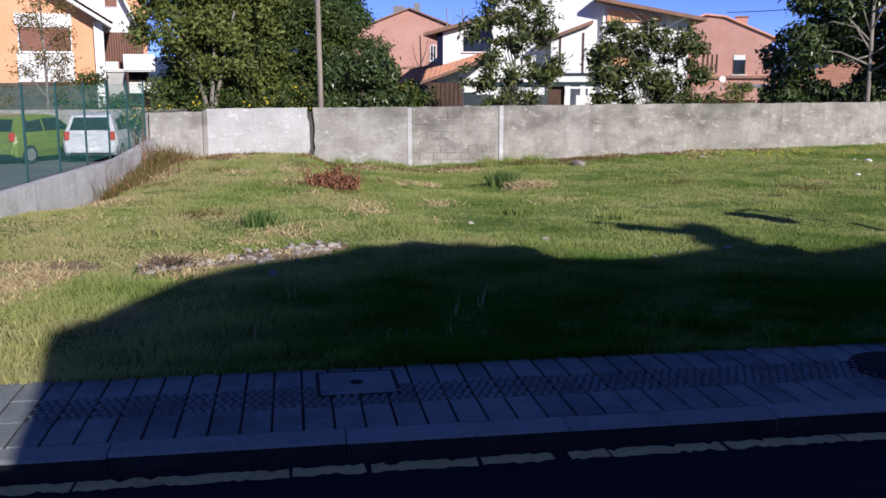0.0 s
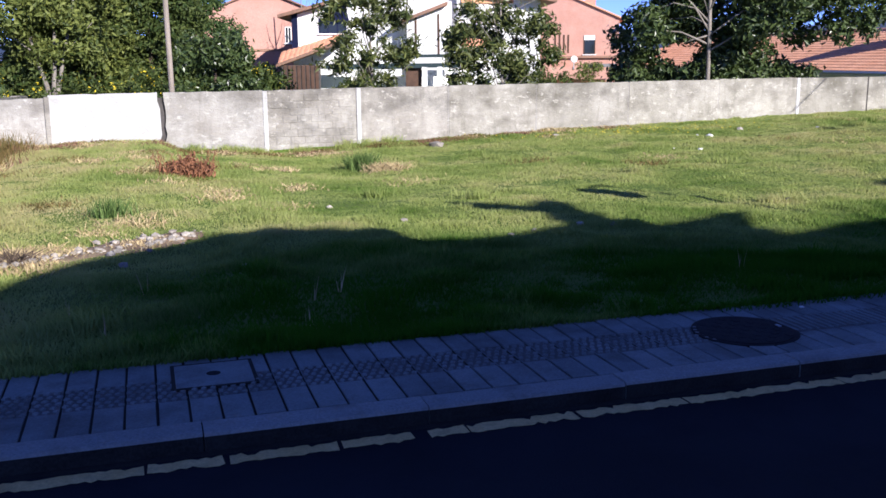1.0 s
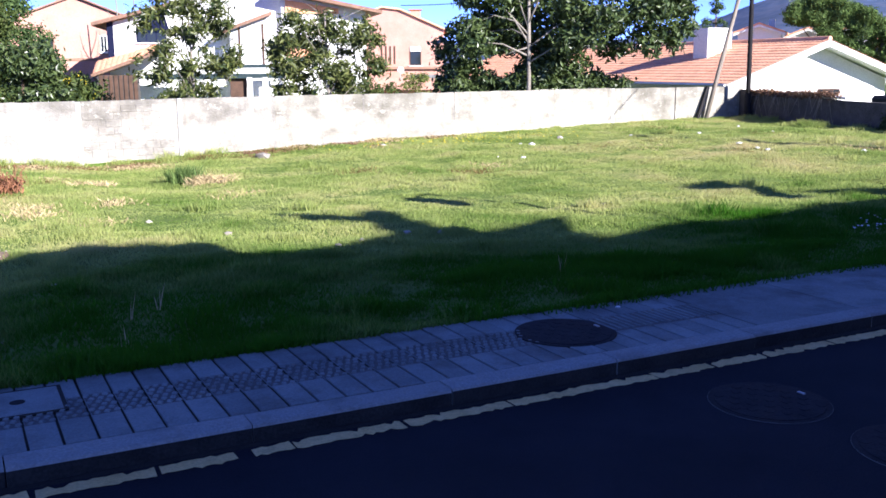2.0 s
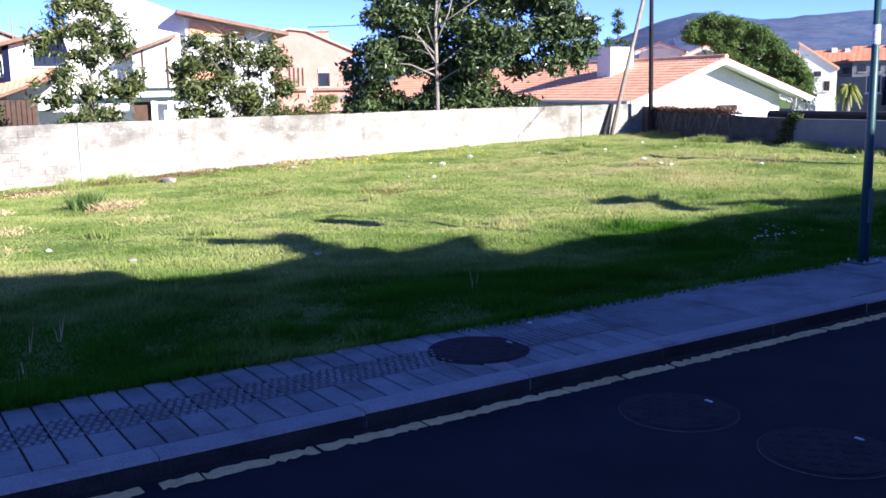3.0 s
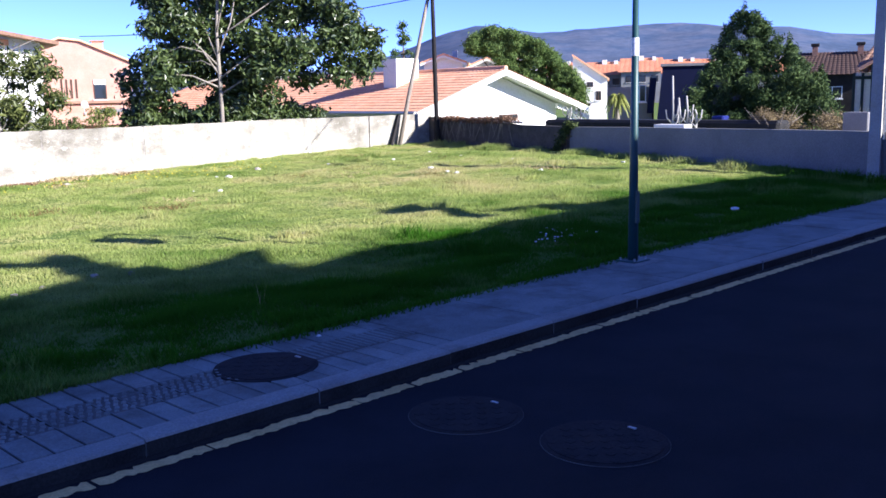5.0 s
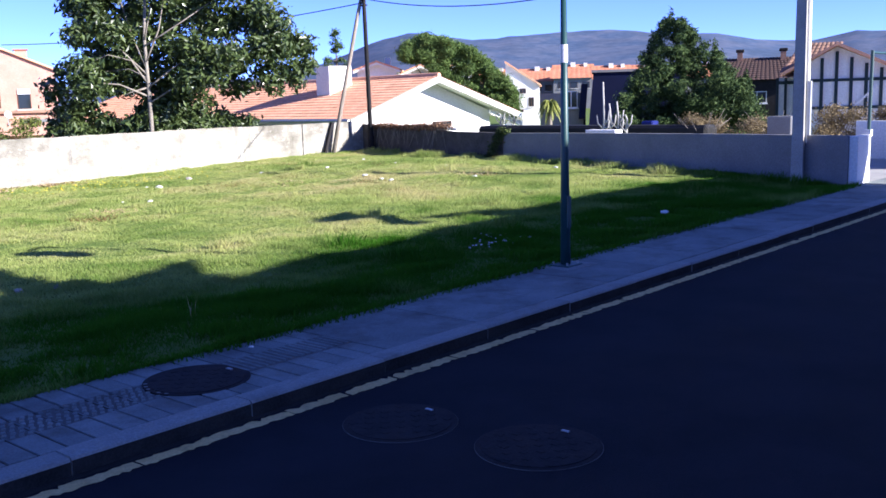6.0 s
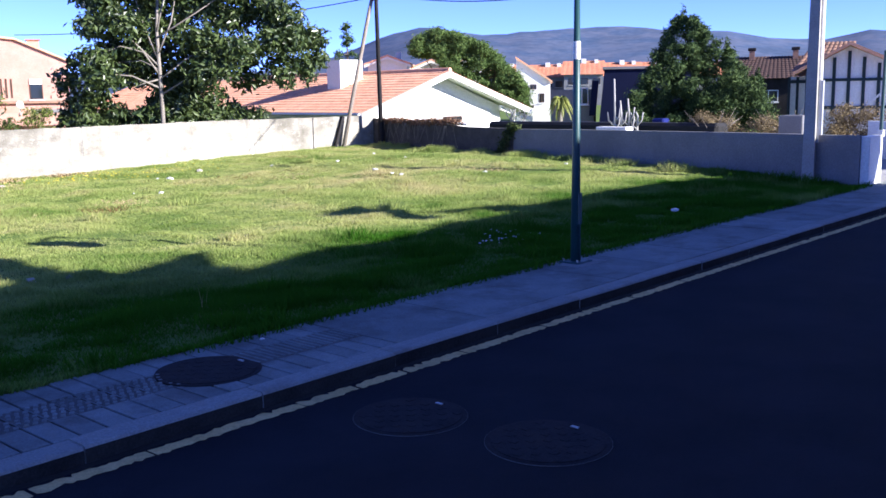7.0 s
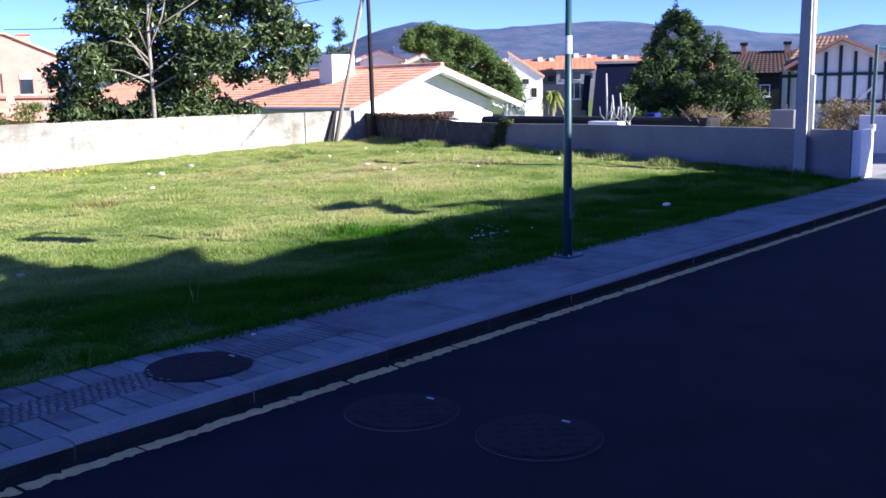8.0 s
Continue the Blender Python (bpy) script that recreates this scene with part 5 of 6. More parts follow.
def clump_cloud(seed, n, cx, cy, z0, z1, rx, ry, r, profile=None):
    """Clump ellipsoids scattered in a crown of half-widths rx, ry between z0 and z1; profile narrows it with height."""
    g = np.random.default_rng(seed)
    out = []
    while len(out) < n:
        s = g.random()
        k = profile(s) if profile else math.sqrt(max(0.05, 1 - (2 * s - 1) ** 2))
        ux, uy = 2 * g.random() - 1, 2 * g.random() - 1
        rr = r * (0.65 + 0.7 * g.random())
        out.append((cx + rx * k * ux, cy + ry * k * uy * math.sqrt(1 - ux * ux), z0 + (z1 - z0) * s, rr, rr, rr * 0.75))
    return out


# the great magnolia, in its own axes: +x along the sight's right


def along(k, d, z, r):
    """A point k to the right of the sight line and d behind, for plants seen at azimuth r."""
    c, s = math.cos(radians(r)), math.sin(radians(r))
    return (k * c + d * s, -k * s + d * c, z)


def mag_gap(k, z):
    """Open places low in the crown."""
    return (-2.3 < k < -0.8 and 2.0 < z < 2.7) or (1.8 < k < 5.5 and z < 2.7)


mag_clumps = []
MAG_WIDTH = [3.4, 3.9, 3.7, 3.2, 2.6, 1.6]
for q in clump_cloud(3, 105, 0.6, 0, 2.0, 6.9, 1.0, 0.55, 0.55, lambda s: float(np.interp(s, [0, 0.2, 0.45, 0.7, 0.9, 1], MAG_WIDTH))) + clump_cloud(4, 40, -0.9, -0.2, 1.3, 1.85, 2.9, 0.8, 0.42, lambda s: 1.0) \
        + [(3.6, 0, 3.3, 0.7, 0.7, 0.5), (4.4, 0, 3.4, 0.6, 0.6, 0.45), (3.7, 0, 4.2, 0.8, 0.7, 0.6), (4.4, 0, 4.3, 0.55, 0.55, 0.5), (4.1, 0, 5.0, 0.55, 0.5, 0.45), (3.5, 0, 5.7, 0.6, 0.6, 0.5), (3.0, 0, 5.2, 0.7, 0.7, 0.6),
           (-1.7, 0.3, 2.85, 0.5, 0.4, 0.24), (-1.05, 0.3, 2.85, 0.5, 0.4, 0.26), (-1.6, 0.3, 3.15, 0.5, 0.5, 0.38), (-0.9, 0.3, 3.3, 0.6, 0.5, 0.45), (-1.9, 0.2, 3.7, 0.6, 0.5, 0.45), (-1.0, 0.2, 4.0, 0.6, 0.5, 0.5), (0.2, 0.3, 3.3, 0.7, 0.6, 0.55), (0.6, 0.2, 2.6, 0.65, 0.5, 0.5),
           (1.2, 0.2, 3.1, 0.75, 0.6, 0.5), (0.3, 0.3, 2.1, 0.6, 0.4, 0.4), (1.4, 0.3, 2.4, 0.5, 0.4, 0.4), (0.4, 0, 4.4, 0.7, 0.6, 0.6), (1.4, 0, 5.3, 0.7, 0.6, 0.6), (-0.5, 0.2, 5.3, 0.7, 0.6, 0.6), (2.2, 0, 4.8, 0.7, 0.6, 0.6), (-2.4, 0.2, 3.0, 0.45, 0.4, 0.35),
           (-3.0, 0, 2.0, 0.6, 0.6, 0.8), (-3.3, 0, 2.9, 0.5, 0.5, 0.5), (-2.7, 0, 3.4, 0.6, 0.5, 0.5), (2.3, 0.5, 1.75, 0.6, 0.5, 0.3), (3.2, 0.3, 1.7, 0.5, 0.4, 0.25), (4.9, 0, 4.2, 0.5, 0.45, 0.45), (4.95, 0, 3.6, 0.45, 0.4, 0.4), (4.6, 0, 2.95, 0.38, 0.35, 0.3), (3.8, 0, 2.8, 0.42, 0.4, 0.3),
           (2.9, 0, 2.82, 0.4, 0.4, 0.3), (3.9, 0.2, 1.72, 0.5, 0.4, 0.25), (2.6, 0.2, 1.8, 0.5, 0.4, 0.35)]:
    if mag_gap(q[0], q[2]) and q[2] > 1.8:
        continue
    px, py, pz = along(q[0], q[1], q[2], 33)
    if pz - q[5] < 1.9:  # low boughs stay behind the wall
        py = max(py, q[4] - 0.6)
    mag_clumps.append((px, py, pz, *q[3:]))
mag_limbs = []
for g, pts in enumerate((((3.0, -0.33), (3.75, -0.8), (3.95, -1.5), (3.6, -2.4), (3.3, -2.9)), ((3.2, -0.33), (3.5, -0.9), (3.45, -1.6), (3.0, -2.3)), ((3.7, -0.35), (4.7, 0.1), (5.8, 0.35), (6.6, 0.6)),
            ((3.5, -0.35), (4.6, -0.75), (5.6, -1.0), (6.4, -1.2)), ((4.2, -0.36), (5.0, 0.9), (5.6, 1.8)), ((2.9, -0.33), (3.6, 0.6), (4.1, 1.6), (4.4, 2.6)), ((2.6, -0.33), (3.0, -1.2), (3.1, -2.1), (3.5, -2.9)),
            ((3.3, -0.34), (4.2, -1.2), (4.7, -2.0)), ((2.9, -0.33), (2.75, -0.9), (2.6, -1.2)), ((2.4, -0.33), (2.9, 0.5), (3.2, 1.5), (3.5, 2.6)), ((4.4, -0.35), (5.4, -0.1), (6.5, -0.3)))):
    mag_limbs.append([along(k, -0.95 + (0.28 if g % 2 else 0.06) * n, z, 33) for n, (z, k) in enumerate(pts)])
tree("magnolia_tree", "large evergreen magnolia with glossy leaves and pale bare limbs", "tree", 18.4, 28.25, 0,
     [[along(-0.33, -0.95, 0, 33), along(-0.33, -0.95, 2.4, 33), along(-0.36, -0.9, 4.4, 33), along(-0.2, -0.9, 6.3, 33)]], mag_limbs, mag_clumps, 46000, 0.112, "leaf_mag",
     seed=5, r0=0.085)

for nm, x, y, az, n_l, seed, cl in (
        ("loquat_tree", 6.85, 29.71, 13.2, 6000, 11, clump_cloud(21, 80, -0.05, 0, 1.1, 5.0, 1.6, 0.9, 0.4, lambda s: float(np.interp(s, [0, 0.35, 0.7, 1], [0.75, 1.0, 0.75, 0.3])))),
        ("loquat_tree", 10.75, 28.51, 20.9, 7000, 12, clump_cloud(22, 90, -0.05, 0, 1.0, 3.95, 1.7, 0.9, 0.4, lambda s: float(np.interp(s, [0, 0.35, 0.75, 1], [0.85, 1.0, 0.95, 0.5]))))):
    cl = [(*along(q[0], q[1], q[2], az), *q[3:]) for q in cl]
    limbs = [[(0, 0, 0.6 + 0.24 * k), along(0.5 * math.cos(k * 2.1), 0.3 * math.sin(k * 2.1), 1.4 + 0.26 * k, az), along(1.25 * math.cos(k * 2.1), 0.6 * math.sin(k * 2.1), 2.1 + 0.22 * k, az)] for k in range(11)]
    tree(nm, "young broad-leaved evergreen tree showing above the wall", "tree", x, y, 0, [[(0, 0, 0), (0.05, 0, 1.8), (0, 0.05, 3.9)]], limbs, cl, int(n_l * 1.25), 0.115, "leaf_loquat",
         seed=seed, flat=0.3, shell=0.05, r0=0.055, slim=0.27)

# the trees by the car park
tl = [[along(-0.05, 0, 0, -4.5), along(-0.15, 0, 1.4, -4.5), along(-0.45, 0, 2.5, -4.5), along(-0.8, 0.2, 4.6, -4.5)],
      [along(0.0, 0, 0, -4.5), along(0.05, 0, 1.3, -4.5), along(0.2, 0, 2.6, -4.5), along(0.25, 0.2, 4.8, -4.5)],
      [along(0.08, 0, 0, -4.5), along(0.2, 0, 1.3, -4.5), along(0.5, 0, 2.6, -4.5), along(1.0, 0.2, 4.6, -4.5)]]
cl = [(*along(q[0], q[1], q[2], -4.5), *q[3:]) for q in clump_cloud(31, 68, -0.35, 0.5, 2.4, 6.6, 2.3, 1.3, 0.62, lambda s: 0.8 + 0.3 * s)]
tree("garden_tree", "broad-leaved tree with three pale stems above the wall", "tree", -2.96, 35.9, 0, tl,
     [[along(-0.4, 0, 2.5, -4.5), along(-1.4, 0, 3.3, -4.5)], [along(0.5, 0, 2.5, -4.5), along(1.5, 0, 3.6, -4.5)]], cl, 26000, 0.1, "leaf_olive", seed=6, r0=0.095)
for x, z0, z1, rx, n, leaf, seed, dist, lab in ((3.2, 0.4, 4.9, 2.6, 60, "leaf_dark", 41, 38.5, "dense olive-green tree behind the garden hedge"),
                                               (4.9, 0.6, 7.2, 1.7, 50, "leaf_conifer", 42, 40.5, "tall dark conifer behind the hedge"),
                                               (-0.5, 0.2, 3.0, 1.1, 28, "leaf_dark", 43, 38.0, "dark shrub beside the tree stems"),
                                               (1.3, 0.4, 6.0, 2.2, 56, "leaf_olive", 44, 39.0, "olive-green garden tree behind the wall"),
                                               (1.5, 0.4, 6.4, 3.3, 110, "leaf_dark", 47, 44.0, "broad dark evergreen tree at the back of the garden"),
                                               (5.4, 0.2, 3.2, 1.45, 26, "leaf_mag", 45, 33.0, "dark glossy shrub above the wall"),
                                               (6.6, 0.2, 2.4, 0.9, 14, "leaf_dark", 46, 33.5, "low shrub above the wall")):
    bx, by = dist * math.sin(radians(-4.5)), dist * math.cos(radians(-4.5))
    ox, oy, _ = along(x * dist / 36.0, 0, 0, -4.5)
    cl = clump_cloud(seed, n, 0, 0, z0, z1, rx, 1.2, 0.6, (lambda s: 1.1 - 0.95 * s) if leaf == "leaf_conifer" else (lambda s: 1.0 - 0.35 * s))
    tree("garden_shrub" if z1 < 4 else "garden_tree", lab, "shrub" if z1 < 4 else "tree", bx + ox, by + oy, 0, [[(0, 0, 0), (0, 0, z1 * 0.7)]], None, cl,
         int(380 * n * (1.5 if "conifer" in leaf else 1)), 0.10 if "conifer" not in leaf else 0.075, leaf, "darkbark", seed, shell=0.55)
for k, (x, dist) in enumerate(((-2.2, 34), (-0.9, 34), (0.6, 34), (1.8, 34), (3.3, 34.2), (7.2, 33))):
    bx, by = dist * math.sin(radians(-4.5)), dist * math.cos(radians(-4.5))
    ox, oy, _ = along(x * dist / 36.0, 0, 0, -4.5)
    tree("flowering_shrub", "green garden shrub with yellow blossom above the wall", "shrub", bx + ox, by + oy, 0, [[(0, 0, 0), (0, 0, 1.0)]], None,
         clump_cloud(60 + k, 9, 0, 0, 0.5, 1.9, 0.75, 0.5, 0.38), 900, 0.075, "leaf_dark", "darkbark", 60 + k, extra=(90 if k != 2 else 40, 0.05, "flower"))

for px, py, w, top, leaf, extra, lab in ((13.0, 34.2, 0.9, 1.75, "leaf_dark", (240, 0.05, "litter"), "shrub with pale blossom beside the white house"), (22.6, 46.5, 1.7, 1.7, "leaf_olive", None, "low olive-green shrub before the salmon house"),
                                         (19.6, 45.5, 1.5, 1.5, "leaf_dark", None, "low dark shrub before the salmon house"), (8.2, 37.0, 0.8, 1.7, "leaf_dark", (160, 0.05, "litter"), "shrub with pale blossom beside the white house")):
    tree("garden_shrub", lab, "shrub", px, py, 0, [[(0, 0, 0), (0, 0, 1.0)]], None, clump_cloud(int(px * 7), 14, 0, 0, 0.4, top, w, 0.7, 0.36), 2600, 0.07, leaf, "darkbark", int(px * 7), extra=extra)

# in front of the orange house
tree("bare_tree", "half-bare young tree beside the orange house", "tree", -9.3, 39.0, -0.5, [[(0, 0, 0), (0.05, 0, 2.5), (0, 0, 5.8)]],
     [[(0, 0, 1.6 + 0.4 * k), (0.8 * math.cos(k * 2.4), 0.3, 2.3 + 0.45 * k), (1.3 * math.cos(k * 2.4), 0.4, 2.7 + 0.5 * k)] for k in range(8)],
     clump_cloud(70, 40, 0, 0, 1.6, 5.8, 1.5, 0.8, 0.45, lambda s: 1.1 - 0.6 * s), 3600, 0.055, "weed", seed=70, shell=0.2, r0=0.07)
tree("bush", "dark bush behind the car park wall", "shrub", -7.7, 39.5, -0.4, [[(0, 0, 0), (0, 0, 1.2)]], None, clump_cloud(71, 16, 0, 0, 0.6, 2.6, 1.3, 0.7, 0.5), 1500, 0.09, "leaf_dark", "darkbark", 71)
for k, (x, y) in enumerate(((9.3, 60.0), (10.3, 60.2))):
    tree("bare_tree", "slender bare birch before the salmon house", "tree", x, y - 2, 0, [[(0, 0, 0), (0.1, 0, 3), (0, 0, 6.3)]],
         [[(0.08, 0, 1.6 + 0.5 * j), (0.35 * (-1) ** j, 0.1, 2.4 + 0.5 * j), (0.5 * (-1) ** j, 0.1, 3.3 + 0.5 * j)] for j in range(7)],
         clump_cloud(80 + k, 8, 0, 0, 2, 6, 0.6, 0.4, 0.3), 70, 0.05, "leaf_dry", "bark", 80 + k, r0=0.07)

# umbrella pine, spire and conifer to the east
pg = np.random.default_rng(90)
up = []
for k in range(330):
    px = pg.uniform(-2.9, 4.15)
    top = float(np.interp(px, [-3, -1.8, 0.7, 2, 3.2, 4], [5.4, 6.2, 5.75, 4.8, 3.6, 2.5]))
    low = float(np.interp(px, [-3, -1.7, -0.8, 0.5, 2.4, 4.1], [4.9, 4.3, 3.1, 2.3, 1.5, 1.0]))
    rr = pg.uniform(0.32, 0.55)
    up.append((*along(px, pg.uniform(-1.3, 1.3), low + (top - low) * math.sqrt(pg.random()), 49.5), rr, rr, rr * 0.7))
tree("umbrella_pine", "spreading umbrella pine with a flat dense crown", "tree", 47.33, 40.27, 0,
     [[along(-0.9, 0, 0, 49.5), along(-1.0, 0, 2.5, 49.5), along(-0.8, 0, 4.6, 49.5)], [along(2.0, 0, 0, 49.5), along(2.2, 0, 3.8, 49.5)]],
     [[along(-1.0, 0, 2.8, 49.5), along(-2.2, 0, 4.4, 49.5)], [along(-0.9, 0, 3.0, 49.5), along(0.6, 0, 4.8, 49.5)]], up, 80000, 0.11, "leaf_pine", "darkbark", 90, flat=0.4, r0=0.2, slim=0.22)
tree("spruce", "thin distant spruce with open branches", "tree", 58.85, 63.2, 0, [[(0, 0, 0), (0, 0, 8.5)]],
     [[(0, 0, 3 + 0.4 * j), ((0.9 - 0.07 * j) * math.cos(j * 2.2), (0.9 - 0.07 * j) * math.sin(j * 2.2), 3.1 + 0.4 * j)] for j in range(11)],
     clump_cloud(95, 50, 0, 0, 2.6, 8.5, 1.9, 1.9, 0.34, lambda s: 1.05 - s), 3600, 0.1, "leaf_conifer", "darkbark", 95, shell=0.2, r0=0.1)
pg = np.random.default_rng(97)
cc = []
for k in range(260):
    sz = 0.7 + 4.4 * pg.random() ** 1.15
    half = float(np.interp(sz, [0.7, 1.6, 2.6, 3.4, 4.2, 5.1], [2.6, 2.6, 2.2, 1.75, 1.1, 0.35]))
    rr = float(np.interp(sz, [0.7, 5.2], [0.46, 0.2])) * pg.uniform(0.7, 1.2)
    mid = float(np.interp(sz, [0.7, 2.6, 5.2], [0.25, 0.1, -0.45]))
    cc.append((*along(mid + half * pg.uniform(-1, 1), 0.7 * half * pg.uniform(-1, 1), sz, 63), rr, rr, rr * 0.85))
for px, top in ((-0.5, 5.45), (0.2, 4.75), (1.2, 4.1), (-1.3, 4.3), (2.4, 2.9)):
    for k in range(5):
        rr = 0.1 + 0.06 * k
        cc.append((*along(px, 0, top - 0.22 * k, 63), rr, rr, 0.22))
tree("conifer", "dense dark bushy conifer with several leading tips", "tree", 35.82, 18.17, 0, [[(0, 0, 0), (0, 0, 4.2)]], None, cc, 66000, 0.085, "leaf_conifer", "darkbark", 97, shell=0.45, slim=0.24)

# dry hedge, palm, cactus-like stems and odds and ends behind the east wall
for k, (px, py, w, lab) in enumerate(((31.0, 15.0, 1.3, "low"), (32.0, 12.8, 1.4, "low"), (33.0, 11.0, 1.3, "tall"), (33.5, 9.8, 1.3, "tall"), (34.0, 8.6, 1.3, "tall"))):
    tree("dry_hedge", "brownish half-bare hedge behind the grey wall", "hedge", px, py, 0, [[(0, 0, 0), (0, 0, 1.0)]],
         [[(0, 0, 0.3), (w * 0.4 * math.cos(j * 1.9), w * 0.4 * math.sin(j * 1.9), 1.0), (w * 0.75 * math.cos(j * 1.9), w * 0.75 * math.sin(j * 1.9), 1.15 + 0.04 * j)] for j in range(14)],
         clump_cloud(110 + k, 16, 0, 0, 0.5, 1.25 if lab == "low" else 1.55, w, w, 0.4), 9000, 0.04, "leaf_dry", "bark", 110 + k, shell=0.3, r0=0.04)
def small_palm(x, y, top, reach, fronds, seed):
    """A short palm: a slim trunk and arching fronds with hanging leaflets on both sides of each rib."""
    g = random.Random(seed)
    t = thing("palm", "small yellow-green palm with drooping fronds in the garden", "palm tree", pose(x, y, 0))
    part("trunk", tube(bmesh.new(), [(0, 0, 0), (0.03, 0, top * 0.5), (0, 0.02, top)], 0.13, 0.09, 9), M["bark"], t, smooth=True)
    for k in range(fronds):
        a = k * 2.4 + g.uniform(-0.2, 0.2)
        up = 1.1 - 1.5 * k / fronds
        ln = reach * g.uniform(0.85, 1.15)
        c, sn = math.cos(a), math.sin(a)
        rib = []
        for q in range(9):
            u = q / 8
            rad = ln * u * (0.55 + 0.45 * (1 - max(up, 0) * 0.5))
            rib.append(Vector((c * rad, sn * rad, top + ln * (up * u - 1.25 * u * u))))
        bm = tube(bmesh.new(), rib, 0.022, 0.008, 5)
        for q in range(1, 34):
            u = q / 34 * 8
            n0 = min(int(u), 7)
            p = rib[n0].lerp(rib[n0 + 1], u - n0)
            d = (rib[n0 + 1] - rib[n0]).normalized()
            leaf = 0.42 * ln * (1 - abs(u / 8 - 0.4)) * 0.8
            for sd in (-1, 1):
                out = Vector((-sn * sd, c * sd, 0)) * 0.6 + d * 0.55 + Vector((0, 0, -0.55 - 0.3 * g.random()))
                e0, tip = d * 0.03, p + out * leaf
                bm.faces.new([bm.verts.new(p - e0), bm.verts.new(p + e0), bm.verts.new(tip)])
        part("frond", bm, M["leaf_palm"], t)


small_palm(39.67, 27.31, 1.95, 0.62, 26, 77)
for k, (px, py, top) in enumerate(((29.2, 17.82, 2.7), (29.3, 17.62, 1.96), (29.45, 17.4, 2.02), (29.6, 17.15, 1.55), (35.06, 26.84, 1.55), (35.6, 26.5, 1.5))):
    s = thing("pruned_trunk", "pale pruned tree stump with bare upright stems", "tree", pose(px, py, 0), group="pruned stems")
    part("trunk", tube(bmesh.new(), [(0, 0, 0), (0.06, 0.02, 0.9), (0.02, -0.03, 1.4), (-0.02 * k, 0.0, top)], 0.055, 0.03, 8), M["polecon"], s, smooth=True)
    for j in range(3):
        w = (-1) ** (j + k)
        part("limb", tube(bmesh.new(), [(0.03, 0, 0.95 + 0.12 * j), (0.06 * w, -0.17 * w, 1.15 + 0.13 * j), (0.08 * w, -0.2 * w, min(top, 1.4 + 0.16 * j))], 0.032, 0.022, 6), M["polecon"], s, smooth=True)
tagged(part("dark_hedge", boxed(30.5, 31.4, 14.6, 24.5, -0.2, 1.15, bevel=0.1), M["black"]), "dark screen fence in the neighbouring garden", "fence")
tagged(part("blue_bin", boxed(33.2, 33.75, 18.1, 18.6, 0, 1.22, bevel=0.05), M["bluetarp"]), "blue plastic tub beside the conifer", "tub")
tagged(part("garden_slab", boxed(26.3, 26.75, 15.6, 16.7, 0.0, 1.17, bevel=0.02), M["white"]), "white slab lying behind the grey wall", "slab")
tagged(part("white_cabinet", boxed(28.9, 29.5, 11.1, 11.85, 0.0, 1.47, bevel=0.03), M["greywall"]), "white metal cabinet behind the grey wall", "cabinet")


# ---- the far hills ----
def hills():
    az = np.radians(np.linspace(-60, 130, 260))
    deg = np.degrees(az)
    crest = np.interp(deg, [-60, -10, 10, 30, 38, 42, 45, 47.5, 52, 55.6, 60, 65, 68, 70, 72, 80, 130], [40, 50, 55, 60, 70, 101, 157, 177, 150, 170, 165, 142, 126, 118, 142, 120, 90])
    crest = crest + 2.5 * np.sin(deg * 1.1) + 1.2 * np.sin(deg * 4.3 + 1)
    rows = []
    for k, (d, s) in enumerate(((1500, -0.05), (1800, 0.18), (2050, 0.42), (2300, 0.7), (2480, 0.9), (2600, 1.0), (2900, 0.8), (3600, 0.2))):
        wob = 1 + 0.14 * np.sin(deg * (0.22 + 0.07 * k) + k * 1.7) * (1 - abs(s - 0.5))
        z = crest * s * (wob if s < 0.95 else 1)
        rows.append(np.stack([d * np.sin(az), d * np.cos(az), z], -1))
    V = np.stack(rows)
    r, c = V.shape[:2]
    i = np.arange(r - 1)[:, None] * c + np.arange(c - 1)[None]
    f = np.stack([i, i + 1, i + c + 1, i + c], -1).reshape(-1, 4)
    tagged(arrays("backdrop", V.reshape(-1, 3), f, M["hill"], smooth=True), "far wooded hills, distance haze put into their blue colour", "hills", kind="structure")


hills()


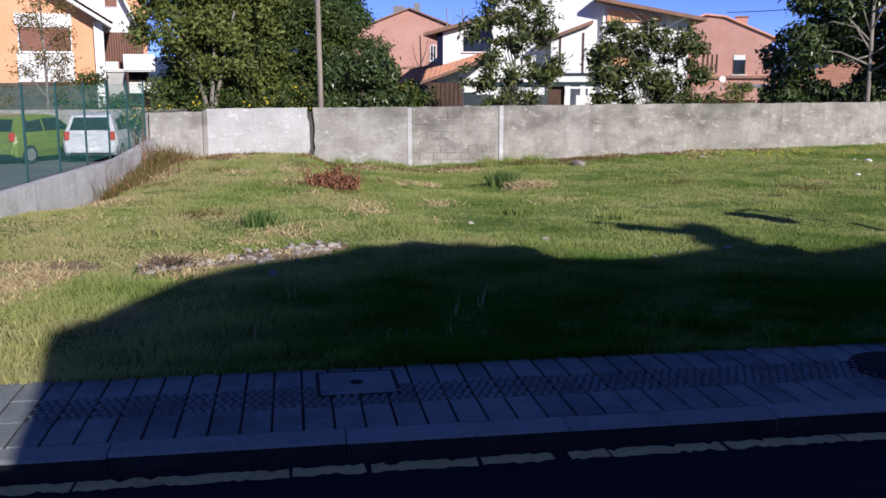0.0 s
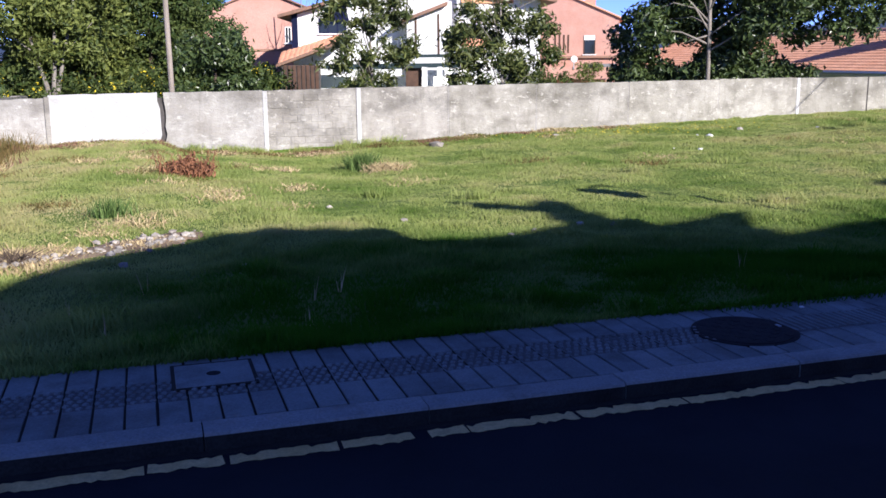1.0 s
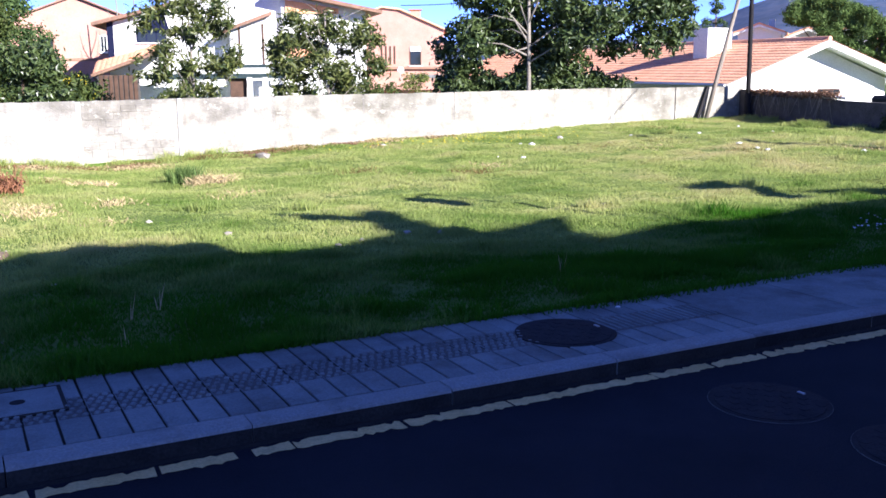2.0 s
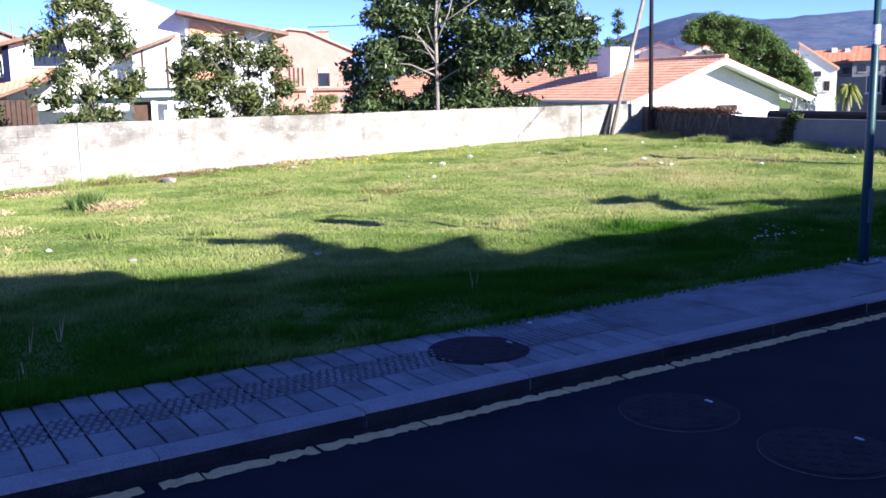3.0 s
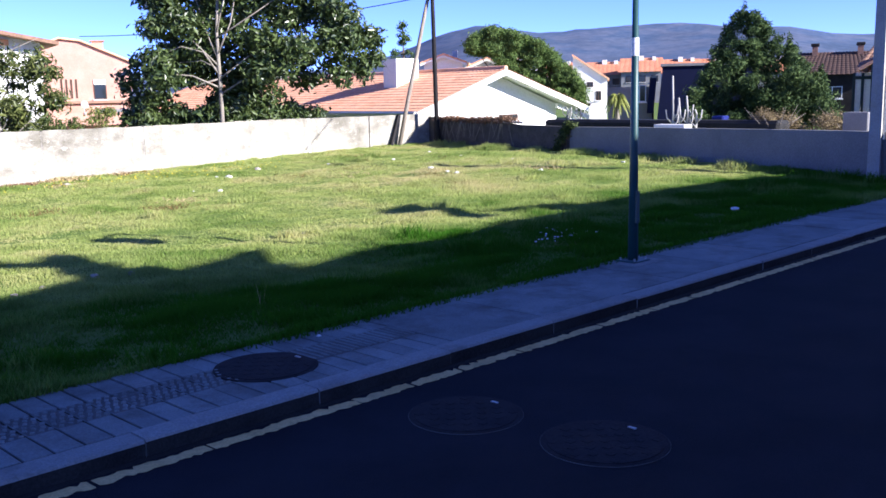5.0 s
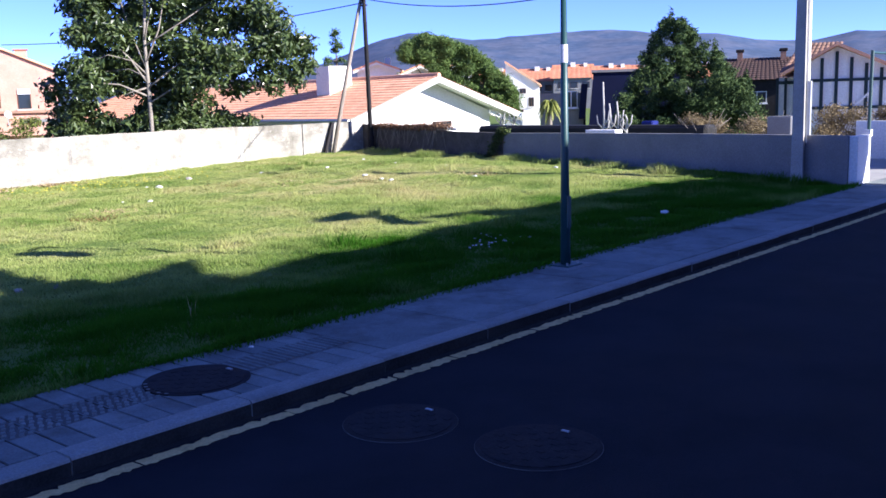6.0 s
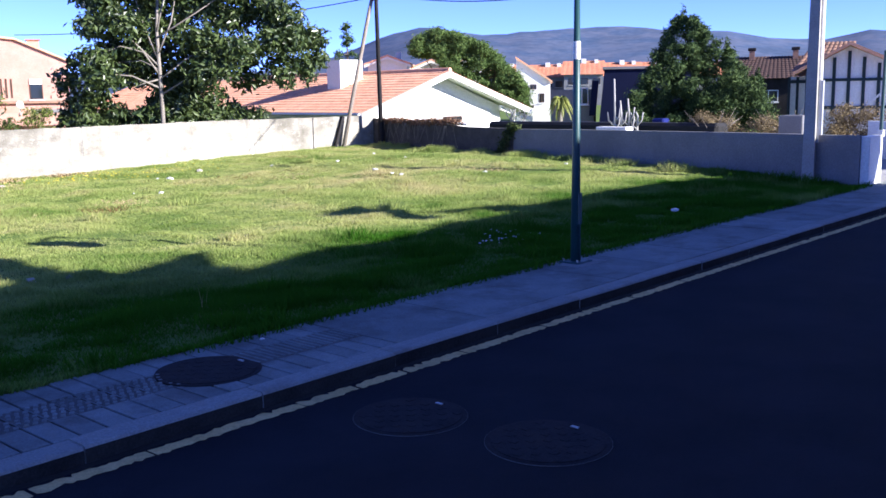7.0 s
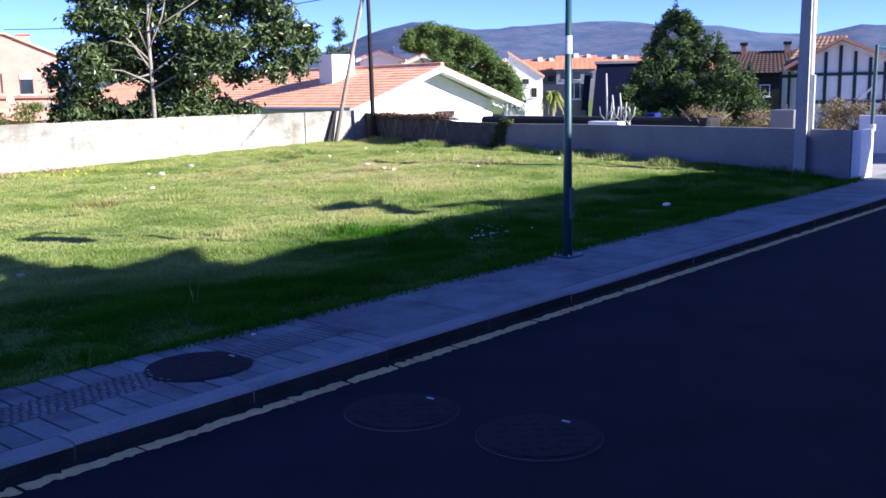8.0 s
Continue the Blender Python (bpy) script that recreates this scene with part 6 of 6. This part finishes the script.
# ---- grass, weeds, rubble and litter on the lot ----
def grass():
    """Blades in tufts over the whole plot: short turf, ranker by the pavement and in patches."""
    g = np.random.default_rng(2)
    xs, ys = [], []
    for n, y0, y1 in ((520000, 7.0, 12.5), (540000, 12.5, 20.0), (400000, 20.0, 27.05)):
        xs.append(g.uniform(-5.6, 26.6, n))
        ys.append(g.uniform(y0, y1, n))
    # ragged fringe over the pavement's edge
    xs.append(g.uniform(-5.6, 22.4, 9000))
    ys.append(6.98 + np.abs(g.normal(0, 0.1, 9000)))
    xs.append(g.uniform(4.6, 22.4, 2500))
    ys.append(6.86 + np.abs(g.normal(0, 0.09, 2500)))
    x, y = np.concatenate(xs), np.concatenate(ys)
    inside = (x > on(RET_A, RET_B, y) + 0.02) & (x < on(SIDE_A, SIDE_B, y) - 0.02)
    # thin where the soil is bare
    along_rubble = (x + 1.7) / 2.2
    bare = np.exp(-((y - 11.1 - 1.35 * along_rubble) / 0.42) ** 4) * (along_rubble > -0.1) * (along_rubble < 1.05)
    bare = bare + 0.8 * np.exp(-(((x + 3.0) / 0.9) ** 2 + ((y - 11.6) / 0.7) ** 2)) * (LUMPS(x, y, 3.0) > 0.45)
    bare = bare + 0.75 * np.exp(-(((x - 2.0) / 5.0) ** 2 + ((y - 26.3) / 0.5) ** 2))
    patch, clump = LUMPS(x, y, 0.8), LUMPS(y, x, 2.6)
    keep = inside & (g.random(len(x)) > bare * 0.97) & (g.random(len(x)) < 0.55 + 0.3 * patch + 0.3 * clump)
    x, y, patch, clump = x[keep], y[keep], patch[keep], clump[keep]
    n = len(x)
    h = (0.016 + 0.024 * patch + 0.12 * np.clip(clump - 0.42, 0, 1) ** 1.3 + 0.05 * np.clip(patch - 0.6, 0, 1)) * (0.6 + 0.8 * g.random(n)) * np.interp(y, [7, 10, 13], [1.5, 1.4, 1.0])
    h = np.where(y < 7.15, np.maximum(h, 0.045 + 0.05 * g.random(n)), h)
    a = g.random(n) * 6.2832
    wdt = (0.0045 + 0.005 * g.random(n)) * np.interp(y, [7, 14, 27], [1.0, 1.15, 1.5])
    lean = 1.1 * h
    la = g.random(n) * 6.2832
    z = np.where(y < 7.05, np.maximum(lot_z(x, y), 0.12), lot_z(x, y)) - 0.006
    base = np.stack([x, y, z], -1)
    side = np.stack([np.cos(a) * wdt, np.sin(a) * wdt, 0 * a], -1)
    tip = base + np.stack([np.cos(la) * lean * g.random(n), np.sin(la) * lean * g.random(n), h], -1)
    v = np.stack([base - side, base + side, tip], 1).reshape(-1, 3)
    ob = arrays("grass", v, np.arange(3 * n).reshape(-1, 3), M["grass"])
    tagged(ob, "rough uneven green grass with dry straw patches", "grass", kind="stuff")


grass()


def tuft_of(name, label, category, x, y, r, h, n, mat, seed, spread=0.5, width=0.007):
    """Upright stems or long blades springing from one spot."""
    g = np.random.default_rng(seed)
    px, py = x + r * g.normal(0, 0.45, n), y + r * g.normal(0, 0.45, n)
    z = lot_z(px, py) - 0.01
    hh = h * (0.45 + 0.6 * g.random(n))
    a, la = g.random(n) * 6.2832, g.random(n) * 6.2832
    base = np.stack([px, py, z], -1)
    side = np.stack([np.cos(a), np.sin(a), 0 * a], -1) * (width * (0.5 + g.random(n)))[:, None]
    top = base + np.stack([np.cos(la) * hh * spread * g.random(n), np.sin(la) * hh * spread * g.random(n), hh], -1)
    mid = (base + top) / 2 + np.stack([0 * hh, 0 * hh, hh * 0.08], -1)
    v = np.stack([base - side, base + side, mid + side * 0.8, top, mid - side * 0.8], 1).reshape(-1, 3)
    return tagged(arrays(name, v, np.arange(5 * n).reshape(-1, 5), M[mat]), label, category, kind="stuff")


# the scrubby weeds along the car park wall
wr = random.Random(12)
for k in range(9):
    y = 20.9 + k * 0.66
    x = on(RET_A, RET_B, y) + 0.5 + wr.uniform(-0.1, 0.4)
    tuft_of("weed_clump", "scrubby brown-green weeds against the low wall", "weeds", x, y, 0.6, 0.3 + 0.25 * wr.random(), 130, "weed", 200 + k, 0.9, 0.008)
    tuft_of("weed_clump", "scrubby green and straw weeds against the low wall", "weeds", x + 0.2, y + 0.3, 0.7, 0.22, 110, wr.choice(["weed", "straw", "dead"]), 210 + k, 1.2, 0.01)
for k in range(9):
    y = 20.6 + k * 0.65
    tuft_of("tall_weed", "tall dry upright stems beside the low wall", "weeds", on(RET_A, RET_B, y) + 0.3, y, 0.45, 0.8 + 0.7 * (k % 3 == 1) + 0.2 * (k > 5), 8, "dead", 600 + k, 0.35, 0.006)
tuft_of("grass_tussock", "tall blue-green grass tussock", "grass", 4.55, 20.9, 0.36, 0.45, 700, "leaf_pine", 230, 0.7)
tuft_of("straw_heap", "small heap of dry straw in the grass", "straw", 4.95, 20.3, 0.45, 0.2, 800, "straw", 231, 2.2)
tuft_of("grass_tussock", "rank green grass tussock by the bare soil", "grass", -0.6, 14.6, 0.3, 0.3, 260, "leaf_pine", 232, 0.6)
tuft_of("dead_twigs", "dark dead twigs on bare soil", "twigs", -1.5, 11.15, 0.2, 0.22, 150, "darkbark", 233, 2.2, 0.006)
for k in range(26):
    tuft_of("grass_tussock", "coarse green grass tussock in the turf", "grass", wr.uniform(-3, 21), wr.uniform(8, 25.5), 0.2 + 0.2 * wr.random(), 0.14 + 0.1 * wr.random(), 150, "grass", 240 + k, 0.8)
for k in range(10):
    tuft_of("grass_tussock", "rank grass growing at the wall's foot", "grass", wr.uniform(0.8, 9), 26.75, 0.35, 0.2 + 0.1 * wr.random(), 180, "grass", 280 + k, 0.8)


for k in range(34):
    x = wr.uniform(-2.5, 15)
    tuft_of("dry_growth", "dead brown growth and leaf litter at the wall's foot", "dry growth", x, 26.1 + 0.7 * wr.random(), 0.5, 0.07 + 0.07 * wr.random(), 160, wr.choice(["dead", "straw", "weed"]), 300 + k, 2.5, 0.012)
for k in range(26):
    sx = wr.uniform(-4.2, 3)
    tuft_of("dry_growth", "patch of dry straw-coloured grass", "dry growth", sx, wr.uniform(8.5 if sx < -2.3 else 13.3, 24), 0.55, 0.08 + 0.06 * wr.random(), 200, wr.choice(["straw", "straw", "weed"]), 340 + k, 2.0, 0.009)
for k in range(16):
    tuft_of("dry_growth", "patch of dry brownish grass", "dry growth", wr.uniform(4, 22), wr.uniform(14, 25), 0.7, 0.06 + 0.05 * wr.random(), 200, wr.choice(["straw", "weed"]), 370 + k, 2.0, 0.009)


for k in range(40):
    y = wr.uniform(8, 26)
    tuft_of("grass_tussock", "lush grass along the foot of the grey wall", "grass", on(SIDE_A, SIDE_B, y) - 0.3 - 0.8 * wr.random(), y, 0.4, 0.16 + 0.12 * wr.random(), 170, "grass", 400 + k, 0.9)
for k in range(44):
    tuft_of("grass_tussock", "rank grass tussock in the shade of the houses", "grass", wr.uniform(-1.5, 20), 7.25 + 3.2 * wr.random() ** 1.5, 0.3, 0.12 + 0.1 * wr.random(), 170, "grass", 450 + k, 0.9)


def brush_heap():
    """A heap of dead russet branches."""
    g = np.random.default_rng(9)
    t = thing("brush_heap", "heap of dead reddish-brown branches on the grass", "brush heap", pose(0.72, 19.4, float(lot_z(0.72, 19.4))) @ Matrix.Diagonal((0.74, 0.9, 1, 1)))
    v, f = leaf_cloud(g, [(-0.25, 0, 0.16, 0.45, 0.35, 0.2), (0.35, 0.05, 0.14, 0.4, 0.3, 0.17), (0.05, 0.1, 0.28, 0.3, 0.25, 0.16), (-0.55, -0.05, 0.06, 0.25, 0.2, 0.1)], 1500, 0.06, shell=0.3)
    arrays("dead_leaves", v, f, M["russet"], t)["kind"] = "stuff"
    for k in range(70):
        a, b = g.uniform(-0.75, 0.7), g.uniform(-0.3, 0.3)
        d = g.uniform(-0.5, 0.5, 2)
        part("branch", tube(bmesh.new(), [(a, b, 0.03), (a + d[0] * 0.5, b + d[1] * 0.5, 0.24 + 0.3 * g.random()), (a + d[0], b + d[1], 0.08 + 0.4 * g.random())], 0.012, 0.004, 5), M["russet"], t)


brush_heap()


def stone(x, y, r, mat="stone", name="stone", label="pale broken stone lying in the grass", flat=0.6, dz=0.0):
    g = random.Random(int(x * 977 + y * 131))
    bm = bmesh.new()
    bmesh.ops.create_icosphere(bm, subdivisions=1, radius=r)
    for v in bm.verts:
        v.co *= 0.75 + 0.5 * g.random()
        v.co.z *= flat
    tagged(part(name, bm, M[mat], m=pose(x, y, float(lot_z(x, y)) + r * flat * 0.5 + dz, 0, 0, g.random() * 360)), label, name.replace("_", " "), group="stones" if name == "stone" else "litter")


# bare rubble patch at the edge of the shade
def bare_soil(label, x0, x1, slope, y0, half, seed):
    """A ragged sheet of bare earth lying on the plot."""
    g = np.random.default_rng(seed)
    n, m = 26, 9
    u, w = np.linspace(0, 1, n), np.linspace(-1, 1, m)
    U, W = np.meshgrid(u, w, indexing="ij")
    wide = half * np.sqrt(np.clip(1 - (2 * U - 1) ** 4, 0.02, 1)) * (0.75 + 0.5 * g.random(n))[:, None]
    X = x0 + (x1 - x0) * U + 0.03 * g.normal(size=U.shape)
    Y = y0 + slope * (x1 - x0) * U + W * wide
    Z = lot_z(X, Y) + 0.022 - 0.03 * W ** 4 + 0.008 * g.normal(size=U.shape)
    i = np.arange(n - 1)[:, None] * m + np.arange(m - 1)[None]
    f = np.stack([i, i + m, i + m + 1, i + 1], -1).reshape(-1, 4)
    tagged(arrays("bare_patch", np.stack([X, Y, Z], -1).reshape(-1, 3), f, M["dirt"], smooth=True), label, "soil", kind="structure")


bare_soil("bare brown soil strewn with rubble", -1.85, 0.6, 0.6, 11.05, 0.46, 5)
bare_soil("trodden patch of bare brown soil", -3.8, -2.3, -0.3, 11.9, 0.4, 6)
for k in range(130):
    s = wr.random()
    stone(-1.8 + 2.3 * s + wr.gauss(0, 0.12), 11.05 + 1.4 * s + wr.gauss(0, 0.2), 0.016 + 0.05 * wr.random() ** 2.2, dz=0.02)
for x, y, r in ((-1.32, 11.18, 0.07), (-0.35, 10.6, 0.06), (7.45, 24.64, 0.22), (0.9, 10.2, 0.05), (2.6, 9.0, 0.035), (1.9, 15.2, 0.06), (2.6, 14.4, 0.05), (3.3, 12.6, 0.06),
                (4.3, 11.1, 0.05), (4.7, 11.3, 0.05), (5.5, 11.6, 0.07), (5.9, 11.4, 0.06), (9.4, 12.4, 0.04), (0.3, 8.4, 0.03), (11.0, 24.8, 0.12), (16.3, 23.8, 0.1)):
    stone(x, y, r)
for x, y, r in ((12.64, 20.03, 0.12), (14.47, 22.5, 0.17), (14.25, 22.75, 0.1), (15.68, 8.22, 0.16), (18.3, 18.55, 0.14), (17.86, 17.16, 0.1), (18.95, 15.25, 0.15), (18.0, 17.62, 0.1),
                (21.19, 18.14, 0.1), (21.5, 20.5, 0.1), (19.6, 21.5, 0.09), (17.9, 22.5, 0.08), (22.0, 14.9, 0.1), (22.4, 22.8, 0.1), (12.2, 20.5, 0.05)):
    stone(x, y, r * 0.62, "litter", "litter", "crumpled white paper litter on the grass", 0.45, 0.02)
for k in range(34):
    stone(11.6 + wr.gauss(0, 0.38), 8.85 + wr.gauss(0, 0.2), 0.009 + 0.014 * wr.random(), "litter", "litter", "scraps of white litter in the shaded grass", 0.5, 0.03)

stone(5.35, 6.8, 0.03, "litter", "litter", "scraps of white litter in the shaded grass", 0.4, 0.03)
# a few pale dead stalks standing in the shaded grass
for k in range(7):
    x, y = wr.uniform(-1.5, 8), wr.uniform(7.3, 9.6)
    tuft_of("dry_stalk", "pale dead stalks standing in the shaded grass", "stalk", x, y, 0.05, 0.2 + 0.12 * wr.random(), 3, "straw", 500 + k, 0.3, 0.004)

for k in range(18):
    s = wr.random()
    tuft_of("dry_growth", "patch of dry straw-coloured grass", "dry growth", -3.6 + 3.6 * s, 10.2 + 2.5 * s + wr.gauss(0, 0.4), 0.4, 0.07 + 0.05 * wr.random(), 220, "straw", 700 + k, 2.0, 0.008)
for k in range(22):
    tuft_of("dry_growth", "dead brown growth and leaf litter at the wall's foot", "dry growth", wr.uniform(-3, 11), 25.2 + 1.5 * wr.random(), 0.6, 0.06 + 0.05 * wr.random(), 200, wr.choice(["dead", "weed", "straw"]), 730 + k, 2.5, 0.012)

# yellow flowers by the wall
g = np.random.default_rng(77)
n = 420
fx, fy = g.normal(14.0, 2.2, n), g.normal(25.0, 0.8, n)
fz = lot_z(fx, fy) + 0.05 + 0.06 * g.random(n)
v, f = leaf_cloud(g, [(0, 0, 0, 1e-3, 1e-3, 1e-3)], n, 0.03, flat=2.0)
v = v.reshape(n, 4, 3) + np.stack([fx, fy, fz], -1)[:, None]
tagged(arrays("wild_flowers", v.reshape(-1, 3), f, M["flower"]), "scattered yellow wild flowers in the grass", "flowers", kind="stuff")

# dead creeper over the dark corner wall
g = np.random.default_rng(78)
creeper = thing("creeper", "dead brown creeper hanging over the corner wall", "creeper", pose(0, 0, 0))
cl = [(on(SIDE_A, SIDE_B, y) - 0.05, y, 1.25 + 0.1 * g.random(), 0.16, 0.45, 0.13) for y in np.arange(21.8, 26.3, 0.4)]
v, f = leaf_cloud(g, cl, 2600, 0.045, shell=0.4)
arrays("dead_leaves", v, f, M["dead"], creeper)["kind"] = "stuff"
for k in range(36):
    y = g.uniform(21.6, 26.2)
    x = on(SIDE_A, SIDE_B, y) - 0.09
    L = g.uniform(0.3, 0.9)
    part("vine", tube(bmesh.new(), [(x + 0.05, y, 1.3), (x - 0.07, y + g.uniform(-0.1, 0.1), 1.2), (x - 0.04, y + g.uniform(-0.3, 0.3), 1.25 - L)], 0.012, 0.006, 4), M["bark"], creeper)

# a pale coping slab left on the corner wall, and ivy where it meets the grey wall
wall_turn = math.degrees(math.atan2(SIDE_B[1] - SIDE_A[1], SIDE_B[0] - SIDE_A[0]))
tagged(part("coping_slab", boxed(0, 1.1, -0.3, 0.06, 0.0, 0.07, bevel=0.01), M["white"], m=pose(on(SIDE_A, SIDE_B, 21.25) + 0.08, 21.25, 1.2, 0, 0, wall_turn)), "white coping slab lying on the dark corner wall", "slab")
ivy = thing("ivy", "dark ivy hanging where the old wall meets the grey one", "ivy", pose(EK[0] - 0.06, EK[1], 0))
v, f = leaf_cloud(np.random.default_rng(79), [(0, 0.1 * k, 1.2 - 0.16 * k, 0.1, 0.22, 0.16) for k in range(6)] + [(0.05, -0.1, 1.15, 0.12, 0.2, 0.1)], 1500, 0.05, shell=0.3)
arrays("leaves", v, f, M["leaf_dark"], ivy)["kind"] = "stuff"
for k in range(4):
    part("stem", tube(bmesh.new(), [(0.02, -0.1 + 0.1 * k, 1.2), (-0.03, -0.05 + 0.1 * k, 0.7), (0.0, 0.1 * k, 0.25)], 0.014, 0.01, 5), M["darkbark"], ivy)

# ---- pavement pieces ----
TILE, X0 = 0.1967, -0.283


def piece_mesh(name, w, d, h, material, studs=None):
    bm = box(bmesh.new(), 0.0085, w - 0.0085, 0.0015, d - 0.0015, -0.03, h)
    top = [e for e in bm.edges if all(v.co.z > h - 1e-5 for v in e.verts)]
    bmesh.ops.bevel(bm, geom=top, offset=0.004, segments=1, affect="EDGES")
    if studs == "studs":
        for i in range(3):
            for j in range(6):
                cx, cy = w * (i + 0.6 + 0.2 * (-1) ** j) / 3.2, d * (j + 0.5) / 6
                a = [bm.verts.new((cx + dx, cy + dy, h)) for dx, dy in ((-0.023, -0.006), (0.006, -0.026), (0.023, 0.006), (-0.006, 0.026))]
                b = [bm.verts.new((cx + (v.co.x - cx) * 0.8, cy + (v.co.y - cy) * 0.8, h + 0.011)) for v in a]
                bm.faces.new(b)
                for p in range(4):
                    bm.faces.new((a[p], a[p - 3], b[p - 3], b[p]))
    elif studs == "bars":
        for i in range(3):
            cx = w * (i + 0.5) / 3
            box(bm, cx - 0.014, cx + 0.014, 0.03, d - 0.03, h, h + 0.008)
    me = bpy.data.meshes.new(name)
    bmesh.ops.recalc_face_normals(bm, faces=bm.faces)
    bm.to_mesh(me)
    bm.free()
    me.materials.append(material)
    # shade between the raised studs and bars painted as a darker base
    if studs:
        me.materials.append(M["recess"])
        for poly in me.polygons:
            if abs(poly.center.z - h) < 1e-4 and poly.area > 0.02:
                poly.material_index = 1
    return me


plain = piece_mesh("tile", TILE, 0.425, 0.008, M["tile"])
studded = piece_mesh("relief_tile", TILE, 0.425, 0.003, M["tile"], "studs")
barred = piece_mesh("ribbed_tile", TILE, 0.425, 0.006, M["tile"], "bars")
prng = random.Random(3)
for row in range(3):
    for k in range(-20, 32):
        x = X0 + k * TILE
        y = 5.752 + row * 0.427
        if math.hypot(x + TILE / 2 - 4.46, y + 0.21 - 6.35) < 0.3:
            continue
        me = plain
        if row == 1 and x < 4.1 and x > -2.0:
            me = studded
        elif row == 1 and 4.8 < x < 5.95:
            me = barred
        o = new("tile", me)
        o.parent = pavement
        o.matrix_basis = pose(x, y, 0.112 + prng.uniform(-0.003, 0.003), prng.uniform(-0.35, 0.35), prng.uniform(-0.6, 0.6), prng.uniform(-0.3, 0.3))
slab = piece_mesh("slab", 1.22, 1.29, 0.008, M["tile"])
for k in range(14):
    o = new("slab", slab)
    o.parent = pavement
    o.matrix_basis = pose(X0 + 32 * TILE + 0.01 + k * 1.225, 5.752, 0.112 + prng.uniform(-0.003, 0.003), prng.uniform(-0.1, 0.1), prng.uniform(-0.15, 0.15))
far_slab = piece_mesh("slab", 3.0, 1.29, 0.008, M["tile"])
for k in range(12):
    o = new("slab", far_slab)
    o.parent = pavement
    o.matrix_basis = pose(X0 - 20 * TILE - 3.01 * (k + 1), 5.752, 0.112)
for k in range(6):
    o = new("slab", far_slab)
    o.parent = pavement
    o.matrix_basis = pose(22.9 + 3.01 * k, 5.752, 0.112)

kerb = thing("kerb", "worn concrete kerb stones along the pavement", "kerb", kind="structure")
bm = bmesh.new()
profile = ((0, -0.08), (0, 0.098), (0.007, 0.114), (0.024, 0.122), (0.2, 0.122), (0.2, -0.08))
ends = [[bm.verts.new((x, y, z)) for y, z in profile] for x in (0.004, 1.396)]
for p in range(6):
    bm.faces.new((ends[0][p], ends[0][p - 5], ends[1][p - 5], ends[1][p]))
bm.faces.new(ends[0])
bm.faces.new(ends[1])
bmesh.ops.recalc_face_normals(bm, faces=bm.faces)
kerb_me = bpy.data.meshes.new("kerb_stone")
bm.to_mesh(kerb_me)
bm.free()
kerb_me.materials.append(M["kerb"])
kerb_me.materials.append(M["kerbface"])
# the upright street-side face takes a near-black colour
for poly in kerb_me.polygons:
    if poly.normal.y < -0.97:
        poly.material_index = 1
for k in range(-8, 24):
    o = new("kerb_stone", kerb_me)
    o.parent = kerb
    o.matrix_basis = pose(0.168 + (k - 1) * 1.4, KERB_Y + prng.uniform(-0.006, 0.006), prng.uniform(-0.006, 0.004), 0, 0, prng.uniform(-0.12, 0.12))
tagged(part("kerb_far", boxed(-60, 0.168 - 9 * 1.4, KERB_Y, KERB_Y + 0.2, -0.08, 0.122), M["kerb"]), "concrete kerb continuing along the street", "kerb", kind="structure")
tagged(part("kerb_far", boxed(0.168 + 23 * 1.4, 80, KERB_Y, KERB_Y + 0.2, -0.08, 0.122), M["kerb"]), "concrete kerb continuing along the street", "kerb", kind="structure")

# the worn yellow line: broken painted dashes, ragged along both edges
yellow = thing("yellow_line", "worn cracked yellow no-parking line on the asphalt", "road marking", kind="structure")


def paint_piece(x0, x1):
    n = max(4, int((x1 - x0) / 0.035))
    lo = [(x0 + (x1 - x0) * i / n, 5.315 + prng.uniform(-0.014, 0.016) + (0.02 if prng.random() < 0.12 else 0)) for i in range(n + 1)]
    hi = [(x0 + (x1 - x0) * i / n + prng.uniform(-0.01, 0.01), 5.445 + prng.uniform(-0.018, 0.012) - (0.03 if prng.random() < 0.12 else 0)) for i in range(n + 1)]
    bm = bmesh.new()
    a = [bm.verts.new((x, y, 0.004)) for x, y in lo]
    b = [bm.verts.new((x, y, 0.004)) for x, y in hi]
    for i in range(n):
        bm.faces.new((a[i], a[i + 1], b[i + 1], b[i]))
    part("paint", bm, M["yellow"], yellow)


x = -14.0
stops = [0.3, 0.97, 1.52, 1.78, 2.55, 4.6, 5.17, 5.72]
while x < 60:
    nxt = x + prng.uniform(0.5, 1.3) * (1 if x < 14 else 3)
    ahead = [s for s in stops if x + 0.05 < s < nxt + 0.4]
    if ahead:
        nxt = ahead[0]
    elif x > 2.5 and x < 4.6:
        nxt = min(nxt, 4.6)
    gap = 0.1 if abs(nxt - 1.52) < 0.02 else prng.uniform(0.008, 0.03)
    paint_piece(x, nxt - gap)
    x = nxt
# a dark strip along the gutter at the kerb's foot
tagged(part("gutter_grime", boxed(-14, 60, KERB_Y - 0.07, KERB_Y + 0.002, -0.02, 0.003), M["joint"]), "dark strip along the gutter", "gutter", kind="structure")
